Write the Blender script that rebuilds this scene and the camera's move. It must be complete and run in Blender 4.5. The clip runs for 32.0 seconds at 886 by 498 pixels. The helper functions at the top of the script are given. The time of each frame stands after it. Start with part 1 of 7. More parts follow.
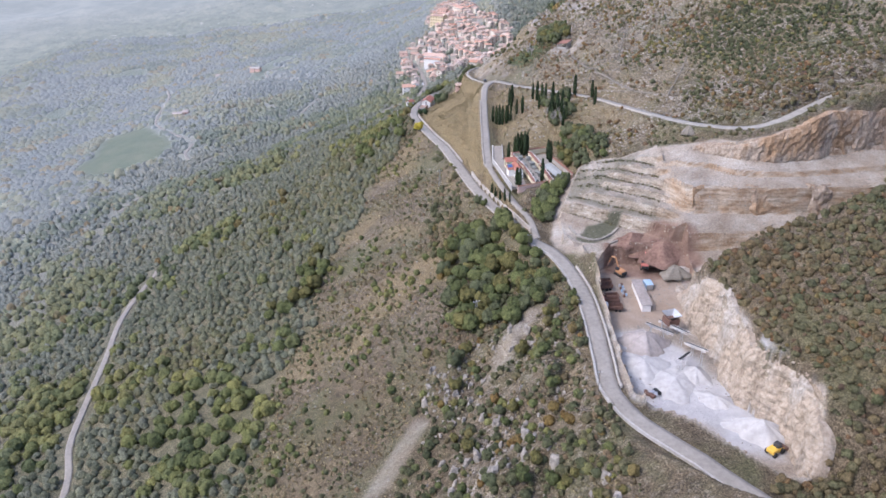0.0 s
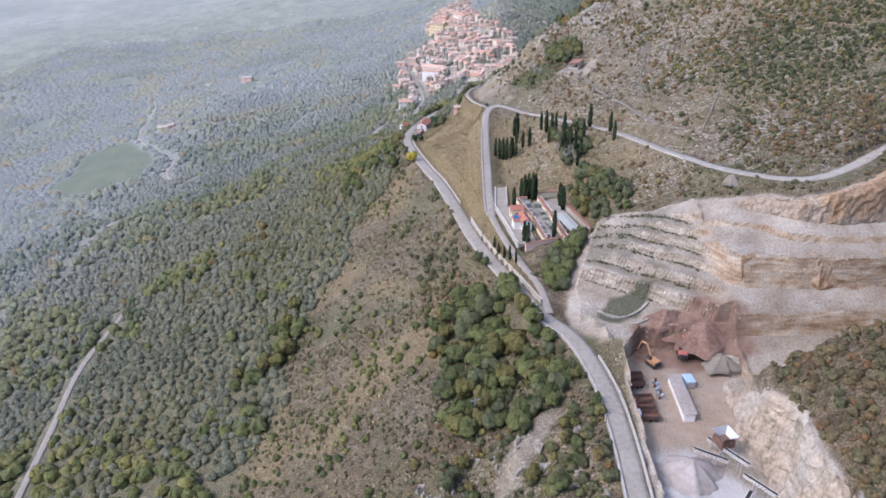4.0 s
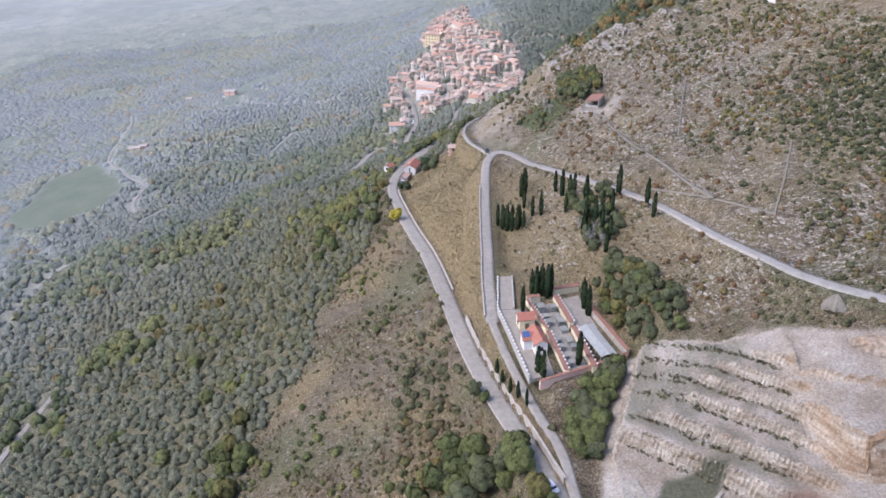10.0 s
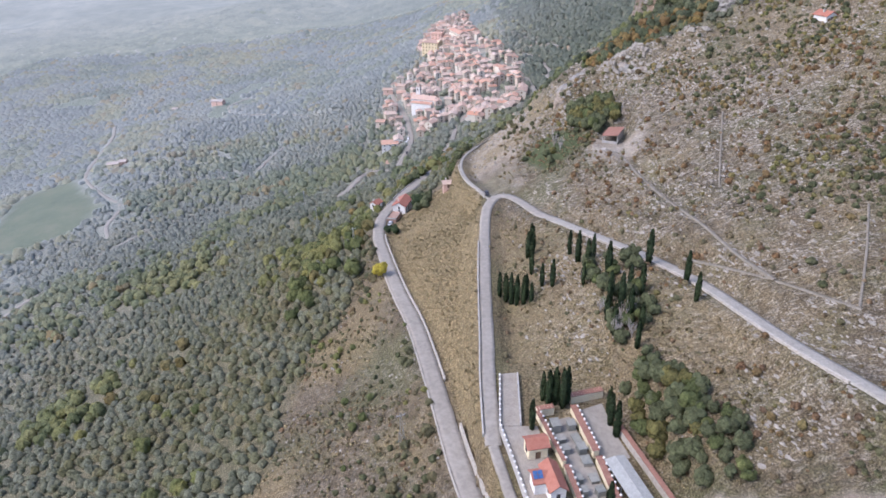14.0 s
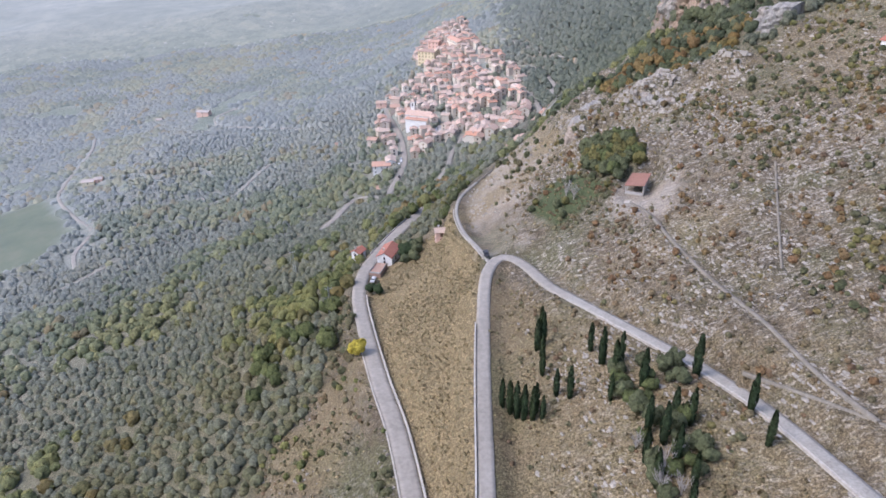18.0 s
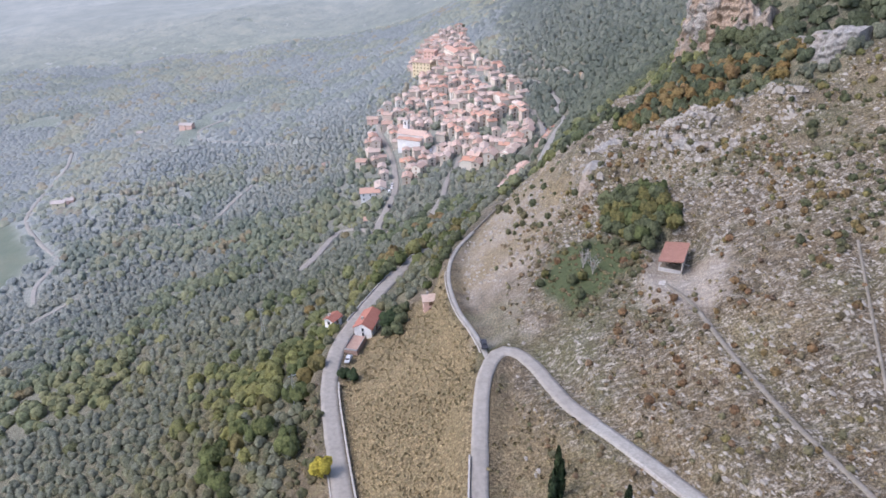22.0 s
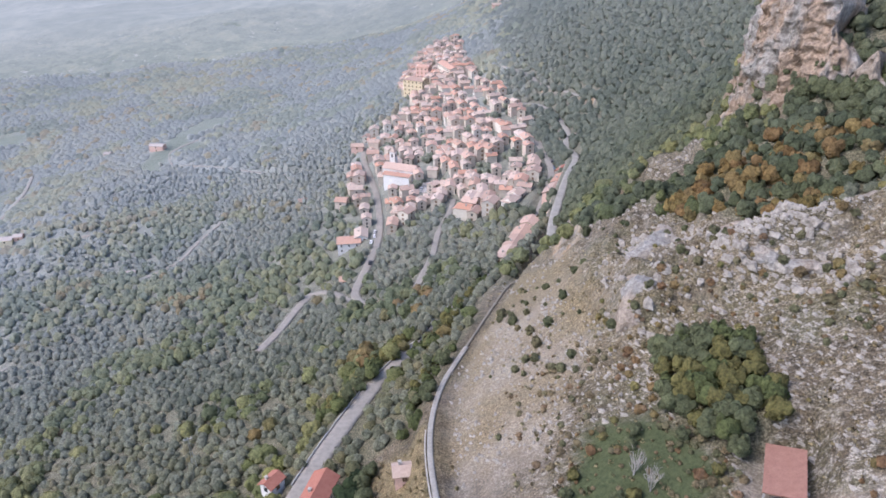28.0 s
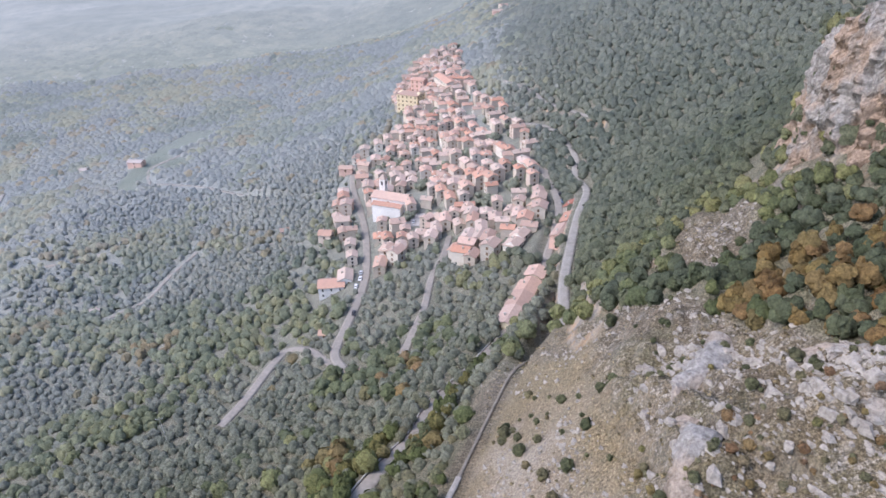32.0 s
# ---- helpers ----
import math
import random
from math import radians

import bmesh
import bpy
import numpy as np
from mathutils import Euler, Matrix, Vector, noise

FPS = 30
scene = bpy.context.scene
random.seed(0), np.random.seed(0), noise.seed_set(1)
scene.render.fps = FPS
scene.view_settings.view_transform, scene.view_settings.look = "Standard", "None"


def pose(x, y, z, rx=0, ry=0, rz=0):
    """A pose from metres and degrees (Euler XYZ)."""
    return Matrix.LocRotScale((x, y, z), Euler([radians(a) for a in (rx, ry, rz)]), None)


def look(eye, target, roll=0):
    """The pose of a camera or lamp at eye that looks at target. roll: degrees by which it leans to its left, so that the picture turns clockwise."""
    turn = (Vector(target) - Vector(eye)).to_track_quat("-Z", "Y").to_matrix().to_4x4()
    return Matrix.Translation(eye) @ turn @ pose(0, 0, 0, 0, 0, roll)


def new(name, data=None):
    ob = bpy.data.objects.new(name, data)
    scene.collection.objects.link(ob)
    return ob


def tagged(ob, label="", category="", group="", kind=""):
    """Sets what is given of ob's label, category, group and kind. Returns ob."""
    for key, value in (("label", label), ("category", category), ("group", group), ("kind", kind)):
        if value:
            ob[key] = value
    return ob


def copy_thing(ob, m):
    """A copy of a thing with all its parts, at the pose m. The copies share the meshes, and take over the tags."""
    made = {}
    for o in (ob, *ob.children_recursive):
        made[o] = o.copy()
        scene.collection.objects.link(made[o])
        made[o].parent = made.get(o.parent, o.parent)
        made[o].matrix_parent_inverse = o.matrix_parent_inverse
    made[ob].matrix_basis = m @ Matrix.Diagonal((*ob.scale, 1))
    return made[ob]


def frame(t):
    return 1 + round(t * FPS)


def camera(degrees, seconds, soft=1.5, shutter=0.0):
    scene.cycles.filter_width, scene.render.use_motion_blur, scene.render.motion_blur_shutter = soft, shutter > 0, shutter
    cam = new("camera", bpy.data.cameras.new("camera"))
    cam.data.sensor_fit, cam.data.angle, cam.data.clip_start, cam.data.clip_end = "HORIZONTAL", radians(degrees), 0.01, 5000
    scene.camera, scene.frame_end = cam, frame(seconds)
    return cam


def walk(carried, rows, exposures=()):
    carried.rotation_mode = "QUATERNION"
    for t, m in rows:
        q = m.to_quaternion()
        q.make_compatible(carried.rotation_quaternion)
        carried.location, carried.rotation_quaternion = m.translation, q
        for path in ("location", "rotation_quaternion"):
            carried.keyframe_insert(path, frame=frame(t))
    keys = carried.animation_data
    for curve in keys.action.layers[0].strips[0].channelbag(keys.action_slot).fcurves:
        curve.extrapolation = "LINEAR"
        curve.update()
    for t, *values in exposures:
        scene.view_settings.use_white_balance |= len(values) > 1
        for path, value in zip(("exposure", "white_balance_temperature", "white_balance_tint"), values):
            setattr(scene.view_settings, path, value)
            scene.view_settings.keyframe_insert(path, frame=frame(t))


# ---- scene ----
cam = camera(66.0, 32.0, 1.65)
METRES, EYE, TILT, LEAN, TURN, AHEAD = 330.0, 300.0, -27.7, 1.0, 0.0, 1.438
ROWS = [
    (0.0, 0.0, 0.0, 0.0, 0.0, 0.0, -0.0),
    (0.5, 0.0012, 0.0134, 0.0101, 0.02, 0.11, 0.01),
    (1.0, 0.0023, 0.0258, 0.0195, 0.04, 0.18, -0.02),
    (1.5, 0.0037, 0.038, 0.0289, 0.07, 0.16, -0.02),
    (2.0, 0.0048, 0.0505, 0.0382, 0.08, 0.16, -0.04),
    (2.5, 0.0062, 0.0631, 0.0476, 0.11, 0.16, -0.03),
    (3.0, 0.0072, 0.075, 0.0565, 0.14, 0.18, -0.04),
    (3.5, 0.0086, 0.0885, 0.0668, 0.17, 0.13, -0.05),
    (5.5, 0.0128, 0.1378, 0.1044, 0.18, 0.07, -0.05),
    (6.0, 0.0141, 0.15, 0.1134, 0.18, 0.07, -0.05),
    (6.5, 0.0152, 0.1626, 0.1227, 0.19, 0.08, -0.06),
    (7.0, 0.0169, 0.1759, 0.1328, 0.23, 0.08, -0.07),
    (7.5, 0.0179, 0.1879, 0.1419, 0.24, 0.1, -0.08),
    (8.0, 0.019, 0.2005, 0.1512, 0.24, 0.1, -0.07),
    (8.5, 0.0202, 0.213, 0.1607, 0.24, 0.09, -0.05),
    (9.0, 0.0213, 0.2251, 0.1697, 0.25, 0.09, -0.04),
    (9.5, 0.0227, 0.2377, 0.1792, 0.25, 0.08, -0.04),
    (10.0, 0.0238, 0.2509, 0.1892, 0.23, 0.09, -0.04),
    (10.5, 0.0249, 0.263, 0.1982, 0.23, 0.1, -0.04),
    (11.0, 0.0262, 0.2755, 0.2077, 0.25, 0.07, -0.03),
    (11.5, 0.0274, 0.288, 0.217, 0.24, 0.08, -0.03),
    (12.0, 0.0286, 0.3, 0.2261, 0.25, 0.1, -0.04),
    (12.5, 0.0299, 0.3125, 0.2355, 0.25, 0.09, -0.05),
    (13.0, 0.031, 0.3248, 0.2449, 0.26, 0.08, -0.05),
    (13.5, 0.0321, 0.3377, 0.2545, 0.26, 0.09, -0.06),
    (14.0, 0.0336, 0.3504, 0.2642, 0.3, 0.07, -0.04),
    (14.5, 0.0346, 0.3627, 0.2734, 0.29, 0.1, -0.06),
    (16.5, 0.0394, 0.4114, 0.3112, 0.31, 0.01, -0.07),
    (17.0, 0.0407, 0.4249, 0.3211, 0.32, 0.02, -0.05),
    (17.5, 0.0417, 0.4374, 0.3303, 0.31, 0.03, -0.07),
    (18.0, 0.0429, 0.4493, 0.3393, 0.32, 0.04, -0.06),
    (18.5, 0.0442, 0.4619, 0.3486, 0.33, 0.04, -0.07),
    (19.0, 0.0453, 0.4743, 0.3579, 0.32, 0.06, -0.07),
    (19.5, 0.0464, 0.4864, 0.367, 0.31, 0.05, -0.07),
    (20.0, 0.0475, 0.4996, 0.3769, 0.28, 0.08, -0.07),
    (20.5, 0.0489, 0.5121, 0.3862, 0.3, 0.1, -0.06),
    (21.0, 0.0501, 0.5242, 0.3954, 0.3, 0.07, -0.05),
    (21.5, 0.0513, 0.5367, 0.4047, 0.29, 0.08, -0.06),
    (22.0, 0.0527, 0.5493, 0.414, 0.29, 0.08, -0.04),
    (22.5, 0.0539, 0.5614, 0.423, 0.3, 0.1, -0.05),
    (23.0, 0.055, 0.5738, 0.4324, 0.29, 0.09, -0.05),
    (23.5, 0.0564, 0.5871, 0.4424, 0.3, 0.07, -0.06),
    (24.0, 0.0576, 0.5992, 0.4515, 0.28, 0.07, -0.05),
    (24.5, 0.0588, 0.6116, 0.4611, 0.27, 0.06, -0.04),
    (25.0, 0.06, 0.624, 0.4705, 0.27, 0.06, -0.04),
    (25.5, 0.0611, 0.636, 0.4797, 0.26, 0.05, -0.02),
    (27.5, 0.0651, 0.6856, 0.5178, 0.21, -0.01, -0.01),
    (28.0, 0.0663, 0.6981, 0.5271, 0.22, 0.0, -0.02),
    (28.5, 0.0674, 0.7102, 0.5363, 0.22, 0.01, -0.02),
    (29.0, 0.0687, 0.7227, 0.5456, 0.22, 0.03, -0.02),
    (29.5, 0.0698, 0.7353, 0.5551, 0.21, 0.0, -0.01),
    (30.0, 0.0709, 0.7482, 0.5647, 0.2, -0.01, -0.03),
    (30.5, 0.0722, 0.7607, 0.5741, 0.19, 0.0, -0.03),
    (31.0, 0.0735, 0.7733, 0.5834, 0.17, -0.0, -0.04),
    (31.5, 0.0745, 0.7849, 0.5924, 0.23, -0.01, -0.06),
    (32.0, 0.0757, 0.7959, 0.6006, 0.23, 0.01, -0.06),
]
walk(cam, [(t, pose(0, 0, EYE, TILT, LEAN, TURN) @ pose(METRES * x, METRES * AHEAD * y, METRES * z, 90 + pitch, roll, yaw)) for t, x, y, z, yaw, pitch, roll in ROWS], ((0.0, 1.18, 6120, 19), (7.0, 1.12, 6120, 19), (32.0, 1.12, 6120, 19)))


# ---- hazy autumn daylight ----
world = bpy.data.worlds.new("sky")
scene.world = world
world.use_nodes = True
wt = world.node_tree
sky = wt.nodes.new("ShaderNodeTexSky")
sky.sky_type, sky.sun_disc = "NISHITA", False
sky.sun_elevation, sky.sun_rotation = radians(52), radians(-108)
sky.air_density, sky.dust_density, sky.ozone_density = 1.0, 2.0, 1.5
wt.links.new(sky.outputs[0], wt.nodes["Background"].inputs[0])
wt.nodes["Background"].inputs[1].default_value = 0.15
sun = new("sun", bpy.data.lights.new("sun", "SUN"))
sun.data.energy, sun.data.angle, sun.data.color = 1.15, radians(24), (1.0, 0.96, 0.9)
sun.matrix_world = look((-450, -150, 750), (0, 0, 175))


# ---- materials ----
def material(name, rough=0.85, metal=0.0):
    m = bpy.data.materials.new(name)
    m.use_nodes = True
    b = m.node_tree.nodes["Principled BSDF"]
    b.inputs["Roughness"].default_value, b.inputs["Metallic"].default_value = rough, metal
    b.inputs["Specular IOR Level"].default_value = 0.25
    return m, m.node_tree, b


def node(nt, kind, **values):
    n = nt.nodes.new(kind)
    for key, value in values.items():
        n.inputs[key.replace("_", " ")].default_value = value
    return n


def place(nt, scale=1.0, stretch=(1, 1, 1), turn=0.0):
    """World metres as texture space; turn swings it round the vertical."""
    c = nt.nodes.new("ShaderNodeNewGeometry")
    m = nt.nodes.new("ShaderNodeMapping")
    m.inputs["Rotation"].default_value = (0, 0, radians(turn))
    m.inputs["Scale"].default_value = [scale * s for s in stretch]
    nt.links.new(c.outputs["Position"], m.inputs["Vector"])
    return m.outputs[0]


def noise_tex(nt, scale, detail=5.0, rough=0.6, stretch=(1, 1, 1), turn=0.0):
    n = node(nt, "ShaderNodeTexNoise", Scale=1.0, Detail=detail, Roughness=rough)
    nt.links.new(place(nt, scale, stretch, turn), n.inputs["Vector"])
    return n.outputs["Fac"]


def ramp(nt, fac, *stops):
    r = nt.nodes.new("ShaderNodeValToRGB")
    while len(r.color_ramp.elements) < len(stops):
        r.color_ramp.elements.new(0.5)
    for e, (p, c) in zip(r.color_ramp.elements, stops):
        e.position, e.color = p, (*c, 1)
    nt.links.new(fac, r.inputs[0])
    return r.outputs[0]


def mix(nt, fac, a, b, mode="MIX"):
    n = nt.nodes.new("ShaderNodeMix")
    n.data_type, n.blend_type = "RGBA", mode
    for i, v in ((0, fac), (6, a), (7, b)):
        if isinstance(v, (int, float)):
            n.inputs[i].default_value = v
        elif isinstance(v, tuple):
            n.inputs[i].default_value = (*v, 1)
        else:
            nt.links.new(v, n.inputs[i])
    return n.outputs[2]


def scaled(nt, v, low, high):
    n = node(nt, "ShaderNodeMapRange")
    n.inputs[1].default_value, n.inputs[2].default_value = low, high
    nt.links.new(v, n.inputs[0])
    return n.outputs[0]


def times(nt, a, b):
    n = nt.nodes.new("ShaderNodeMath")
    n.operation = "MULTIPLY"
    for i, v in enumerate((a, b)):
        if isinstance(v, (int, float)):
            n.inputs[i].default_value = v
        else:
            nt.links.new(v, n.inputs[i])
    return n.outputs[0]


def mask(nt, name):
    n = nt.nodes.new("ShaderNodeAttribute")
    n.attribute_name = name
    return n.outputs["Fac"]


def bump(nt, b, height, strength, distance):
    n = node(nt, "ShaderNodeBump", Strength=strength, Distance=distance)
    nt.links.new(height, n.inputs["Height"])
    nt.links.new(n.outputs[0], b.inputs["Normal"])


def plain(name, low, high, scale=0.8, rough=0.85, metal=0.0, relief=0.0, fine=6.0):
    """A surface that wanders between two tones, broad stains and fine grain."""
    m, nt, b = material(name, rough, metal)
    broad, grain = noise_tex(nt, scale, 4), noise_tex(nt, scale * fine, 3)
    c = ramp(nt, broad, (0.3, low), (0.7, high))
    c = mix(nt, 0.35, c, ramp(nt, grain, (0.35, tuple(0.6 * v for v in low)), (0.65, high)))
    nt.links.new(c, b.inputs["Base Color"])
    if relief:
        bump(nt, b, grain, 0.6, relief)
    return m


def varied(name, *tones, rough=0.85, scale=0.5, stain=0.25, relief=0.0):
    """Every object takes its own tone of the row."""
    m, nt, b = material(name, rough)
    n = nt.nodes.new("ShaderNodeObjectInfo")
    c = ramp(nt, n.outputs["Random"], *[(i / max(1, len(tones) - 1), t) for i, t in enumerate(tones)])
    s = noise_tex(nt, scale, 5, 0.7)
    c = mix(nt, stain, c, ramp(nt, s, (0.35, (0.12, 0.1, 0.08)), (0.6, (0.6, 0.56, 0.5))), "OVERLAY")
    nt.links.new(c, b.inputs["Base Color"])
    if relief:
        bump(nt, b, noise_tex(nt, 5, 2), 0.6, relief)
    return m


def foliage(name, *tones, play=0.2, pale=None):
    """Leaves: every tree its own tone, every clump of leaves a little lighter or darker; pale: greyed tones that paint
    haze into far trees.
    """
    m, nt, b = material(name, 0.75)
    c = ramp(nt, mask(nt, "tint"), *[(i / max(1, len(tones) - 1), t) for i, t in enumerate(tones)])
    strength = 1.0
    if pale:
        # distant tones and weaker contrast put haze into the leaf colour
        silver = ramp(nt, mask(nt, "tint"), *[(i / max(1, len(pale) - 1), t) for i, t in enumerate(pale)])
        c = mix(nt, mask(nt, "painted_haze"), c, silver)
        strength = scaled(nt, mask(nt, "painted_haze"), 1.5, 0.0)
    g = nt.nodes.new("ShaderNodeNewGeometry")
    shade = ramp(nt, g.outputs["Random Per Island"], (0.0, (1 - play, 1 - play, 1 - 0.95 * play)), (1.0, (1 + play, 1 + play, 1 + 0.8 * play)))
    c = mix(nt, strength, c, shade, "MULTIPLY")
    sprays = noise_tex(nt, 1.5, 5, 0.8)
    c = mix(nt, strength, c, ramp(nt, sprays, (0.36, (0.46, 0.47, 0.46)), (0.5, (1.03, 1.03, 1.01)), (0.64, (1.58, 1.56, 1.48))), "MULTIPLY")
    bump(nt, b, sprays, 0.7, 0.5)
    nt.links.new(c, b.inputs["Base Color"])
    b.inputs["Specular IOR Level"].default_value = 0.15
    thin, both = nt.nodes.new("ShaderNodeBsdfTranslucent"), nt.nodes.new("ShaderNodeMixShader")
    nt.links.new(c, thin.inputs["Color"])
    both.inputs[0].default_value = 0.3
    nt.links.new(b.outputs[0], both.inputs[1]), nt.links.new(thin.outputs[0], both.inputs[2])
    nt.links.new(both.outputs[0], nt.nodes["Material Output"].inputs["Surface"])
    return m


def land_material():
    m, nt, b = material("mountain_soil", 0.95)
    broad, mid, fine = noise_tex(nt, 0.035, 6, 0.65), noise_tex(nt, 0.25, 5, 0.65), noise_tex(nt, 1.3, 4, 0.7)
    soil = ramp(nt, mid, (0.3, (0.05, 0.04, 0.025)), (0.5, (0.105, 0.082, 0.052)), (0.7, (0.172, 0.138, 0.09)))
    herb = ramp(nt, fine, (0.3, (0.06, 0.06, 0.03)), (0.7, (0.125, 0.115, 0.062)))
    soil = mix(nt, scaled(nt, broad, 0.48, 0.62), soil, herb)
    straw = ramp(nt, fine, (0.28, (0.105, 0.078, 0.04)), (0.5, (0.205, 0.157, 0.085)), (0.72, (0.34, 0.268, 0.155)))
    straw = mix(nt, times(nt, scaled(nt, noise_tex(nt, 0.5, 6, 0.7), 0.48, 0.62), 0.5), straw, ramp(nt, fine, (0.3, (0.08, 0.075, 0.04)), (0.7, (0.16, 0.14, 0.08))))
    ribs = noise_tex(nt, 1.0, 6, 0.72, (0.3, 0.95, 0.6), 68)
    chips = noise_tex(nt, 1.0, 5, 0.8, (1.0, 2.3, 1.6), 60)
    stone = ramp(nt, fine, (0.28, (0.1, 0.088, 0.071)), (0.48, (0.24, 0.219, 0.185)), (0.7, (0.43, 0.395, 0.343)))
    stone = mix(nt, 1.0, stone, ramp(nt, ribs, (0.4, (0.5, 0.48, 0.46)), (0.58, (1.1, 1.1, 1.1))), "MULTIPLY")
    ledge = ramp(nt, ribs, (0.49, (0, 0, 0)), (0.57, (1, 1, 1)))
    ledge = mix(nt, 0.55, ledge, ramp(nt, chips, (0.5, (0, 0, 0)), (0.58, (1, 1, 1))), "LIGHTEN")
    swathe = ramp(nt, noise_tex(nt, 0.045, 5, 0.65), (0.36, (0.25, 0.25, 0.25)), (0.56, (1, 1, 1)))
    rocky = times(nt, times(nt, mask(nt, "rock"), ledge), swathe)
    meadow = ramp(nt, noise_tex(nt, 0.03, 6, 0.7), (0.3, (0.098, 0.122, 0.088)), (0.5, (0.125, 0.15, 0.103)), (0.7, (0.162, 0.172, 0.122)))
    floor = ramp(nt, mid, (0.3, (0.09, 0.088, 0.052)), (0.55, (0.135, 0.125, 0.08)), (0.75, (0.19, 0.168, 0.115)))
    pale = ramp(nt, noise_tex(nt, 0.09, 6, 0.6), (0.3, (0.24, 0.195, 0.15)), (0.44, (0.3, 0.256, 0.208)), (0.56, (0.35, 0.312, 0.264)), (0.7, (0.4, 0.37, 0.325)))
    seams = ramp(nt, noise_tex(nt, 0.13, 6, 0.62, (1, 1, 2.2)), (0.34, (0.24, 0.165, 0.105)), (0.46, (0.34, 0.255, 0.18)), (0.56, (0.41, 0.34, 0.265)), (0.68, (0.45, 0.405, 0.35)))
    beige = ramp(nt, noise_tex(nt, 0.2, 6, 0.62, (1, 1, 2.0)), (0.34, (0.27, 0.225, 0.175)), (0.5, (0.38, 0.335, 0.275)), (0.66, (0.47, 0.435, 0.38)))
    seams = mix(nt, mask(nt, "ochre"), beige, seams)
    beds = ramp(nt, noise_tex(nt, 1.0, 5, 0.65, (0.1, 0.1, 0.9)), (0.38, (0.72, 0.69, 0.64)), (0.5, (1.0, 0.98, 0.95)), (0.62, (1.14, 1.13, 1.12)))
    drag = ramp(nt, noise_tex(nt, 1.0, 5, 0.65, (0.9, 0.9, 0.14)), (0.38, (0.72, 0.69, 0.65)), (0.6, (1.2, 1.19, 1.18)))
    seams = mix(nt, 0.25, mix(nt, 1.0, seams, beds, "MULTIPLY"), drag, "MULTIPLY")
    pale = mix(nt, 0.5, pale, ramp(nt, noise_tex(nt, 1.4, 6, 0.75), (0.36, (0.6, 0.57, 0.53)), (0.5, (0.98, 0.97, 0.96)), (0.64, (1.22, 1.22, 1.22))), "MULTIPLY")
    g = nt.nodes.new("ShaderNodeNewGeometry")
    up = nt.nodes.new("ShaderNodeSeparateXYZ")
    nt.links.new(g.outputs["True Normal"], up.inputs[0])
    pale = mix(nt, scaled(nt, up.outputs[2], 0.74, 0.5), pale, seams)
    c = mix(nt, rocky, soil, stone)
    c = mix(nt, mask(nt, "straw"), c, straw)
    c = mix(nt, mask(nt, "wood"), c, floor)
    # haze painted into the far ground: greyer tone, fainter grit
    c = mix(nt, mask(nt, "ground_haze"), c, ramp(nt, mid, (0.3, (0.235, 0.255, 0.235)), (0.7, (0.3, 0.315, 0.29))))
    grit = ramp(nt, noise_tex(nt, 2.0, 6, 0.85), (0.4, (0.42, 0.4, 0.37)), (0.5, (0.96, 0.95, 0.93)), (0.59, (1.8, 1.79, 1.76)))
    c = mix(nt, scaled(nt, mask(nt, "ground_haze"), 1.2, 0.0), c, grit, "MULTIPLY")
    pale = mix(nt, 0.35, pale, grit, "MULTIPLY")
    pale = mix(nt, times(nt, mask(nt, "sand"), 0.85), pale, ramp(nt, mid, (0.3, (0.29, 0.215, 0.155)), (0.7, (0.38, 0.305, 0.235))))
    c = mix(nt, mask(nt, "quarry"), c, pale)
    c = mix(nt, mask(nt, "lawn"), c, ramp(nt, fine, (0.3, (0.04, 0.055, 0.022)), (0.7, (0.095, 0.108, 0.05))))
    c = mix(nt, mask(nt, "meadow"), c, meadow)
    c = mix(nt, mask(nt, "cliff"), c, ramp(nt, noise_tex(nt, 0.16, 6, 0.7, (1, 1, 0.35)), (0.34, (0.11, 0.1, 0.088)), (0.46, (0.225, 0.212, 0.19)), (0.55, (0.38, 0.315, 0.24)), (0.64, (0.42, 0.27, 0.16))))
    c = mix(nt, mask(nt, "weed"), c, ramp(nt, fine, (0.3, (0.06, 0.064, 0.04)), (0.7, (0.13, 0.126, 0.085))))
    c = mix(nt, mask(nt, "redsoil"), c, ramp(nt, mid, (0.3, (0.14, 0.085, 0.06)), (0.7, (0.28, 0.19, 0.145))))
    c = mix(nt, mask(nt, "gravel"), c, ramp(nt, mid, (0.3, (0.38, 0.37, 0.36)), (0.7, (0.5, 0.49, 0.48))))
    nt.links.new(c, b.inputs["Base Color"])
    bump(nt, b, mix(nt, 0.5, noise_tex(nt, 0.9, 6, 0.8), fine), 1.0, 0.9)
    return m


LAND = land_material()
ASPHALT = plain("worn_asphalt", (0.245, 0.222, 0.19), (0.32, 0.292, 0.252), 0.12, 0.9)
DIRT = plain("pale_track_dirt", (0.24, 0.22, 0.19), (0.36, 0.34, 0.3), 0.3, 0.95, relief=0.1)
DARKDIRT = plain("brown_track_dirt", (0.15, 0.13, 0.1), (0.25, 0.225, 0.185), 0.3, 0.95, relief=0.1)
CONCRETE = plain("weathered_concrete", (0.31, 0.29, 0.265), (0.48, 0.46, 0.425), 0.6, 0.9)
STONEWALL = plain("dry_stone", (0.3, 0.27, 0.23), (0.54, 0.5, 0.44), 1.2, 0.95, relief=0.15)
TILE = varied("terracotta_tiles", (0.41, 0.225, 0.16), (0.46, 0.315, 0.245), (0.48, 0.39, 0.33), (0.37, 0.26, 0.21), (0.52, 0.42, 0.36), (0.48, 0.26, 0.18), scale=1.2, relief=0.12)
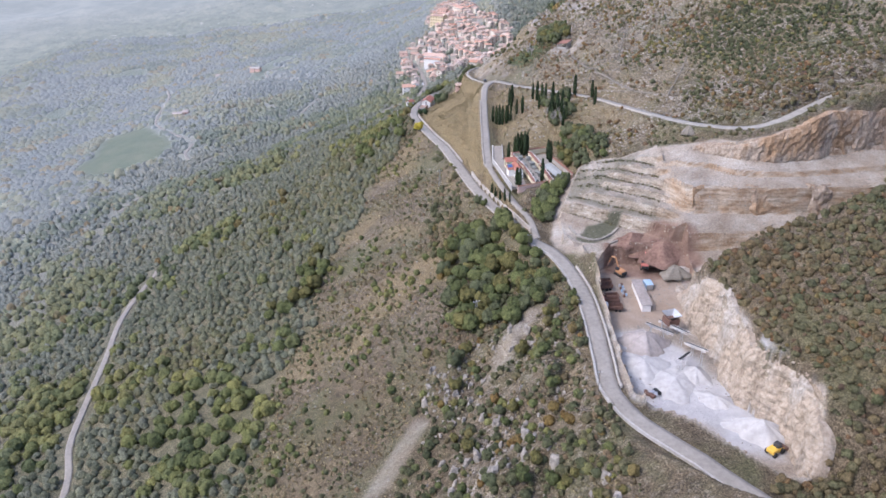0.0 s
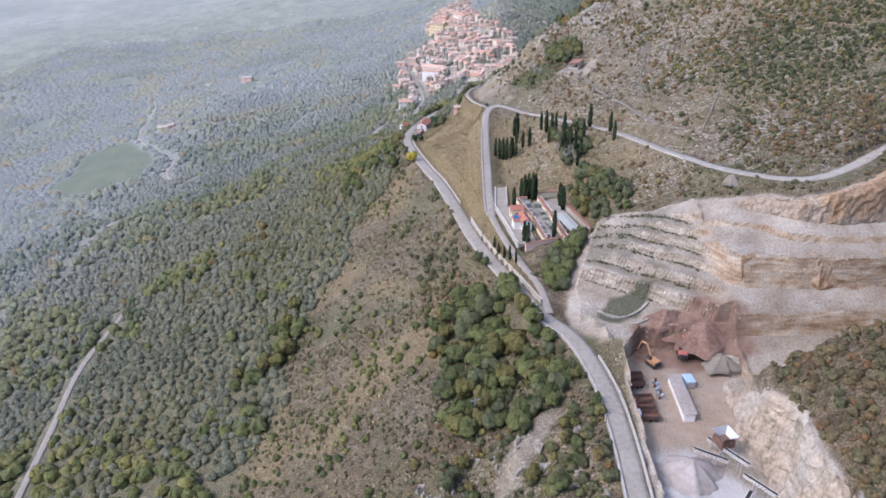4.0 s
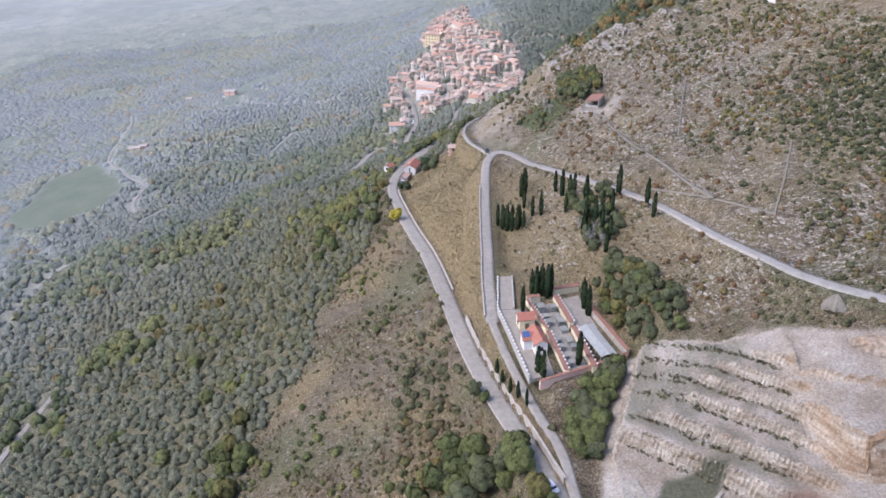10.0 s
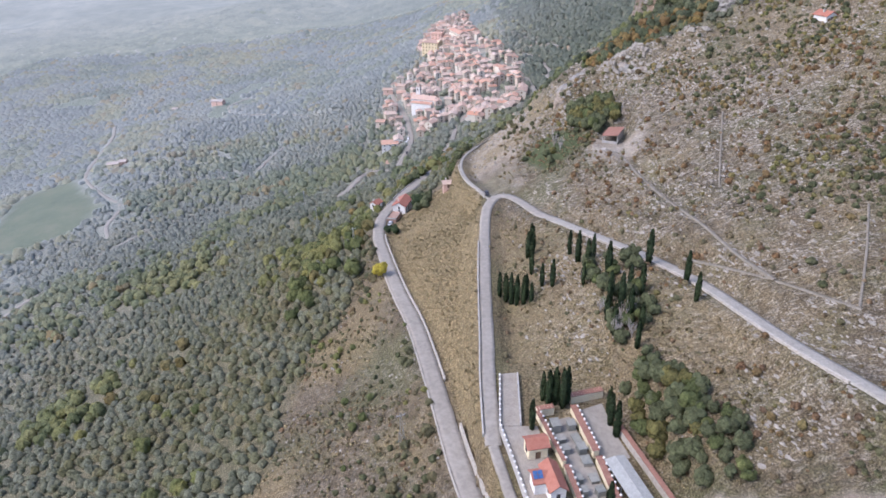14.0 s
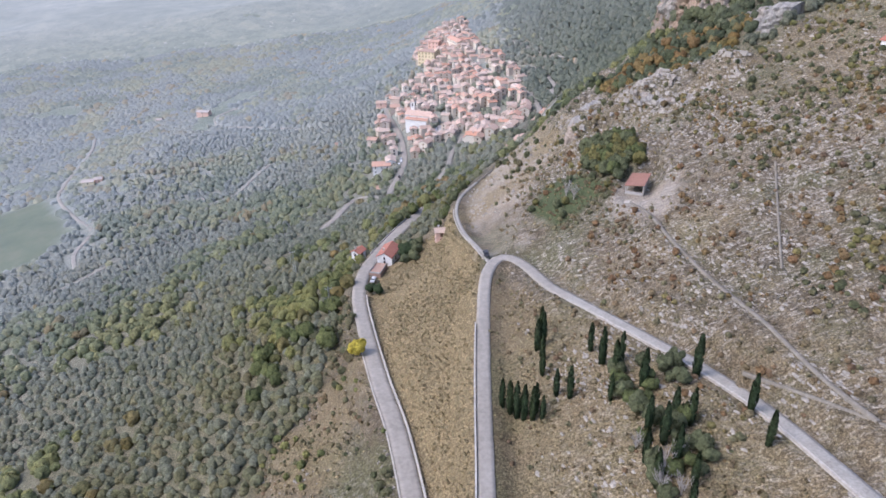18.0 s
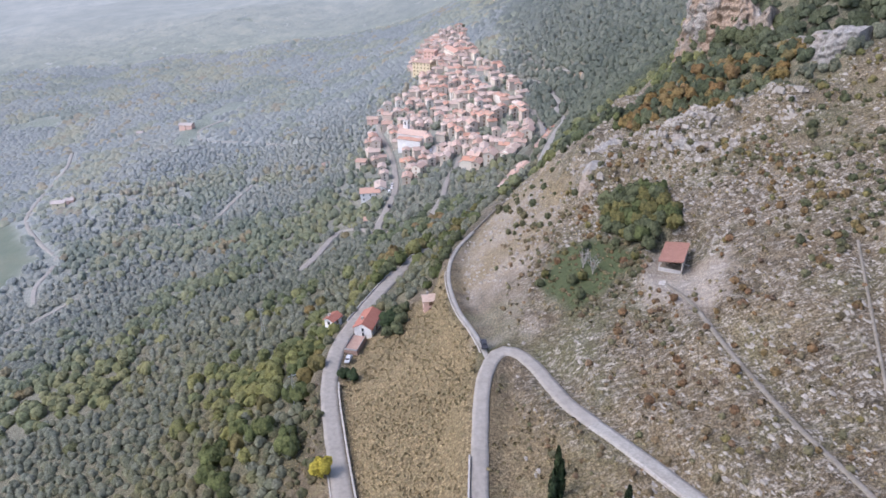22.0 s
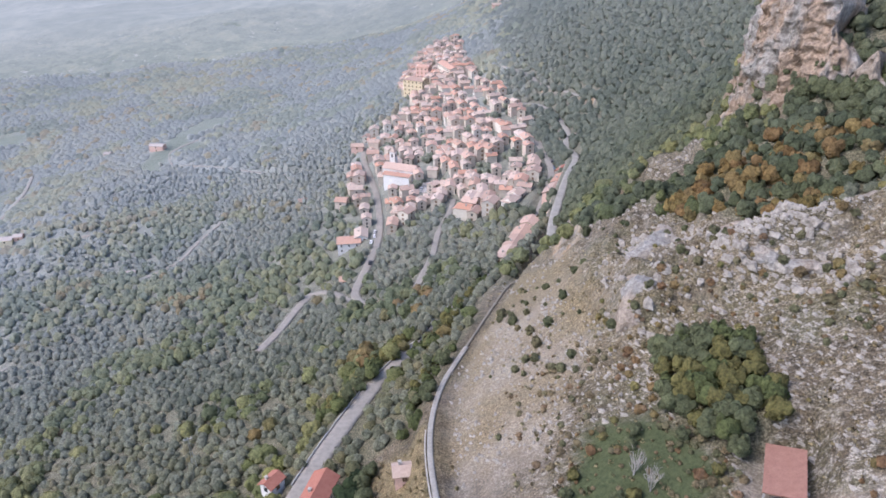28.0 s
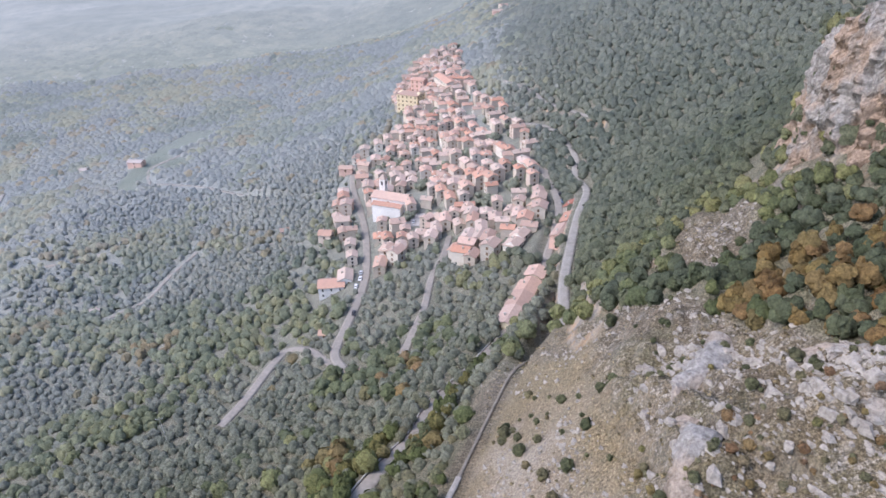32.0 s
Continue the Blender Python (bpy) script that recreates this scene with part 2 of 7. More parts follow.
# roofs of the far valley farms, haze painted into the tile colour
HAZED_TILE = plain("hazed_tiles", (0.4, 0.345, 0.31), (0.5, 0.44, 0.4), 0.8, 0.85)
RED_TILE = plain("new_red_tiles", (0.31, 0.115, 0.078), (0.4, 0.175, 0.125), 0.8, 0.8, relief=0.1)
BROWN_TILE = plain("brown_red_tiles", (0.25, 0.125, 0.09), (0.33, 0.175, 0.13), 0.8, 0.8, relief=0.1)
PLASTER = varied("old_plaster", (0.47, 0.41, 0.34), (0.58, 0.52, 0.44), (0.52, 0.46, 0.38), (0.66, 0.62, 0.55), (0.55, 0.45, 0.37), (0.45, 0.42, 0.37), scale=0.6, stain=0.2)
WHITE = plain("white_render", (0.68, 0.66, 0.62), (0.84, 0.82, 0.79), 0.4)
YELLOW = plain("yellow_render", (0.66, 0.54, 0.34), (0.74, 0.62, 0.42), 0.4)
PINK = plain("salmon_render", (0.68, 0.44, 0.35), (0.78, 0.55, 0.45), 0.4)
BRICK = plain("brown_terrace_tiles", (0.3, 0.19, 0.145), (0.4, 0.275, 0.215), 0.8)
CREAM = plain("cream_render", (0.72, 0.62, 0.42), (0.8, 0.72, 0.52), 0.4)
OPENING = plain("dark_window_glass", (0.03, 0.032, 0.035), (0.07, 0.07, 0.075), 1.0, 0.2)
PAVING = plain("beige_paving", (0.245, 0.215, 0.175), (0.34, 0.305, 0.258), 0.5, 0.9)
SHEETING = plain("weathered_sheet_roof", (0.27, 0.275, 0.255), (0.4, 0.4, 0.375), 0.9, 0.6)
SHUTTER = plain("brown_shutters", (0.14, 0.085, 0.05), (0.22, 0.14, 0.09), 1.0, 0.7)
BARK = plain("grey_bark", (0.1, 0.08, 0.06), (0.2, 0.17, 0.14), 2.0, 0.95, relief=0.1)
CABLE = plain("dark_cable", (0.08, 0.08, 0.08), (0.12, 0.12, 0.12), 1.0, 0.7)
STEEL = plain("galvanised_steel", (0.45, 0.46, 0.47), (0.6, 0.61, 0.62), 0.8, 0.45, 0.7)
RUST = plain("rusty_metal", (0.12, 0.07, 0.055), (0.22, 0.13, 0.1), 1.0, 0.8, 0.2)
ORANGE = plain("orange_machine_paint", (0.45, 0.22, 0.1), (0.55, 0.3, 0.15), 0.7, 0.5)
REDPAINT = plain("red_machine_paint", (0.36, 0.11, 0.085), (0.45, 0.16, 0.12), 0.7, 0.5)
AMBER = plain("yellow_machine_paint", (0.65, 0.4, 0.06), (0.75, 0.5, 0.1), 0.7, 0.5)
RUBBER = plain("black_rubber", (0.02, 0.02, 0.02), (0.05, 0.05, 0.05), 2.0, 0.85)
SOLAR = plain("blue_solar_glass", (0.04, 0.09, 0.22), (0.08, 0.16, 0.34), 1.0, 0.15)
BLUE = plain("blue_tarpaulin", (0.28, 0.42, 0.55), (0.38, 0.5, 0.62), 0.6, 0.6)
SPOIL = plain("red_brown_spoil", (0.11, 0.062, 0.046), (0.26, 0.165, 0.125), 0.18, 0.95, relief=0.3)
GRAVEL = plain("white_crushed_stone", (0.38, 0.365, 0.345), (0.48, 0.464, 0.442), 0.1, 0.95, relief=0.15)
GRAVEL_GREY = plain("grey_crushed_stone", (0.28, 0.245, 0.22), (0.38, 0.34, 0.315), 0.15, 0.95, relief=0.15)
LIMESTONE = plain("limestone", (0.17, 0.15, 0.124), (0.38, 0.349, 0.303), 0.35, 0.95, relief=0.35, fine=4)
CRAG = plain("white_limestone", (0.165, 0.147, 0.12), (0.4, 0.367, 0.317), 0.4, 0.95, relief=0.35, fine=4)


def cliff_material(name, low, mid, high, stain):
    """Bare rock with stains of another tone and dark upright streaks."""
    m, nt, b = material(name, 0.95)
    grit = noise_tex(nt, 1.1, 5, 0.75)
    grey = ramp(nt, grit, (0.3, low), (0.5, mid), (0.7, high))
    rust = mix(nt, 1.0, grey, stain, "MULTIPLY")
    c = mix(nt, scaled(nt, noise_tex(nt, 0.075, 5, 0.6, (1, 1, 0.5)), 0.44, 0.56), grey, rust)
    c = mix(nt, 0.7, c, ramp(nt, noise_tex(nt, 0.5, 5, 0.7, (1, 1, 0.13)), (0.34, (0.5, 0.47, 0.43)), (0.52, (1.0, 0.99, 0.98))), "MULTIPLY")
    nt.links.new(c, b.inputs["Base Color"])
    bump(nt, b, grit, 0.8, 0.5)
    return m


CLIFF = cliff_material("cliff_limestone", (0.13, 0.12, 0.105), (0.275, 0.258, 0.232), (0.42, 0.4, 0.366), (1.08, 0.87, 0.71))
GREYROCK = cliff_material("grey_crest_limestone", (0.13, 0.123, 0.11), (0.27, 0.257, 0.235), (0.39, 0.375, 0.35), (1.05, 0.92, 0.8))
OCHREROCK = cliff_material("layered_ochre_limestone", (0.19, 0.145, 0.105), (0.32, 0.262, 0.205), (0.43, 0.38, 0.325), (1.0, 0.82, 0.64))
CUTROCK = cliff_material("fresh_cut_limestone", (0.23, 0.2, 0.163), (0.385, 0.346, 0.295), (0.49, 0.457, 0.408), (1.0, 0.92, 0.83))
CLIFFROCK = plain("ochre_limestone", (0.25, 0.178, 0.12), (0.44, 0.37, 0.295), 0.12, 0.95, relief=0.6, fine=5)
# pale rows: bluish-grey tones, haze painted into distant crowns
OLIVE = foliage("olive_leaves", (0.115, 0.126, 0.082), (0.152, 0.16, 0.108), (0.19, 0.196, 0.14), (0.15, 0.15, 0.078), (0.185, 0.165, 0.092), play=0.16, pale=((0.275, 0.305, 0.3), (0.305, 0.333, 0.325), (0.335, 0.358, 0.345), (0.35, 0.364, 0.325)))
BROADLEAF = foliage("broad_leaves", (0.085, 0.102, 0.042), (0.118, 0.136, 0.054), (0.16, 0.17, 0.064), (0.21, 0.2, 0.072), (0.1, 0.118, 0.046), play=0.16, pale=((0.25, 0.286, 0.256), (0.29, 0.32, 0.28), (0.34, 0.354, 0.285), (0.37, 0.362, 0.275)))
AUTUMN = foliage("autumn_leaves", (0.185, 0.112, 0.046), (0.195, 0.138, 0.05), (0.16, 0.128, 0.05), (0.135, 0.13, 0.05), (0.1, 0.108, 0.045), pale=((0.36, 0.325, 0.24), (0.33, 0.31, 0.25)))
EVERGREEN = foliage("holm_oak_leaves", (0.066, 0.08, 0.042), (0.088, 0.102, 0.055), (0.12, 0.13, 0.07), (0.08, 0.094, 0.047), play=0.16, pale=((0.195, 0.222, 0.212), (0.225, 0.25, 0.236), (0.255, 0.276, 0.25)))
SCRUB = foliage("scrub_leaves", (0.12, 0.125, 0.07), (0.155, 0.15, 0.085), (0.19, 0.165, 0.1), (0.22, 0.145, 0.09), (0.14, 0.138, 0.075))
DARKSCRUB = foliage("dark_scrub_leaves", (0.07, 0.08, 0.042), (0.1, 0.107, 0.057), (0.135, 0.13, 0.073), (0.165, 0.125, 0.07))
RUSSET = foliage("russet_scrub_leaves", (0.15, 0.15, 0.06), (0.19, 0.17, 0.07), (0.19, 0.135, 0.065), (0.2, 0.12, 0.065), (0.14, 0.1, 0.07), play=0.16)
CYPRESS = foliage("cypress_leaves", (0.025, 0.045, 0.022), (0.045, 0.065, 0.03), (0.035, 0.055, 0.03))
GRASS = foliage("dry_grass", (0.27, 0.22, 0.125), (0.34, 0.28, 0.17), (0.25, 0.205, 0.12), (0.2, 0.18, 0.095))
# village oaks: leaf colour greyed to paint haze into it
EVERGREEN_HAZED = foliage("hazed_oak_leaves", (0.193, 0.214, 0.166), (0.225, 0.244, 0.187), (0.257, 0.27, 0.209), (0.289, 0.284, 0.198), play=0.14)
TWIGWOOD = plain("grey_dead_wood", (0.3, 0.27, 0.24), (0.42, 0.39, 0.36), 2.0, 0.95)
GOLD = foliage("yellow_leaves", (0.45, 0.36, 0.05), (0.5, 0.42, 0.08))


# ---- the lie of the land ----
COLS = np.array((-1500., -900, -500, -350, -200, -100, -40, 0, 40, 70, 100, 150, 250, 450, 900))
STATIONS = []


def station(y, *z):
    """Heights of one cross-section of the mountainside, valley first."""
    STATIONS.append((y, z))


station(40, -40, -20, 0, 20, 65, 100, 125, 148, 170, 184, 198, 222, 275, 350, 430)
station(180, -40, -20, 0, 20, 65, 103, 130, 150, 175, 190, 203, 223, 262, 350, 430)
station(250, -40, -20, 0, 20, 66, 104, 134, 155, 174, 190, 206, 221, 250, 350, 430)
station(320, -45, -20, 0, 20, 68, 110, 137, 164, 187, 199, 211, 224, 256, 355, 430)
station(400, -50, -20, 2, 20, 68, 112, 144, 169, 192, 204, 216, 236, 280, 365, 440)
station(470, -50, -20, 4, 22, 64, 113, 150, 172, 194, 207, 222, 248, 310, 380, 450)
station(540, -50, -15, 8, 26, 72, 113, 138, 157, 190, 212, 227, 258, 320, 400, 460)
station(600, -50, -10, 10, 28, 70, 103, 127, 144, 165, 188, 213, 258, 330, 410, 470)
station(680, -50, -10, 12, 32, 60, 88, 109, 124, 141, 158, 180, 222, 300, 410, 480)
station(780, -50, -10, 14, 36, 54, 82, 103, 116, 130, 138, 147, 180, 250, 390, 480)
station(880, -50, -10, 15, 38, 55, 84, 110, 122, 136, 144, 150, 192, 255, 380, 470)
station(1020, -50, -10, 15, 40, 58, 88, 114, 131, 146, 160, 176, 205, 262, 370, 460)
station(1200, -50, -10, 18, 40, 58, 86, 112, 130, 146, 160, 176, 205, 262, 360, 450)
station(1600, -50, -15, 20, 36, 50, 70, 90, 106, 122, 136, 150, 176, 230, 320, 420)
station(2400, -40, -10, 30, 40, 50, 60, 70, 80, 92, 100, 112, 130, 170, 250, 350)
station(4200, 60, 70, 80, 90, 95, 100, 105, 108, 112, 118, 124, 136, 160, 210, 280)


def smooth_table():
    """The cross-sections on an even 10 m net, rounded off."""
    xs, ys = np.arange(-1500, 901, 10.), np.arange(40, 4201, 10.)
    rows = np.array([np.interp(xs, COLS, z) for _, z in STATIONS])
    at = np.array([y for y, _ in STATIONS], float)
    net = np.array([np.interp(ys, at, rows[:, i]) for i in range(len(xs))]).T
    for _ in range(3):
        for axis in (0, 1):
            pad = np.concatenate((np.take(net, [0], axis), net, np.take(net, [-1], axis)), axis)
            n = net.shape[axis]
            net = (np.take(pad, range(n), axis) + 2 * net + np.take(pad, range(2, n + 2), axis)) / 4
    return net


NET = smooth_table()


def bare(x, y):
    """Height of the mountainside before roads and digging."""
    u, v = np.clip((np.asarray(x, float) + 1500) / 10, 0, 239.999), np.clip((np.asarray(y, float) - 40) / 10, 0, 415.999)
    i, j = u.astype(int), v.astype(int)
    a, b = u - i, v - j
    return (NET[j, i] * (1 - a) + NET[j, i + 1] * a) * (1 - b) + (NET[j + 1, i] * (1 - a) + NET[j + 1, i + 1] * a) * b


def step(v, a, b):
    s = np.clip((v - a) / (b - a), 0, 1)
    return s * s * (3 - 2 * s)


def grain(x, y, size, seed=0):
    """Smooth random relief in -1..1, of that size in metres."""
    u, v = np.asarray(x, float) / size + 1000, np.asarray(y, float) / size + 1000
    i, j = np.floor(u).astype(np.int64), np.floor(v).astype(np.int64)
    a, b = u - i, v - j
    a, b = a * a * (3 - 2 * a), b * b * (3 - 2 * b)

    def h(p, q):
        n = (p * 374761393 + q * 668265263 + seed * 1442695) & 0x7FFFFFFF
        n = ((n ^ (n >> 13)) * 1274126177) & 0x7FFFFFFF
        return ((n ^ (n >> 16)) & 0xFFFF) / 32767.5 - 1

    return (h(i, j) * (1 - a) + h(i + 1, j) * a) * (1 - b) + (h(i, j + 1) * (1 - a) + h(i + 1, j + 1) * a) * b


def rough(x, y, size, octaves=4, seed=0):
    return sum(grain(x, y, size / 2 ** k, seed + k) / 2 ** k for k in range(octaves))


def outside(x, y, poly):
    """Metres outside the outline (minus: inside)."""
    x, y = np.asarray(x, float), np.asarray(y, float)
    best, inside = np.full(x.shape, 1e9), np.zeros(x.shape, bool)
    for (ax, ay), (bx, by) in zip(poly, poly[1:] + poly[:1]):
        dx, dy = bx - ax, by - ay
        s = np.clip(((x - ax) * dx + (y - ay) * dy) / (dx * dx + dy * dy), 0, 1)
        best = np.minimum(best, np.hypot(x - ax - s * dx, y - ay - s * dy))
        inside ^= ((ay > y) != (by > y)) & (x < (bx - ax) * (y - ay) / (by - ay + 1e-12) + ax)
    return np.where(inside, -best, best)


def along(line, gap=3.0):
    """A smooth line through the bends, with a point every few metres."""
    p = np.array(line, float)
    q = np.vstack((2 * p[0] - p[1], p, 2 * p[-1] - p[-2]))
    out = []
    for k in range(1, len(q) - 2):
        a, b, c, d = q[k - 1:k + 3]
        n = max(2, int(np.linalg.norm(c - b) / gap))
        for s in np.arange(n) / n:
            out.append(0.5 * (2 * b + (c - a) * s + (2 * a - 5 * b + 4 * c - d) * s ** 2 + (3 * b - a - 3 * c + d) * s ** 3))
    return np.array(out + [p[-1]])


# roads: width, and bends with their heights
MAIN = along([(150, 35, 174), (100, 80, 174), (71, 113, 174), (62, 125, 174), (50, 140, 174), (45.5, 153, 174), (46, 166, 174.2), (47, 187, 174.4), (46.5, 208, 174.6), (42, 231, 174.8), (33, 246, 174.8), (25.5, 270, 173.4), (19, 290, 172.1), (12.5, 315, 170.5), (6.5, 346, 168.5), (-1.5, 384, 166), (-9, 410, 164.3), (-16.7, 440, 162.3), (-22.5, 467, 160.6), (-23, 488, 159.2), (-20, 504, 158.2), (-13.4, 527, 156.7), (-4, 554, 154.9)])
MAIN_VILLAGE = along([(-4, 554, 154.9), (5, 571, 153.7), (13.2, 584, 152.7), (19, 600, 151.6), (33.7, 622, 150), (52, 656, 148.6), (63.4, 686, 147.3), (79.4, 744, 145.7), (84.5, 770, 145.1), (85, 800, 144.3), (82, 830, 143.5), (70, 868, 143), (56, 890, 142)])
CEMETERY_LANE = along([(36, 246, 175), (34.4, 261.6, 176.5), (29.8, 274.5, 177.7), (24.2, 294, 179.5), (20.4, 312, 180.7)])
UPPER = along([(20.4, 312, 180.7), (20.4, 335, 182.1), (21, 352, 183.2), (22, 388, 185.4), (23.8, 423, 187.7), (25.6, 436, 188.6), (29, 444, 189), (33.5, 444.5, 189.4), (38, 438, 190), (43.5, 421, 192.3), (48.5, 411, 194)])
TRACK = along([(48.5, 411, 194), (57, 397, 195.9), (65, 382, 198.3), (72, 370, 199.8), (80, 350, 202.7), (87.5, 318, 207), (94, 300, 209), (99.7, 286, 210.5), (110, 276, 211.2), (122, 269, 212.4), (136, 271, 214.5), (164, 284, 221), (200, 288, 232)])
SPUR = along([(27, 441, 188.6), (24, 456, 186.5), (18.5, 476, 184), (16, 500, 181.4), (18.5, 522, 179), (26, 545, 176)])
SPUR_PATH = along([(26, 545, 176), (36, 575, 171), (44, 597, 167), (54, 612, 163), (66, 652, 152), (70, 668, 149)])
OLD = along([(-150, 150, 84), (-163, 207, 79), (-178, 239, 74), (-185, 268, 72.4), (-193, 308, 70.5), (-205, 361, 67), (-207, 424, 64)])
OLD_MID = along([(-297, 512, 39), (-306, 550, 38), (-309, 580, 38), (-302, 602, 41), (-294, 616, 42)])
OLD_UPPER = along([(-281, 704, 44), (-296, 734, 42), (-302, 776, 42), (-336, 814, 38), (-377, 864, 34), (-396, 909, 31), (-419, 1017, 29), (-448, 1091, 24)])
FARM = along([(-389, 890, 32), (-360, 890, 36), (-320, 888, 41), (-240, 905, 50)])
FARM_PATH = along([(-282, 668, 44), (-269, 674, 47), (-246, 703, 51)])
VALLEY_LANE = along([(-72, 643, 104), (-66, 663, 103), (-61, 686, 102), (-56, 698, 102), (-44, 692, 107), (-29, 671, 114)])
STREET = along([(-13, 654, 122), (-22, 664, 117), (-29, 681, 113), (-27, 703, 112), (-23, 735, 112), (-24, 771, 109), (-31, 824, 109), (-47, 895, 107), (-52, 940, 106)])
CENTRE_LANE = along([(4, 655, 130), (8, 672, 130), (12, 695, 128), (15, 727, 126), (21, 751, 126), (24, 775, 125)])
WHITE_ROAD = along([(62, 612, 172), (67, 647, 168), (76, 686, 163), (88, 733, 157), (100, 775, 152), (99, 805, 149), (104, 835, 150), (99, 871, 152), (92, 891, 152), (80, 905, 150)])
HILL_TRACK = along([(72, 1000, 158), (89, 957, 160), (96, 924, 160), (107, 900, 162), (118, 866, 166), (128, 845, 172)])
FAR_LANE = along([(-272, 1051, 49), (-287, 1096, 48), (-265, 1139, 50), (-241, 1188, 53)])
MID_LANE = along([(-272, 1051, 49), (-214, 1025, 56), (-141, 956, 74), (-88, 915, 90), (-57, 890, 103)])
OLIVE_LANE = along([(-200, 800, 56), (-193, 806, 57), (-180, 816, 60), (-174, 843, 62), (-165, 875, 64)])
TRAIL = along([(73.6, 449, 207), (76.5, 437, 208.4), (78.7, 417, 208.2), (82.2, 395, 208.4), (87, 375, 209), (90.2, 355, 209.1), (94, 340, 209.8)])
FOOTPATH = along([(78, 362, 204.5), (93, 342, 209), (106, 322, 212)])
STONE_PATH = along([(106, 323, 212), (116, 341, 217), (125, 359, 222)])
GOAT_PATH = along([(113, 438, 225), (104, 412, 219), (97, 391, 214)])
ROADS = [("road_footpath", FOOTPATH, 0.9, "brown"), ("road_stone_path", STONE_PATH, 0.6, "brown"), ("road_goat_path", GOAT_PATH, 0.6, "brown"), ("road_trail", TRAIL, 1.1, "brown"), ("road_main", MAIN, 5.2, "grey"), ("road_main_village", MAIN_VILLAGE, 4.2, "grey"), ("road_upper", UPPER, 3.9, "grey"), ("road_cemetery_lane", CEMETERY_LANE, 2.5, "grey"), ("road_track", TRACK, 3.6, "dirt"),
         ("road_spur", SPUR, 1.4, "dirt"), ("road_spur_path", SPUR_PATH, 0.8, "brown"), ("road_old", OLD, 3.1, "grey"), ("road_old_mid", OLD_MID, 3.0, "dirt"), ("road_old_upper", OLD_UPPER, 3.4, "dirt"), ("road_farm", FARM, 3.6, "dirt"), ("road_farm_path", FARM_PATH, 2.0, "dirt"), ("road_valley_lane", VALLEY_LANE, 4.0, "grey"),
         ("road_street", STREET, 4.5, "grey"), ("road_centre_lane", CENTRE_LANE, 3.5, "grey"), ("road_white", WHITE_ROAD, 4.0, "dirt"), ("road_hill_track", HILL_TRACK, 4.0, "dirt"),
         ("road_far_lane", FAR_LANE, 3.5, "dirt"), ("road_mid_lane", MID_LANE, 2.5, "dirt"), ("road_olive_lane", OLIVE_LANE, 2.5, "dirt")]

# the quarry
PIT = [(52, 150), (52, 160), (53, 183), (54, 207), (56, 226), (64, 234), (84, 228), (86, 221), (82, 206), (80.3, 188), (82, 174), (81.6, 159), (82, 149), (88.5, 139), (88.5, 126), (84, 120), (80, 122), (72, 131.5), (66, 141), (57, 146)]
BOWL = [(56, 226), (45.5, 240), (46, 257), (52, 271), (59, 287), (74, 277), (88, 274), (95, 268), (104, 264), (113, 255.5), (122, 251), (135, 251), (150, 255), (200, 268), (200, 235), (136, 214), (108, 205), (90, 203), (80, 210)]
RIM = ((84, 94, 104, 113, 122, 135, 150, 200), (272, 267, 264, 255, 250.5, 251, 255, 268))
BENCHES = ((-60, -45, -31, -27, -25.2, -22, -17.6, -15.8, -9, -8.2, 0, 3), (172, 172.5, 175, 178, 184, 186.5, 188.5, 198, 200.6, 202.4, 205.3, 206))
STAIRS = ((235, 249, 250, 256, 256.8, 264, 264.8, 270, 270.8, 275.2, 276, 281, 282, 296), (177, 180, 184.5, 185.4, 188.6, 189.4, 191.9, 192.5, 194.9, 195.4, 197.9, 198.5, 201, 204))
BANK = [(50, 141), (57, 147), (66, 142), (72, 132), (80, 123), (86, 119), (96, 112), (92, 98), (80, 104), (71, 113), (62, 125)]
CEMETERY = [(24.5, 339), (33, 338), (50, 331), (58, 292), (31, 277), (27, 290), (24, 312)]
MASSIF = [(116.5, 606), (120, 594), (126, 581), (131, 572), (140, 569), (160, 572), (185, 590), (190, 640), (160, 655), (128, 640), (116, 622)]
LAWN = [(55, 483), (62, 481), (70, 464), (61, 455), (50, 451), (41, 468), (47, 481)]
GULLY = [[(-28, 148), (-20, 150), (-8, 172), (-12, 176)], [(12, 178), (20, 186), (33, 204), (28, 205), (17, 192)]]
HUTPAD = [(72, 452), (79, 450), (84, 466), (77, 469)]
SQUARE = [(-4, 800), (18, 800), (16, 822), (-2, 818)]
CARPARK = [(82, 800), (95, 805), (97, 840), (84, 850)]


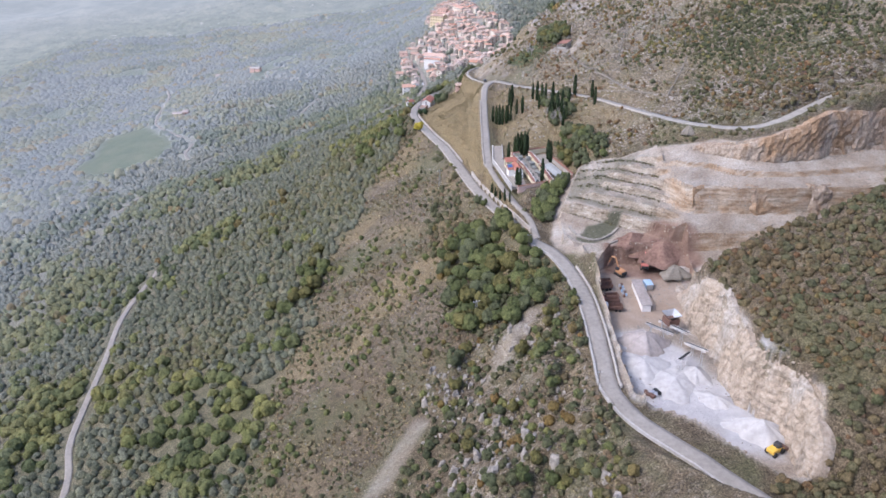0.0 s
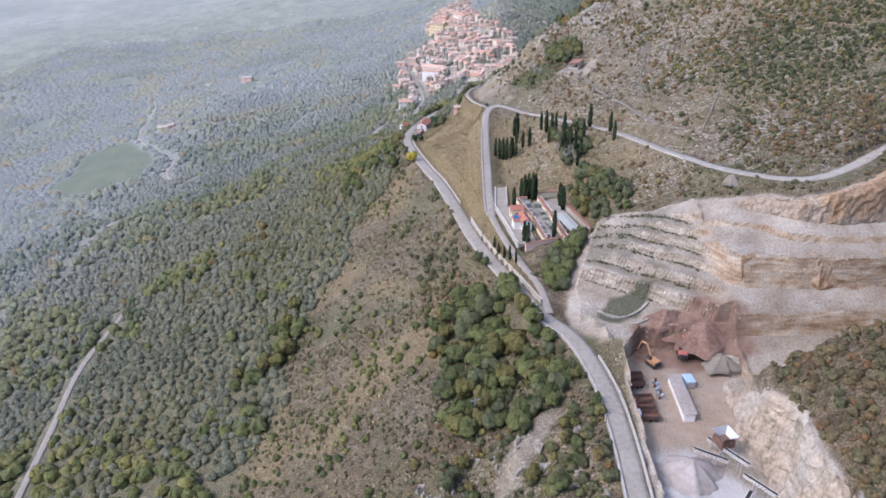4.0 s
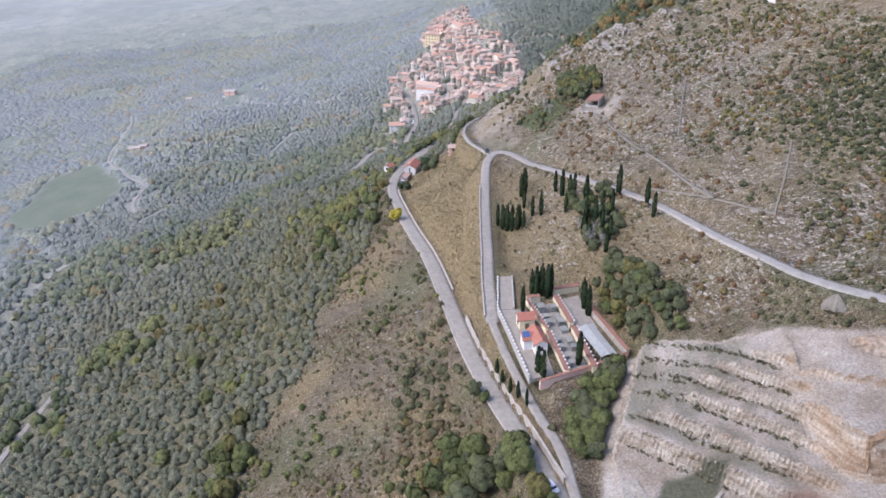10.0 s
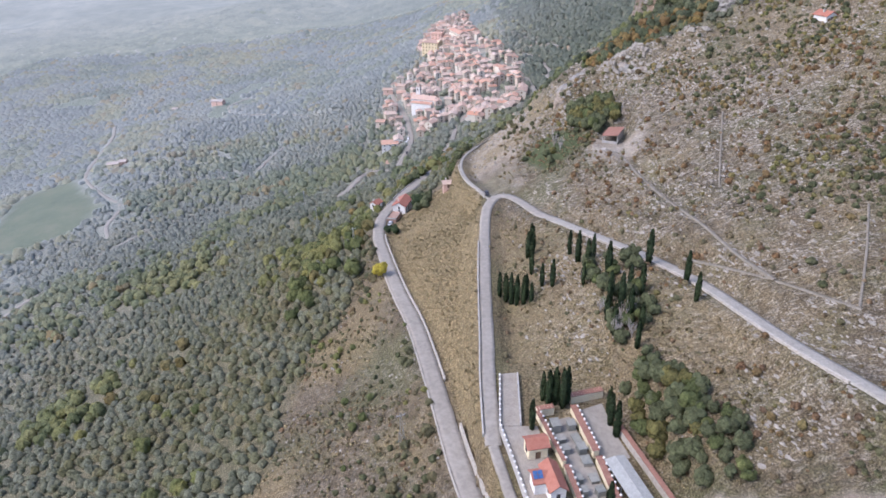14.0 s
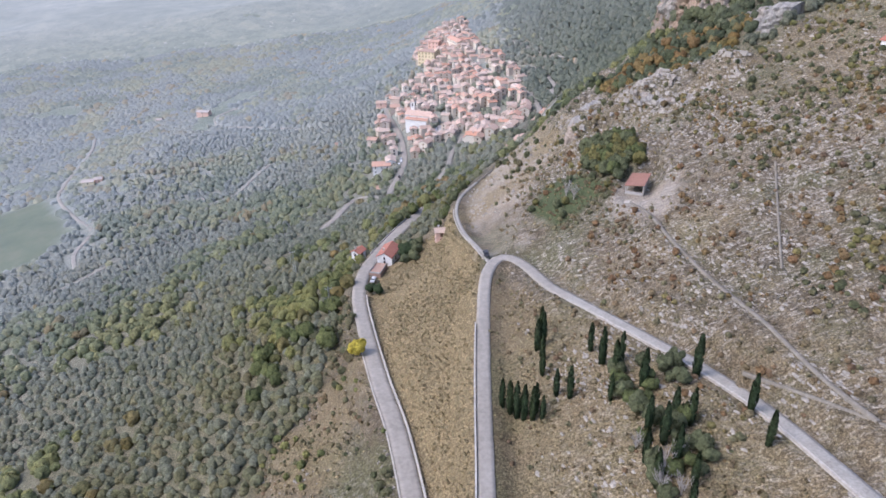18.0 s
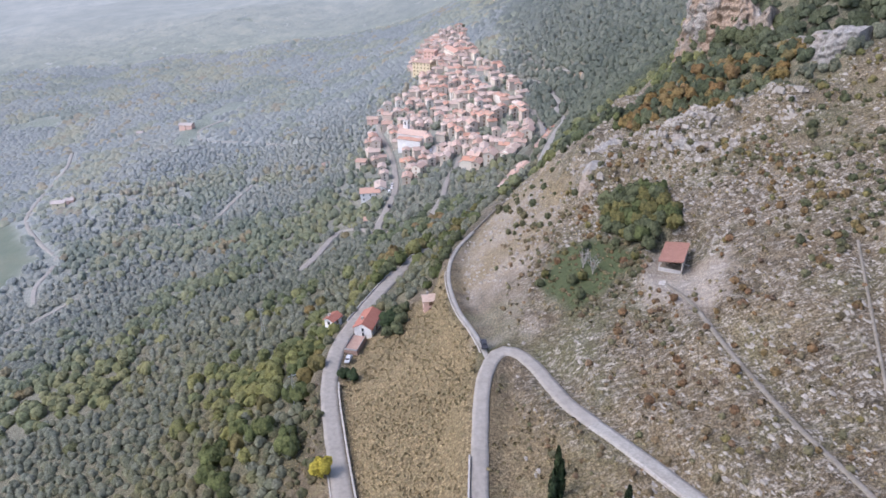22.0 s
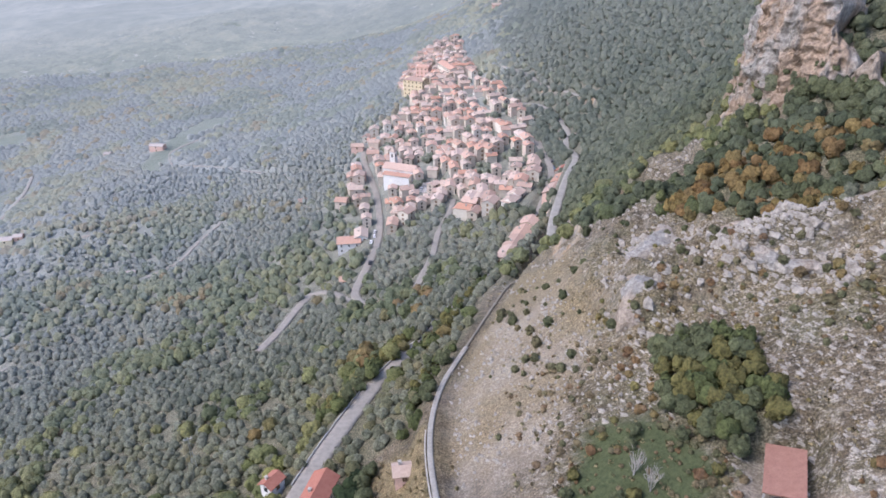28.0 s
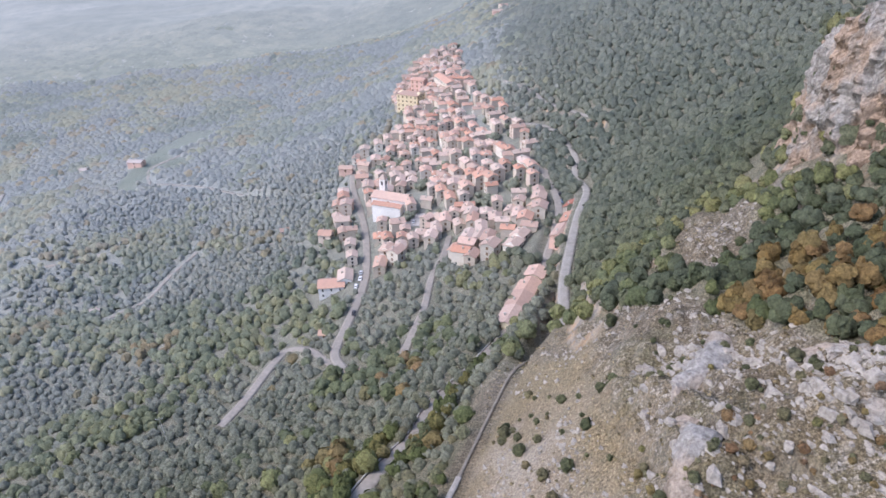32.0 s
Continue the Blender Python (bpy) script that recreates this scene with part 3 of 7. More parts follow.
def ground(x, y):
    """Height of the finished ground."""
    x, y = np.asarray(x, float), np.asarray(y, float)
    z = bare(x, y)
    near = step(x, -420, -300) * (1 - step(y, 1000, 1300))
    z = z + rough(x, y, 60, 3, 3) * (1.2 + 2.5 * step(-x, -60, 60)) * near + rough(x, y, 260, 3, 9) * 14 * (1 - near) * step(y, 900, 1600)
    crag = step(y, 485, 520) * (1 - step(y, 610, 640)) * step(x, 48, 62) * (1 - step(x, 150, 190))
    z = z + crag * (np.abs(rough(x + 0.4 * y, y, 17, 3, 21)) * 6 - 1.5 + 2.2 * np.abs(grain(x, y, 4, 33)))
    crag2 = step(y, 503, 514) * (1 - step(y + 0.7 * (x - 75), 528, 545)) * step(x, 55, 66) * (1 - step(x, 108, 125))
    z = z + crag2 * (5 + 3 * grain(x, y, 9, 5))
    w = step(-outside(x, y, MASSIF), 7.0, 13.0)
    z = z + w * np.maximum(np.minimum(263, 259 + 0.5 * (x - 112)) + 2 * grain(x, y, 9, 6) - z, 0)
    low = step(x, -12, 6) * (1 - step(x, 36, 44)) * (1 - step(y, 190, 215))
    z = z + low * (np.abs(rough(x, y, 14, 3, 41)) * 5 - 2)
    z = z + step(x, 40, 60) * (1 - step(y, 480, 500)) * rough(x, y, 7, 3, 51) * 0.55
    for poly, level, soft in ((CEMETERY, 182.3, 9.0), (HUTPAD, 207.6, 6.0), (SQUARE, 119, 4.0), (CARPARK, 144, 3.0)):
        w = 1 - step(outside(x, y, poly), 0.3, soft)
        z = z * (1 - w) + level * w
    most, total, share = np.zeros(x.shape), np.zeros(x.shape), np.full(x.shape, 1e-12)
    for name, line, width, _ in ROADS:
        lo, hi = line.min(0) - 14, line.max(0) + 14
        sel = (x > lo[0]) & (x < hi[0]) & (y > lo[1]) & (y < hi[1])
        if not sel.any():
            continue
        px, py = x[sel], y[sel]
        best, height = np.full(px.shape, 1e9), np.zeros(px.shape)
        for a, b in zip(line[:-1], line[1:]):
            d = b - a
            s = np.clip(((px - a[0]) * d[0] + (py - a[1]) * d[1]) / (d[0] ** 2 + d[1] ** 2 + 1e-9), 0, 1)
            r = np.hypot(px - a[0] - s * d[0], py - a[1] - s * d[1])
            closer = r < best
            best, height = np.where(closer, r, best), np.where(closer, a[2] + s * d[2], height)
        w = 1 - step(best, width / 2 + 1.0, width / 2 + (7.0 if name in ("road_main", "road_upper") else 6.0))
        most[sel] = np.maximum(most[sel], w)
        g = w / np.maximum(best - width / 2, 0.05) ** 3
        total[sel] += g * (height - 0.2)
        share[sel] += g
    z = np.where(most > 0, z * (1 - most) + total / share * most, z)
    wob = 1.3 * rough(x, y, 24, 2, 71) + 0.35 * grain(x, y, 5, 72)
    lip = 1.1 * rough(x, y, 6, 3, 77)
    d = outside(x, y, BANK)
    z = np.where(d < 30, np.minimum(z, 173.9 + 0.3 * grain(x, y, 4, 74) + np.clip(d - 1, 0, 30) * 1.5), z)
    d = outside(x, y, PIT)
    floor = np.maximum(170.2 + 0.25 * grain(x, y, 9, 2), 0)
    e = d + 0.8 * lip * step(d, 0.0, 2.0)
    z = np.where(d < 34, np.minimum(z, floor + np.clip(e, 0, 1.8) * 11 + np.clip(e - 1.8, 0, 40) * 0.8), z)
    d = outside(x, y, BOWL)
    v = y - 255.5 - (np.interp(x, *RIM) - 255.5) * np.clip((y - 236) / 18, 0, 1) + wob * 0.7
    shelf = np.interp(v, *BENCHES)
    west = np.interp(y + wob * 0.6 + 0.75 * (x - 65), *STAIRS)
    shelf = np.where(x < 92 + wob, west * (1 - step(x + wob, 84, 92)) + shelf * step(x + wob, 84, 92), shelf)
    shelf = np.where((x < 90) & (y < 234), 170.2 + np.clip(y - 221, 0, 12) * 0.75, shelf) + 0.12 * rough(x, y, 5, 2, 81)
    z = np.where((d < 0) & (x < 88) & (y > 240), np.maximum(z, np.minimum(shelf, z + 3)), z)
    z = np.where(d < 16, np.minimum(z, shelf + np.clip(d + lip * step(d, 0.0, 3.0), 0, 20) * np.where(y > 236, 4.5, 2.6)), z)
    return z


# ---- builders ----
def height(x, y):
    return float(ground(np.array([float(x)]), np.array([float(y)]))[0])


def mesh_data(name, verts, faces, mat, smooth=False):
    me = bpy.data.meshes.new(name)
    me.from_pydata([tuple(v) for v in verts], [], [tuple(f) for f in faces])
    me.materials.append(mat)
    if smooth:
        me.polygons.foreach_set("use_smooth", [True] * len(me.polygons))
    me.update()
    return me


def array_mesh(name, verts, quads, mat, smooth=False, normals=None, **masks):
    """A mesh from numpy arrays of vertices and four-cornered (or three-cornered) faces."""
    me = bpy.data.meshes.new(name)
    n, k = quads.shape
    me.vertices.add(len(verts)), me.loops.add(n * k), me.polygons.add(n)
    me.vertices.foreach_set("co", np.ascontiguousarray(verts, np.float32).ravel())
    me.loops.foreach_set("vertex_index", np.ascontiguousarray(quads, np.int32).ravel())
    me.polygons.foreach_set("loop_start", np.arange(0, n * k, k, dtype=np.int32))
    me.polygons.foreach_set("loop_total", np.full(n, k, np.int32))
    for key, values in masks.items():
        me.attributes.new(key, "FLOAT", "POINT").data.foreach_set("value", np.ascontiguousarray(values, np.float32))
    me.materials.append(mat)
    me.update(calc_edges=True)
    me.polygons.foreach_set("use_smooth", np.full(n, smooth))
    if normals is not None:
        me.normals_split_custom_set_from_vertices(np.ascontiguousarray(normals, np.float32))
    return me


def part(name, data, parent, label="", m=None):
    ob = new(name, data)
    ob.parent = parent
    if m is not None:
        ob.matrix_basis = m
    return tagged(ob, label)


def empty(name, m, label="", category="", group="", kind=""):
    ob = new(name)
    ob.matrix_basis = m
    return tagged(ob, label, category, group, kind)


def box(bm, x0, x1, y0, y1, z0, z1):
    v = [bm.verts.new(p) for p in ((x0, y0, z0), (x1, y0, z0), (x1, y1, z0), (x0, y1, z0), (x0, y0, z1), (x1, y0, z1), (x1, y1, z1), (x0, y1, z1))]
    for f in ((3, 2, 1, 0), (4, 5, 6, 7), (0, 1, 5, 4), (1, 2, 6, 5), (2, 3, 7, 6), (3, 0, 4, 7)):
        bm.faces.new([v[i] for i in f])


def prism(bm, poly, z0, z1):
    lo, hi = [bm.verts.new((x, y, z0)) for x, y in poly], [bm.verts.new((x, y, z1)) for x, y in poly]
    n = len(poly)
    bm.faces.new(hi), bm.faces.new(lo[::-1])
    for i in range(n):
        bm.faces.new((lo[i], lo[(i + 1) % n], hi[(i + 1) % n], hi[i]))


def tube(bm, a, b, r0, r1, sides=6):
    a, b = Vector(a), Vector(b)
    q = (b - a).to_track_quat("Z", "Y").to_matrix()
    ring = [q @ Vector((math.cos(2 * math.pi * i / sides), math.sin(2 * math.pi * i / sides), 0)) for i in range(sides)]
    lo, hi = [bm.verts.new(a + r0 * v) for v in ring], [bm.verts.new(b + r1 * v) for v in ring]
    for i in range(sides):
        bm.faces.new((lo[i], lo[(i + 1) % sides], hi[(i + 1) % sides], hi[i]))
    bm.faces.new(hi), bm.faces.new(lo[::-1])


def done(name, bm, mat, bevel=0.0):
    if bevel:
        bmesh.ops.bevel(bm, geom=bm.edges[:], offset=bevel, segments=1, affect="EDGES")
    me = bpy.data.meshes.new(name)
    bm.to_mesh(me)
    bm.free()
    me.materials.append(mat)
    return me


def boxes(name, mat, *dims, bevel=0.0):
    bm = bmesh.new()
    for d in dims:
        box(bm, *d)
    return done(name, bm, mat, bevel)


def tubes(name, mat, *runs, sides=6):
    bm = bmesh.new()
    for a, b, r0, r1 in runs:
        tube(bm, a, b, r0, r1, sides)
    return done(name, bm, mat)


def ring_of(values):
    return np.concatenate([np.arange(a, b, s) for a, b, s in values] + [[values[-1][1]]])


# ---- the ground, one sheet ----
GX = ring_of([(-3400, -1500, 95), (-1500, -520, 28), (-520, -260, 8), (-260, -80, 3), (-80, 40, 1.6), (40, 112, 0.8), (112, 160, 1.6), (160, 230, 3.5), (230, 400, 9), (400, 900, 30)])
GY = ring_of([(-600, 40, 40), (40, 100, 6), (100, 216, 1.5), (216, 284, 0.75), (284, 640, 2.0), (640, 1260, 4.5), (1260, 2000, 18), (2000, 4200, 45)])
X, Y = [a.ravel() for a in np.meshgrid(GX, GY)]
Z = ground(X, Y)
EDGE = ((40, 170, 285, 343, 400, 450, 480, 506, 518, 545, 575, 600, 615, 640), (-82, -76, -67, -52, -40, -31, -33, -24, 10, 22, 32, 42, 54, 70))
GROVE = [(67, 497), (75, 498), (83, 490), (83, 474), (76, 464), (70, 468), (64, 482)]
RIDGE = [(60, 506), (59, 532), (66, 548), (75, 545), (86, 533), (96, 523), (104, 515), (124, 508), (122, 498), (104, 498), (92, 504), (84, 500), (70, 500)]
CLEARING = [(84, 578), (98, 574), (108, 600), (102, 618), (90, 606)]
VILLAGE = [(-58, 846), (-30, 752), (-8, 742), (13, 766), (30, 716), (52, 722), (66, 712), (80, 770), (82, 890), (66, 960), (44, 1030), (38, 1205), (-4, 1225), (-34, 1092), (-15, 985), (-58, 950)]
FIELD = [(-402, 893), (-345, 830), (-320, 785), (-330, 732), (-368, 694), (-418, 742), (-442, 832)]
FAR_FIELD = [(-298, 1235), (-248, 1230), (-250, 1183), (-287, 1129), (-315, 1157)]
HEAP = [(58, 226), (60, 234), (70, 239), (84, 239), (91, 233), (95, 224), (88, 217), (72, 221)]
POND = [(50, 240), (56, 250), (71, 250), (67, 243), (54, 234)]


def painted_haze(x, y):
    """Haze painted into leaf and ground colour, growing away from the camera path."""
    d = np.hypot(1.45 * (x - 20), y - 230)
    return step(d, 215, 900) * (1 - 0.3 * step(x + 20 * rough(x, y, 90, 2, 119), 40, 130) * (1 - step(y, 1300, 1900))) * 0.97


def woodland(x, y):
    """1 where trees stand close."""
    w = 1 - step(x - np.interp(y, *EDGE) + 7 * rough(x, y, 30, 3, 91), -6, 6)
    crest = y - np.interp(x, (45, 58, 75, 86, 93, 105, 118, 200), (606, 600, 568, 549, 532, 519, 512, 506)) + 4 * rough(x, y, 25, 2, 92)
    w = np.maximum(w, step(crest, -3, 6) * step(outside(x, y, [(84, 578), (98, 574), (108, 600), (102, 618), (90, 606)]), -2, 3) * (1 - step(x, 116, 121) * step(y, 588, 596) * (1 - step(y, 612, 620)) * step(rough(x, y, 9, 2, 94), -0.6, 0.0)))
    w = np.maximum(w, 1 - step(outside(x, y, GROVE), -2, 2))
    low = 0.55 - 0.55 * step(outside(x, y, [(2, 214), (-2, 262), (8, 280), (26, 262), (34, 240), (38, 212), (20, 204)]), -2, 3)
    return np.maximum(w, low)


def cultivated(x, y):
    near = 1 - step(0.3 * (outside(x, y, FIELD) + 16 * rough(x, y, 60, 3, 95)), -3, 3)
    far = 1 - step(0.3 * outside(x, y, FAR_FIELD), -3, 3)
    clear = step(grain(x, y, 95, 97) + 0.4 * grain(x, y, 30, 98), 0.62, 0.85) * step(-x, 150, 200) * step(y, 560, 660)
    return np.maximum(np.maximum(0.9 * near, 0.5 * far), 0.6 * clear)


def road_gap(x, y):
    best = np.full(x.shape, 1e9)
    for name, line, width, _ in ROADS:
        lo, hi = line.min(0) - 12, line.max(0) + 12
        sel = (x > lo[0]) & (x < hi[0]) & (y > lo[1]) & (y < hi[1])
        if sel.any():
            p = line[::2] if len(line) > 8 else line
            r = np.min([np.hypot(x[sel] - a[0], y[sel] - a[1]) for a in np.vstack((p, line[-1:]))], 0) - width / 2
            best[sel] = np.minimum(best[sel], r)
    return best


def between_roads(x, y):
    """The grass bank between the two roads."""
    return outside(x, y, [(34, 248), (20, 300), (10, 345), (2, 384), (-13, 440), (-19, 470), (-17, 500), (2, 510), (15, 505), (16, 475), (24, 455), (22, 400), (19, 340), (22, 296)])


digs = np.minimum(outside(X, Y, PIT), outside(X, Y, BOWL))
straw = np.maximum(1 - step(between_roads(X, Y), -2, 2), (1 - step(outside(X, Y, [(26, 300), (26, 430), (45, 405), (70, 368), (84, 320), (60, 300)]), -4, 6)) * 0.55)
straw = np.maximum(straw, 0.82 * (1 - step(outside(X, Y, [(18, 490), (22, 520), (45, 592), (60, 575), (58, 520), (44, 484)]) + 3 * rough(X, Y, 12, 3, 88), -4, 6)))
straw = np.maximum(straw, 0.3 * (1 - step(outside(X, Y, RIDGE), 4, 10)) * step(rough(X, Y, 8, 3, 125), -0.4, 0.3))
straw = np.maximum(straw, 0.6 * (X < np.interp(Y, MAIN[:, 1], MAIN[:, 0]) - 2) * step(rough(X, Y, 26, 4, 123), -0.3, 0.5) * (1 - step(Y, 440, 480)) * step(Y, 130, 200))
straw = np.maximum(straw, 0.3 * step(X, 36, 50) * step(rough(X, Y, 30, 4, 127), -0.3, 0.6) * step(Y, 280, 300) * step(digs, 4, 9))
rock = 0.85 * step(X, 25, 45) * (1 - 0.2 * step(Y, 475, 500)) + 0.35 * (1 - step(X, 5, 25)) + 0.3 * (1 - step(outside(X, Y, RIDGE) + 3 * rough(X, Y, 9, 2, 96), -3, 5))
rock = rock * (0.25 + 0.75 * step(digs, 3, 26)) * (0.3 + 0.7 * step(Y, 200, 240)) + 0.5 * (1 - step(Y, 190, 220)) * step(X, -5, 10) * (1 - step(X, 38, 44))
gully = 1 - step(np.minimum(*[outside(X, Y, g) for g in GULLY]), -1, 2)
sx = np.gradient(Z.reshape(len(GY), len(GX)), GX, axis=1).ravel()
sy = np.gradient(Z.reshape(len(GY), len(GX)), GY, axis=0).ravel()
steep = np.hypot(sx, sy)
cliff = step(steep, 1.1, 1.7) * step(Y, 480, 500) * step(X, 52, 62) * step(outside(X, Y, CLEARING), 0, 8) * (0.25 + 0.75 * step(Y, 570, 585))
SCREE = (0.18 + 0.32 * step(rough(X, Y, 9, 4, 171), -0.7, 0.5)) * (1 - step(outside(X, Y, [(27, 452), (20, 478), (18, 500), (22, 522), (32, 548), (46, 566), (56, 545), (52, 505), (46, 486), (39, 466), (38, 450)]) + 4 * rough(X, Y, 11, 3, 172), -3, 4))
quarry = np.clip(np.maximum(np.maximum(np.maximum(1 - step(outside(X, Y, PIT) + 0.8 * rough(X, Y, 6, 3, 83), 1.3, 2.8), 1 - step(outside(X, Y, BOWL) + 1.2 * rough(X, Y, 6, 3, 83), 1.8, 4.2)), gully * 0.45), np.maximum(0.65 * (1 - step(outside(X, Y, [(65, 452), (70, 461), (74, 467), (87, 452), (84, 437), (75, 434)]) + 3 * rough(X, Y, 6, 3, 89), -2, 3)), SCREE)), 0, 1)
# one of the masks paints haze into the far ground colour
land = new("ground", array_mesh("ground", np.stack((X, Y, Z), 1), (np.arange(len(GY) - 1)[:, None, None] * len(GX) + np.arange(len(GX) - 1)[None, :, None] + np.array([0, 1, len(GX) + 1, len(GX)])).reshape(-1, 4), LAND, True,
                                straw=straw, rock=np.clip(rock, 0, 1), wood=np.maximum(woodland(X, Y) * (1 - cliff), 0), cliff=cliff, meadow=cultivated(X, Y), weed=np.maximum(0.6 * step(-steep, -1.2, -0.6) * step(Y + 0.75 * (X - 65), 251, 253) * (1 - step(X + 2 * grain(X, Y, 5, 99), 76, 88)) * (1 - step(outside(X, Y, BOWL), -1, 1)) * step(rough(X, Y, 7, 3, 100), -0.9, 0.2), 1 - step(outside(X, Y, POND) + grain(X, Y, 3, 87), -1, 1), 0.8 * (1 - step(outside(X, Y, [(65, 197), (65, 218), (75, 218), (77, 208), (72, 197)]) + 1.5 * rough(X, Y, 4, 2, 90), -1, 1))), quarry=quarry, ground_haze=painted_haze(X, Y) * (1 - 0.35 * step(X, 50, 90) * (1 - step(Y, 1300, 1900))), ochre=step(X + 3 * rough(X, Y, 9, 2, 84), 82, 90) * (0.4 + 0.6 * step(Y, 205, 225)), sand=step(Y + 3 * rough(X, Y, 8, 2, 82), 186, 194) * (1 - step(Y, 226, 232)) * (1 - step(outside(X, Y, PIT), 0, 2)), lawn=1 - step(outside(X, Y, LAWN) + 2.5 * rough(X, Y, 7, 3, 93), -2, 2),
                                redsoil=1 - step(outside(X, Y, HEAP) + 2 * rough(X, Y, 8, 3, 85), -1.5, 1.5), gravel=step(-steep, -1.6, -0.8) * (1 - step(outside(X, Y, [(54, 150), (55, 185), (64, 188), (76, 172), (84, 150), (88, 138), (84, 130), (76, 132), (68, 144)]) + 2 * rough(X, Y, 7, 3, 86), -1, 3))))
flat = ((digs < 3.5) | (cliff > 0.15) | ((outside(X, Y, RIDGE) < 3) & (X < 130))).reshape(len(GY), len(GX))[:-1, :-1].ravel()
land.data.polygons.foreach_set("use_smooth", ~flat)
tagged(land, "steep limestone mountainside with dry grass, scree and woodland", "ground", kind="structure")


def ribbon(name, line, width, mat, lift=0.12, label=""):
    """A road with a crowned top and skirts that reach into the ground."""
    t = np.gradient(line[:, :2], axis=0)
    t /= np.linalg.norm(t, axis=1)[:, None] + 1e-9
    side = np.stack((t[:, 1], -t[:, 0]), 1)
    rows = []
    for k, dz in ((-1.06, -0.7), (-1.0, 0.0), (-0.5, 0.05), (0.0, 0.08), (0.5, 0.05), (1.0, 0.0), (1.06, -0.7)):
        w = width / 2 * k * (1 + 0.03 * np.sin(np.arange(len(line)) * 1.7 + k))
        rows.append(np.column_stack((line[:, :2] + side * w[:, None], line[:, 2] + lift + dz)))
    n, m = len(line), len(rows)
    v = np.stack(rows, 1).reshape(-1, 3)
    q = (np.arange(n - 1)[:, None, None] * m + np.arange(m - 1)[None, :, None] + np.array([0, m, m + 1, 1])).reshape(-1, 4)[:, ::-1]
    return tagged(new(name, array_mesh(name, v, q, mat, True)), label, "road", kind="structure")


for name, line, width, sort in ROADS:
    ribbon(name, line, width, {"grey": ASPHALT, "dirt": DIRT, "brown": DARKDIRT}[sort], label="worn grey asphalt mountain road" if sort == "grey" else "pale gravel track across the slope")


def wall_along(name, line, off, high, thick, mat, label, i0=0, i1=None, category="wall", base=0.6):
    """A low wall beside a road."""
    t = np.gradient(line[:, :2], axis=0)
    t /= np.linalg.norm(t, axis=1)[:, None] + 1e-9
    side = np.stack((t[:, 1], -t[:, 0]), 1)
    p = line[i0:i1, :2] + side[i0:i1] * off
    z = line[i0:i1, 2]
    s = side[i0:i1]
    rows = [np.column_stack((p + s * a, z + b)) for a, b in ((-thick / 2, -base), (-thick / 2, high), (thick / 2, high), (thick / 2, -base))]
    n = len(p)
    jag = 0.06 * np.sin(np.arange(n) * 2.3)[:, None] * np.array([[0, 0, 1]])
    rows[1], rows[2] = rows[1] + jag, rows[2] + jag
    v = np.stack(rows, 1).reshape(-1, 3)
    q = (np.arange(n - 1)[:, None, None] * 4 + np.arange(3)[None, :, None] + np.array([0, 4, 5, 1])).reshape(-1, 4)[:, ::-1]
    q = np.vstack((q, [[0, 1, 2, 3]], [[4 * n - 1, 4 * n - 2, 4 * n - 3, 4 * n - 4]]))
    return tagged(new(name, array_mesh(name, v, q, mat)), label, category, kind="structure")


def span(line, y0, y1):
    i = np.where((line[:, 1] >= y0) & (line[:, 1] <= y1))[0]
    return i[0], i[-1] + 1


for k, (line, y0, y1, off, high, thick, mat, label) in enumerate((
        (MAIN, 110, 245, -3.0, 0.8, 0.5, CONCRETE, "low weathered concrete parapet beside the road"),
        (MAIN, 262, 430, -3.0, 0.35, 0.4, STONEWALL, "low stone kerb wall on the valley side of the road"),
        (MAIN, 150, 222, 3.1, 0.9, 0.5, STONEWALL, "rough stone wall between road and quarry"),
        (MAIN, 250, 330, 3.1, 2.2, 0.6, STONEWALL, "stone retaining wall under the cemetery lane"),
        (MAIN, 350, 470, 3.1, 1.0, 0.5, STONEWALL, "low stone retaining wall at the foot of the grass bank"),
        (UPPER, 313, 410, -2.3, 0.7, 0.4, CONCRETE, "pale concrete parapet on the outer road edge"),
        (MAIN, 505, 553, -3.0, 0.5, 0.3, CONCRETE, "low pale parapet beside the road"),
        (MAIN_VILLAGE, 555, 640, -2.6, 0.5, 0.3, CONCRETE, "low pale parapet beside the road"),
        (TRACK, 300, 400, 2.1, 0.5, 0.5, STONEWALL, "dry stone wall holding the track"),
        (SPUR, 445, 505, -1.2, 0.3, 0.3, STONEWALL, "dry stone wall beside the spur path"))):
    wall_along(f"wall_{k + 1}", line, off, high, thick, mat, label, *span(line, y0, y1))


for k, line in enumerate(([(49.5, 250), (52, 243), (57, 239.5), (63, 241), (67.5, 244.5)], [(47.5, 243), (51, 237.5), (58, 235), (66, 237.5)])):
    line = along(line, 1.5)
    line = np.column_stack((line, ground(line[:, 0], line[:, 1])))
    wall_along(f"wall_pond_{k + 1}", line, 0.0, 0.7, 0.8, LIMESTONE, "curved stone wall round the old quarry pond", base=1.2)


# ---- houses ----
def gable(w, d, h, rise, deep, axis="x"):
    """Walls of a house with two gables: w along the ridge, d across; it goes deep metres into the slope."""
    bm = bmesh.new()
    sides = []
    for x in (-w / 2, w / 2):
        sides.append([bm.verts.new(p) for p in ((x, -d / 2, -deep), (x, d / 2, -deep), (x, d / 2, h), (x, 0, h + rise), (x, -d / 2, h))])
    a, b = sides
    bm.faces.new(a[::-1]), bm.faces.new(b)
    for i in range(5):
        bm.faces.new((a[i], a[(i + 1) % 5], b[(i + 1) % 5], b[i]))
    return bm


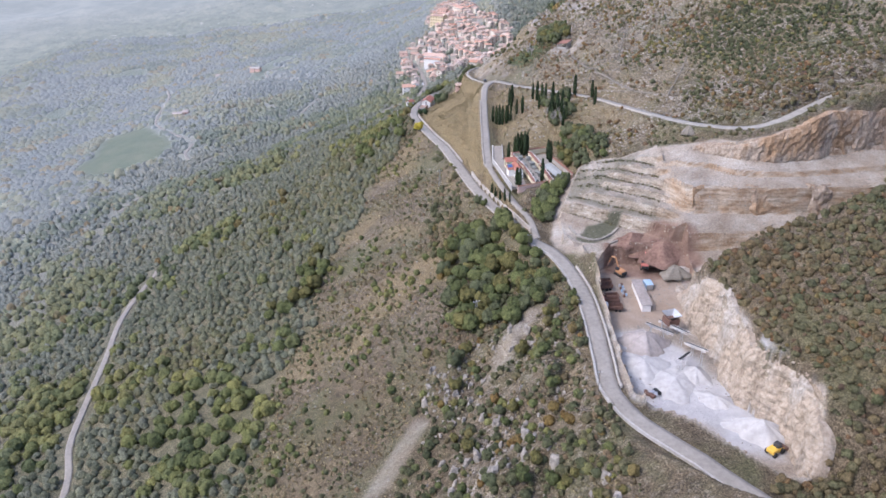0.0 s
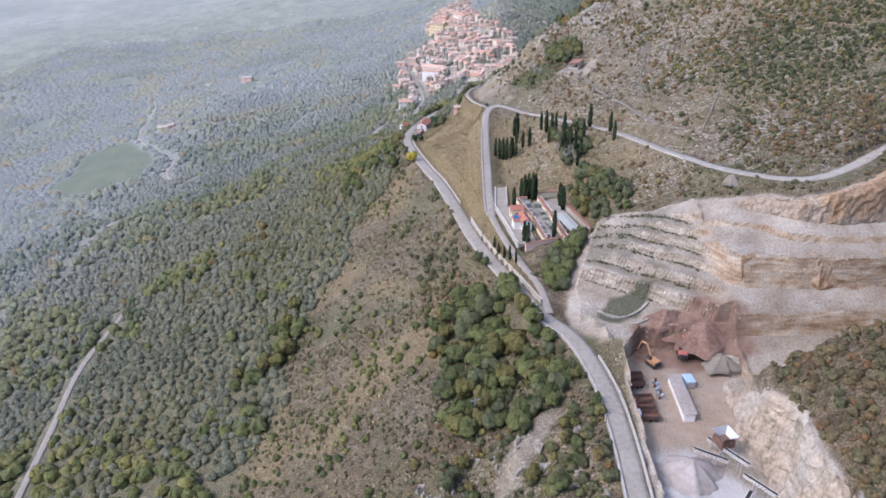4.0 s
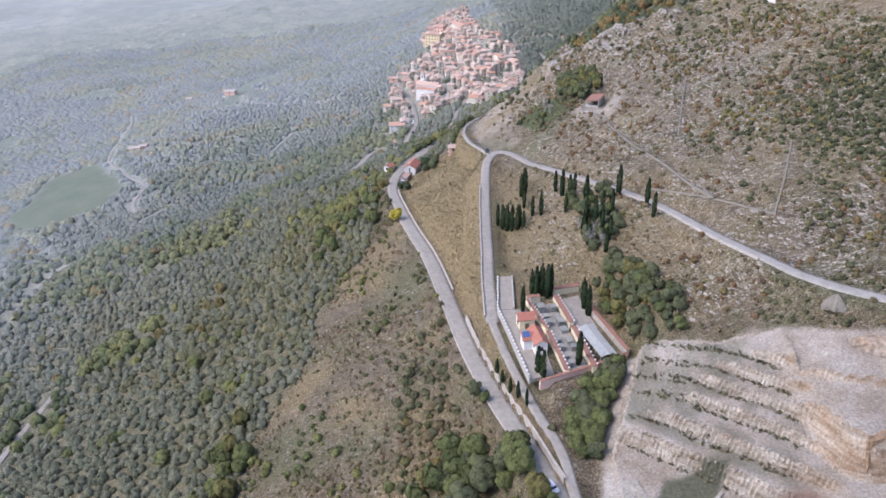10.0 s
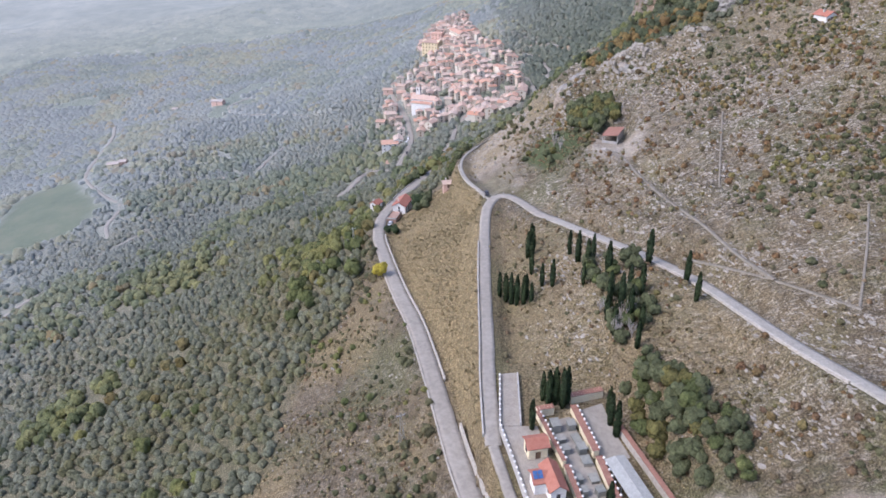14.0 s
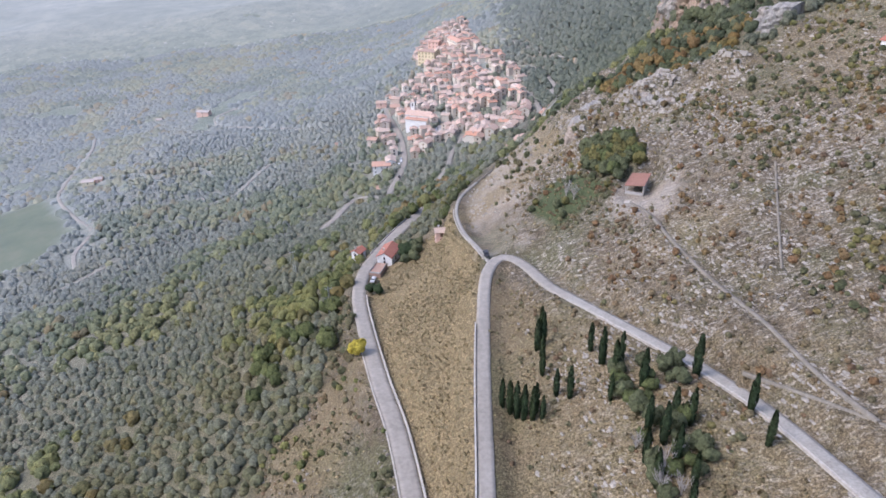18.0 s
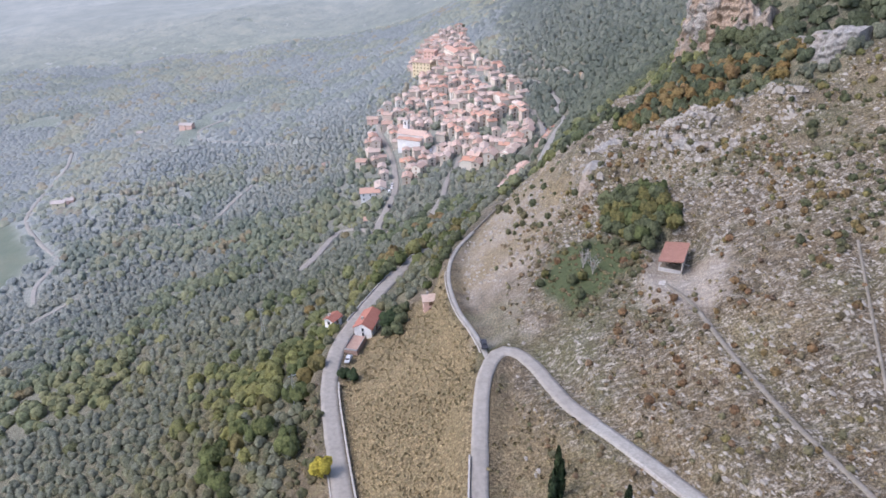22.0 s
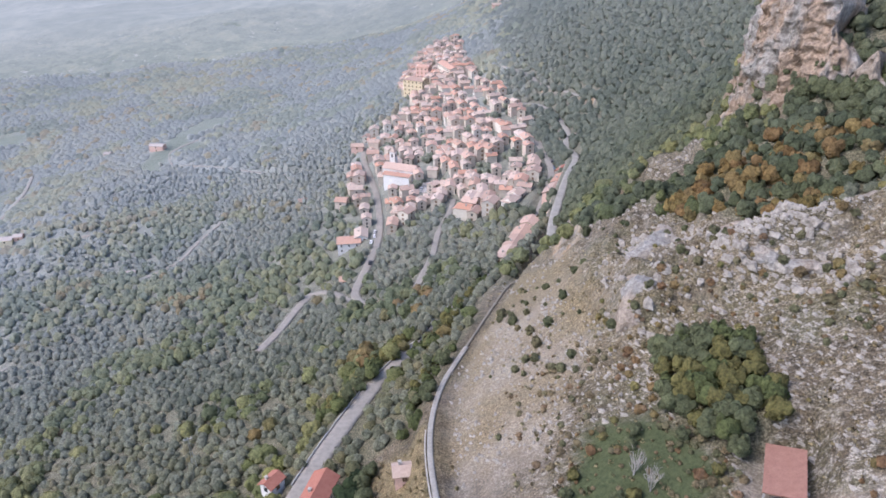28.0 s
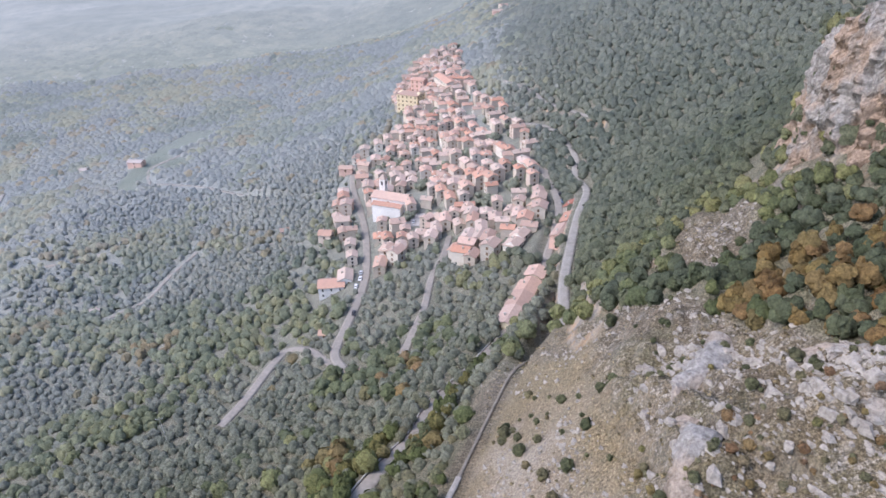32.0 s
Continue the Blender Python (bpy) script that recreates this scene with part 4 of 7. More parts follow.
def slope_roof(w, d, h, rise, over=0.5, thick=0.22, hip=0.0):
    """Two tiled slopes (or four, with hip) with a ridge, eaves and thickness."""
    bm = bmesh.new()
    k = rise / (d / 2)
    e = d / 2 + over
    z = h - over * k + 0.06
    lo = [(-w / 2 - over, -e, z), (w / 2 + over, -e, z), (w / 2 + over, e, z), (-w / 2 - over, e, z)]
    r = [(-w / 2 - over + hip, 0, h + rise + 0.06), (w / 2 + over - hip, 0, h + rise + 0.06)]
    under = [bm.verts.new((x, y, q)) for x, y, q in lo + r]
    top = [bm.verts.new((x, y, q + thick)) for x, y, q in lo + r]
    for f in ((0, 1, 5, 4), (2, 3, 4, 5)):
        bm.faces.new([top[i] for i in f]), bm.faces.new([under[i] for i in f[::-1]])
    if hip:
        for f in ((1, 2, 5), (3, 0, 4)):
            bm.faces.new([top[i] for i in f]), bm.faces.new([under[i] for i in f[::-1]])
        rim = (0, 1, 2, 3)
    else:
        rim = (0, 1, 5, 2, 3, 4)
    for a, b in zip(rim, rim[1:] + rim[:1]):
        bm.faces.new((under[a], under[b], top[b], top[a]))
    return bm


WINDOW = boxes("window", WHITE, (-0.6, -0.46, -0.06, 0.06, -0.85, 0.85), (0.46, 0.6, -0.06, 0.06, -0.85, 0.85), (-0.46, 0.46, -0.06, 0.06, 0.72, 0.85), (-0.46, 0.46, -0.1, 0.06, -0.85, -0.72))
PANE = boxes("pane", OPENING, (-0.46, 0.46, -0.02, 0.03, -0.72, 0.72))
SHUTTERED = boxes("window", SHUTTER, (-0.6, -0.02, -0.07, 0.05, -0.8, 0.8), (0.02, 0.6, -0.07, 0.05, -0.8, 0.8), (-0.66, 0.66, -0.03, 0.05, -0.86, -0.8))
DARKWINDOW = boxes("window", OPENING, (-0.5, 0.5, -0.05, 0.05, -0.7, 0.7), (-0.58, -0.5, -0.08, 0.05, -0.76, 0.76), (0.5, 0.58, -0.08, 0.05, -0.76, 0.76), (-0.58, 0.58, -0.12, 0.05, -0.82, -0.76))
DOOR = boxes("door", SHUTTER, (-0.55, 0.55, -0.06, 0.05, 0, 2.1), (-0.62, -0.55, -0.09, 0.05, 0, 2.18), (0.55, 0.62, -0.09, 0.05, 0, 2.18))
CHIMNEY = boxes("chimney", STONEWALL, (-0.35, 0.35, -0.35, 0.35, 0, 1.3), (-0.45, 0.45, -0.45, 0.45, 1.3, 1.45))


def house(name, m, w, d, h, rise, wall_mat, roof_mat, label, storeys=2, deep=4.0, hip=0.0, group="", windows=2, panes=False, category="house", chimney=True, seed=1):
    r = random.Random(seed)
    top = empty(name, m, label, category, group)
    part("wall", done("wall", gable(w, d, h, rise, deep), wall_mat), top)
    roof = part("roof", done("roof", slope_roof(w, d, h, rise, hip=hip), roof_mat), top)
    if chimney:
        part("chimney", CHIMNEY, roof, m=pose(r.uniform(-w / 4, w / 4), d * 0.2, h + rise * 0.5))
    for s in range(storeys):
        z = h / storeys * (s + 0.55)
        for face in range(4):
            span_, dist = (w, d / 2) if face % 2 == 0 else (d, w / 2)
            n = max(1, int(span_ / 3.6)) if windows > 1 else (1 if face in (0, 1, 3) else 0)
            for i in range(n):
                u = -span_ / 2 + (i + 0.5) * span_ / n
                turn = pose(0, 0, 0, 0, 0, 90 * face)
                if s == 0 and face == 0 and i == n // 2:
                    part("door", DOOR, top, m=turn @ pose(u, -dist, 0.02))
                    continue
                win = part("window", WINDOW if panes else r.choice((SHUTTERED, DARKWINDOW, DARKWINDOW)), top, m=turn @ pose(u, -dist, z))
                if panes:
                    part("pane", PANE, win)
    return top


def sited(x, y, turn=0.0, dz=0.0, reach=4.0):
    z = min(height(x + a, y + b) for a in (-reach, reach) for b in (-reach, reach))
    return pose(x, y, z + dz, 0, 0, turn)


# the house on the main road, its garage terrace and neighbours
house("road_house", pose(-13.6, 502, 158.6, 0, 0, 76), 11, 6.5, 3.7, 1.8, WHITE, RED_TILE, "white house with a bright red tiled roof beside the road", 2, 3.0, windows=2, panes=True)
t = empty("balcony_terrace", pose(-17.0, 490.5, 158.0, 0, 0, -14), "brown tiled terrace with pale parapet below the white house", "terrace")
part("slab", boxes("slab", BRICK, (-2.4, 2.4, -4.5, 4.5, -2, 2.3)), t)
for dims in ((-2.5, -2.38, -4.5, 4.5, 2.3, 3.0), (2.38, 2.5, -4.5, 4.5, 2.3, 3.0), (-2.38, 2.38, -4.62, -4.5, 2.3, 3.0)):
    part("parapet", boxes("parapet", CONCRETE, dims), t)
house("roadside_hut", pose(-27.5, 508, 157.4, 0, 0, 60), 5, 4, 2.2, 1.1, WHITE, RED_TILE, "small white hut with red roof beside the road", 1, 2.5, windows=1)
house("stone_hut", sited(9.5, 497, 8, 0.4, 2), 5.0, 4.2, 5.0, 1.1, PINK, TILE, "narrow pink stone hut above the road", 2, 3.0, windows=1)

# the open shelter on the stony slope
t = empty("hill_shelter", pose(78.3, 459.8, 207.6, 0, 0, -25) @ Matrix.Diagonal((0.78, 0.86, 0.9, 1)), "open stone shelter with a red tiled lean-to roof", "shelter")
bm = bmesh.new()
v = [bm.verts.new(p) for p in ((-4.2, -7.2, 3.1), (4.2, -7.2, 4.1), (4.2, 7.2, 4.1), (-4.2, 7.2, 3.1), (-4.2, -7.2, 3.35), (4.2, -7.2, 4.35), (4.2, 7.2, 4.35), (-4.2, 7.2, 3.35))]
for f in ((3, 2, 1, 0), (4, 5, 6, 7), (0, 1, 5, 4), (1, 2, 6, 5), (2, 3, 7, 6), (3, 0, 4, 7)):
    bm.faces.new([v[i] for i in f])
part("roof", done("roof", bm, BROWN_TILE), t)
part("back_wall", boxes("back_wall", STONEWALL, (3.6, 4.0, -6.8, 6.8, -1, 4.0)), t)
part("end_wall", boxes("end_wall", STONEWALL, (-3.8, 3.6, 6.4, 6.8, -1, 3.15)), t)
for y in (-6.6, -2.2, 2.2):
    part("pillar", boxes("pillar", CONCRETE, (-3.9, -3.5, y - 0.2, y + 0.2, -1, 3.15)), t)
part("low_wall", boxes("low_wall", CONCRETE, (-3.8, 3.6, -6.9, -6.6, -1, 1.1)), t)
t = empty("stone_forecourt", pose(75.5, 449.5, 206.2, 0, 0, -25) @ Matrix.Diagonal((0.8, 0.8, 0.8, 1)), "pale broken concrete yard with low walls below the shelter", "yard")
part("slab", boxes("slab", CONCRETE, (-2.2, 4.6, -8, 2, -1.5, 0.3)), t)
for dims in ((4.6, 5.2, -9, 3, -1.5, 1.6), (-4.5, -2.4, -2, 2.5, -1.5, 0.9), (-2.2, -0.4, -5, -1, 0.3, 0.9)):
    part("block", boxes("block", STONEWALL, dims, bevel=0.1), t)


# ---- cars ----
def car_mesh(paint):
    t = empty("parked_car", pose(0, 0, 0))
    bm = bmesh.new()
    lower = [(-2.1, 0.35), (-2.15, 0.75), (-1.4, 0.9), (1.2, 0.95), (2.0, 0.85), (2.1, 0.35)]
    cabin = [(-1.3, 0.9), (-0.6, 1.42), (0.9, 1.45), (1.7, 0.93)]
    for prof, half in ((lower, 0.85), (cabin, 0.72)):
        a, b = [bm.verts.new((x, -half, z)) for x, z in prof], [bm.verts.new((x, half, z)) for x, z in prof]
        bm.faces.new(a), bm.faces.new(b[::-1])
        for i in range(len(prof)):
            bm.faces.new((a[i - 1], b[i - 1], b[i], a[i]))
    bmesh.ops.recalc_face_normals(bm, faces=bm.faces[:])
    part("body", done("body", bm, paint), t)
    part("windscreen", boxes("windscreen", OPENING, (-1.2, -0.7, -0.66, 0.66, 0.98, 1.3)), t)
    part("side_window", boxes("side_window", OPENING, (-0.6, 1.1, -0.76, -0.7, 1.0, 1.35)), t)
    part("side_window", boxes("side_window", OPENING, (-0.6, 1.1, 0.7, 0.76, 1.0, 1.35)), t)
    wheel = tubes("wheel", RUBBER, ((0, -0.11, 0), (0, 0.11, 0), 0.32, 0.32), sides=10)
    for x in (-1.35, 1.35):
        for y in (-0.8, 0.8):
            part("wheel", wheel, t, m=pose(x, y, 0.32))
    return t


PAINTS = [("white", plain("white_car_paint", (0.7, 0.7, 0.7), (0.8, 0.8, 0.8), 1, 0.3)), ("dark grey", plain("dark_car_paint", (0.03, 0.03, 0.035), (0.06, 0.06, 0.065), 1, 0.3)), ("blue", plain("blue_car_paint", (0.15, 0.25, 0.4), (0.2, 0.3, 0.46), 1, 0.3)), ("silver", plain("silver_car_paint", (0.42, 0.43, 0.44), (0.52, 0.53, 0.54), 1, 0.35))]
CARS = []
for tone, paint in PAINTS:
    CARS.append(tagged(car_mesh(paint), f"{tone} small car parked at the roadside", "car", "parked cars"))
for k, (car, (x, y, z, turn)) in enumerate(zip(CARS, ((30.5, 250.5, 175.3, 118), (25.8, 448.8, 188.4, 95), (24.8, 262, 174.2, 112), (-18.2, 481.5, 159.6, 80)))):
    car.matrix_basis = pose(x, y, z, 0, 0, turn)
pick = random.Random(3)
for k in range(9):
    copy_thing(CARS[pick.choice((0, 1, 3))], pose(90 + 0.4 * (k % 2), 806 + 4.2 * k, 144.05, 0, 0, 8))
for x, y in ((-26.5, 742), (-25.5, 752), (-26, 760), (87.5, 775), (87.4, 786), (-24.5, 715), (2, 806), (8, 812), (12, 806)):
    copy_thing(CARS[pick.choice((0, 1, 2, 3))], pose(x, y, height(x, y) + 0.25, 0, 0, 88))

# ---- the cemetery ----
Z0 = 182.3


def cap_wall(name, a, b, high, thick, mat, cap, label, category="wall", balls=0):
    """A straight wall between two points, with a tiled cap and small white globes."""
    a, b = Vector((*a, 0)), Vector((*b, 0))
    n = (b - a).length
    t = empty(name, Matrix.Translation((*((a + b) / 2).xy, Z0)) @ pose(0, 0, 0, 0, 0, math.degrees(math.atan2(b.y - a.y, b.x - a.x))), label, category)
    part("masonry", boxes("masonry", mat, (-n / 2, n / 2, -thick / 2, thick / 2, -1.5, high)), t)
    if cap:
        bm = bmesh.new()
        k = int(n / 0.7)
        for i in range(k):
            x = -n / 2 + (i + 0.5) * n / k
            box(bm, x - 0.32, x + 0.32, -thick / 2 - 0.2, thick / 2 + 0.2, high, high + 0.14 + 0.03 * (i % 2))
        part("tile_cap", done("tile_cap", bm, cap), t)
    for i in range(balls):
        x = -n / 2 + (i + 0.5) * n / balls
        part("globe", GLOBE, t, m=pose(x, thick / 2 + 0.3 if cap else 0, high + 0.25))
    return t


bm = bmesh.new()
bmesh.ops.create_icosphere(bm, subdivisions=2, radius=0.3)
tube(bm, (0, 0, -0.9), (0, 0, -0.2), 0.16, 0.12, 6)
GLOBE = done("globe", bm, WHITE)
cap_wall("niche_wall", (31.8, 320), (36.0, 303), 2.2, 0.7, CREAM, BROWN_TILE, "long burial niche wall with brick-brick-red tiled cap and white globes", "niche wall", 11)
cap_wall("niche_wall", (36.2, 302), (38.8, 283), 2.2, 0.9, CREAM, BROWN_TILE, "long burial niche wall with brick-red tiled cap and white globes", "niche wall", 11)
cap_wall("niche_wall", (41, 322), (43.8, 306), 2.2, 1.3, CREAM, BROWN_TILE, "tall burial niche wall with brick-red tiled cap", "niche wall", 10)
cap_wall("niche_wall", (44, 304.5), (46.6, 284.5), 2.2, 1.2, CREAM, BROWN_TILE, "tall burial niche wall with brick-red tiled cap beside the canopy", "niche wall", 11)
cap_wall("perimeter_wall", (50.5, 316), (57.2, 291.5), 2.4, 0.8, STONEWALL, BROWN_TILE, "outer cemetery wall with brick-red tiled cap", "wall")
cap_wall("perimeter_wall", (57, 291), (47.8, 286.6), 1.8, 0.6, PINK, BROWN_TILE, "pink rendered cemetery wall with tiled cap", "wall")
cap_wall("perimeter_wall", (47.5, 286.4), (31, 279.4), 1.6, 0.5, PINK, BROWN_TILE, "pink rendered cemetery wall above the scrub", "wall")
cap_wall("perimeter_wall", (40.8, 325.5), (49.5, 328), 2.4, 1.4, CREAM, BROWN_TILE, "niche block with brick-red tiled cap at the top of the yard", "wall")
cap_wall("perimeter_wall", (31.6, 320.6), (36, 321.6), 2.4, 1.2, CREAM, BROWN_TILE, "short niche block with red tiles", "wall")
cap_wall("parapet", (23.6, 337), (22.3, 317), 0.9, 0.4, CONCRETE, None, "low parapet with white globes along the car park", "wall", 10)
cap_wall("parapet", (22.3, 317), (24.6, 305), 0.9, 0.4, CONCRETE, None, "low parapet with white globes above the lane", "wall", 7)
cap_wall("parapet", (24.6, 305), (28.6, 282), 0.9, 0.4, CONCRETE, None, "low parapet with white globes above the lane", "wall", 13)
cap_wall("parapet", (28.4, 337), (27.4, 317), 1.2, 0.4, CONCRETE, None, "low grey wall behind the car park", "wall")
for poly, mat, label in (([(23.8, 337.5), (28.2, 338), (27.2, 317), (22.6, 317)], PAVING, "pinkish gravel car park beside the cemetery"), ([(22.8, 316.8), (31.5, 316.8), (33.6, 303), (35.6, 284), (29, 282), (25, 305)], PAVING, "pale paved forecourt of the cemetery"),
                         ([(32.8, 318), (40, 320), (43, 304), (45.4, 286), (39.8, 284), (37, 302)], ASPHALT, "grey paved burial ground"), ([(42.4, 322), (49, 325), (49.8, 315), (51.8, 306), (45.2, 303)], ASPHALT, "empty grey gravel yard inside the cemetery")):
    bm = bmesh.new()
    prism(bm, poly, Z0 - 1.0, Z0 + 0.18)
    tagged(new("pavement", done("pavement", bm, mat)), label, "pavement", kind="structure")
house("mortuary_chapel", pose(30.0, 307.8, Z0, 0, 0, 10), 4.6, 3.8, 3.6, 1.1, CREAM, RED_TILE, "small cream chapel with red tiled roof", 1, 1.0, windows=1, chimney=False)
t = house("cemetery_church", pose(32.4, 296.4, Z0, 0, 0, 100), 7.6, 3.4, 4.2, 1.3, WHITE, RED_TILE, "white cemetery church with red tiled roof and solar panels", 1, 1.0, windows=2, chimney=False, panes=True)
part("side_wing", done("side_wing", gable(3.4, 3.6, 3.8, 1.1, 1.0), WHITE), t, m=pose(1.2, 2.6, 0, 0, 0, 90))
roof = part("side_roof", done("side_roof", slope_roof(3.4, 3.6, 3.8, 1.1), RED_TILE), t, m=pose(1.2, 2.6, 0, 0, 0, 90))
for k in range(4):
    part("solar_panel", boxes("solar_panel", SOLAR, (-0.5, 0.5, -0.42, 0.42, 0, 0.08)), roof, "blue solar panel", pose(0.2 + 1.1 * (k % 2), 1.0 if k < 2 else 0.2, 4.63 if k < 2 else 5.1, -31))
TOMBSTONE = varied("weathered_grey_marble", (0.17, 0.18, 0.165), (0.25, 0.25, 0.225), (0.21, 0.22, 0.2), (0.3, 0.29, 0.26), rough=0.75, scale=1.5)
tomb = empty("family_tomb", pose(0, 0, 0), "grey stone family tomb with a low gabled roof", "tomb", "family tombs")
part("body", done("body", gable(2.8, 2.0, 2.0, 0.4, 0.5), TOMBSTONE), tomb)
part("roof", boxes("roof", TOMBSTONE, (-1.5, 1.5, -1.15, 1.15, 2.3, 2.48)), tomb)
part("door", boxes("door", SHUTTER, (-0.4, 0.4, -1.16, -1.08, 0, 1.7)), tomb)
SPOTS = [(35.6, 315.5), (36.4, 311.6), (36.9, 307.8), (39.6, 316), (40.2, 312), (40.7, 308), (41.2, 304.4), (38.6, 299), (39.2, 295.2), (39.9, 291.2), (42.0, 299.2), (42.6, 295.2), (43.3, 291.2), (40.4, 287.4)]
tomb.matrix_basis = pose(*SPOTS[0], Z0 + 0.15, 0, 0, 100)
for x, y in SPOTS[1:]:
    q = copy_thing(tomb, pose(x, y, Z0 + 0.15, 0, 0, 100 + 4 * math.sin(3 * x)))
    q.scale = (0.75 + 0.2 * math.sin(5 * y), 0.8 + 0.2 * math.sin(7 * x + y), 0.55 + 0.25 * math.sin(4 * y + 1))
t = empty("burial_canopy", pose(49.4, 296.2, Z0, 0, 0, -75), "long pale canopy roof over rows of graves", "canopy")
part("roof_slope", boxes("roof_slope", SHEETING, (-7.6, 7.6, -2.6, 0, -0.08, 0.08)), t, "white translucent sheet roof", pose(0, 0, 3.1, 12))
part("roof_slope", boxes("roof_slope", SHEETING, (-7.6, 7.6, 0, 2.4, -0.08, 0.08)), t, "grey sheet roof", pose(0, 0, 3.1, -10))
part("back_wall", boxes("back_wall", CREAM, (-7.4, 7.4, 2.0, 2.3, -0.5, 2.6)), t)
for x in (-7, -3.5, 0, 3.5, 7):
    part("post", boxes("post", STEEL, (x - 0.08, x + 0.08, -2.3, -2.14, -0.5, 2.6)), t)

# ---- the quarry ----
FLOOR = 170.2


def heap(name, x, y, z, rx, ry, high, mat, label, turn=0.0, seed=0):
    """A tipped heap of loose stone with an uneven skirt."""
    n, m = 44, 18
    v, f = [], []
    for j in range(m + 1):
        r = j / m
        for i in range(n):
            a = 2 * math.pi * i / n
            w = 1 + 0.16 * math.sin(3 * a + seed) + 0.1 * math.sin(7 * a + 2 * seed) + 0.05 * math.sin(13 * a)
            q = r * w
            zz = high * (0.45 * max(0.0, 1 - r) + 0.55 * max(0.0, 1 - r * r) ** 1.6) * (1 + 0.16 * r * math.sin(3 * a + seed + 4 * r)) - (0.8 if j == m else 0.1)
            v.append((rx * q * math.cos(a), ry * q * math.sin(a), zz + (0.15 if mat is SPOIL else 0.05) * (high * r + 1.5) * noise.noise((x + 0.3 * rx * q * math.cos(a), y + 0.3 * ry * q * math.sin(a), seed)) + (0.3 if mat is SPOIL else 0.03) * noise.noise((x + 1.1 * rx * q * math.cos(a), y + 1.1 * ry * q * math.sin(a), seed + 5))))
    for j in range(m):
        for i in range(n):
            f.append((j * n + i, j * n + (i + 1) % n, (j + 1) * n + (i + 1) % n, (j + 1) * n + i))
    ob = new(name, mesh_data(name, v, f, mat, True))
    ob.matrix_basis = pose(x, y, z, 0, 0, turn)
    return tagged(ob, label, "heap", "quarry heaps")


heap("gravel_heap", 62, 179, FLOOR, 8, 7.5, 5.2, GRAVEL_GREY, "tall grey-brown heap of crushed stone", 10, 1)
heap("gravel_heap", 59, 168, FLOOR, 7.5, 8, 2.6, GRAVEL, "broad white heap of crushed limestone", 30, 2)
heap("gravel_heap", 66, 160, FLOOR, 9, 7, 2.2, GRAVEL, "low white heap of fine limestone", 60, 3)
heap("gravel_heap", 73, 163, FLOOR, 5, 5, 3.2, GRAVEL, "pointed white heap under the conveyor", 0, 4)
heap("gravel_heap", 82.5, 138.5, FLOOR, 9.0, 5.8, 4.6, GRAVEL, "long pale heap against the quarry face", -25, 5)
heap("gravel_heap", 75, 152, FLOOR, 6, 4, 1.6, GRAVEL, "low white spread of crushed stone", -35, 6)
heap("spoil_heap", 82, 232, 174.5, 12, 8, 5.5, SPOIL, "large red-brown heap of earth and rubble", 10, 7)
heap("spoil_heap", 72, 238, 177.5, 8, 4.5, 3.6, SPOIL, "red-brown tipped earth below the stone steps", 20, 8)
heap("rubble_heap", 84.5, 222, 172, 5.5, 5, 3.2, DARKDIRT, "grey heap of broken rock", 0, 9)
t = empty("quarry_shed", pose(68.2, 207, FLOOR, 0, 0, 88), "long narrow site shed with a grey metal roof", "shed")
part("wall", boxes("wall", WHITE, (-8.5, 8.5, -1.5, 1.5, -0.3, 2.6)), t)
bm = bmesh.new()
box(bm, -8.8, 8.8, -1.9, 1.9, 2.6, 2.75)
roof = part("roof", done("roof", bm, GRAVEL_GREY), t, "ribbed grey sheet roof")
rib = boxes("rib", GRAVEL_GREY, (-0.06, 0.06, -1.9, 1.9, 2.75, 2.82))
for i in range(24):
    part("rib", rib, roof, m=pose(-8.6 + i * 0.75, 0, 0))
for x in (-6, -2, 2, 6):
    part("window", DARKWINDOW, t, m=pose(x, -1.5, 1.5))
part("door", DOOR, t, m=pose(4, -1.5, 0))
t = empty("blue_container", pose(72.6, 214.5, FLOOR, 0, 0, 5), "small pale blue container beside the shed", "container")
part("body", boxes("body", BLUE, (-1.4, 1.4, -2, 2, 0, 2.3), bevel=0.06), t)
part("door", boxes("door", STEEL, (-1.2, 1.2, -2.08, -2.0, 0.1, 2.2)), t)


def truck(x, y, turn, mat, label):
    t = empty("tipper_truck", pose(x, y, FLOOR, 0, 0, turn), label, "truck", "parked lorries")
    part("cab", boxes("cab", mat, (-3.4, -1.7, -1.15, 1.15, 0.7, 2.9), bevel=0.12), t)
    part("windscreen", boxes("windscreen", OPENING, (-3.46, -3.38, -0.95, 0.95, 1.7, 2.6)), t)
    bm = bmesh.new()
    for d in ((-1.4, 3.4, -1.25, -1.1, 1.0, 2.3), (-1.4, 3.4, 1.1, 1.25, 1.0, 2.3), (-1.4, -1.25, -1.1, 1.1, 1.0, 2.5), (3.25, 3.4, -1.1, 1.1, 1.0, 2.3), (-1.25, 3.25, -1.1, 1.1, 1.0, 1.15)):
        box(bm, *d)
    part("tipper_body", done("tipper_body", bm, RUST), t, "rusty steel tipper body")
    part("chassis", boxes("chassis", RUBBER, (-3.2, 3.3, -0.5, 0.5, 0.6, 1.0)), t)
    w = tubes("wheel", RUBBER, ((0, -0.2, 0), (0, 0.2, 0), 0.5, 0.5), sides=10)
    for a in (-2.6, 1.2, 2.5):
        for b in (-0.95, 0.95):
            part("wheel", w, t, m=pose(a, b, 0.5))


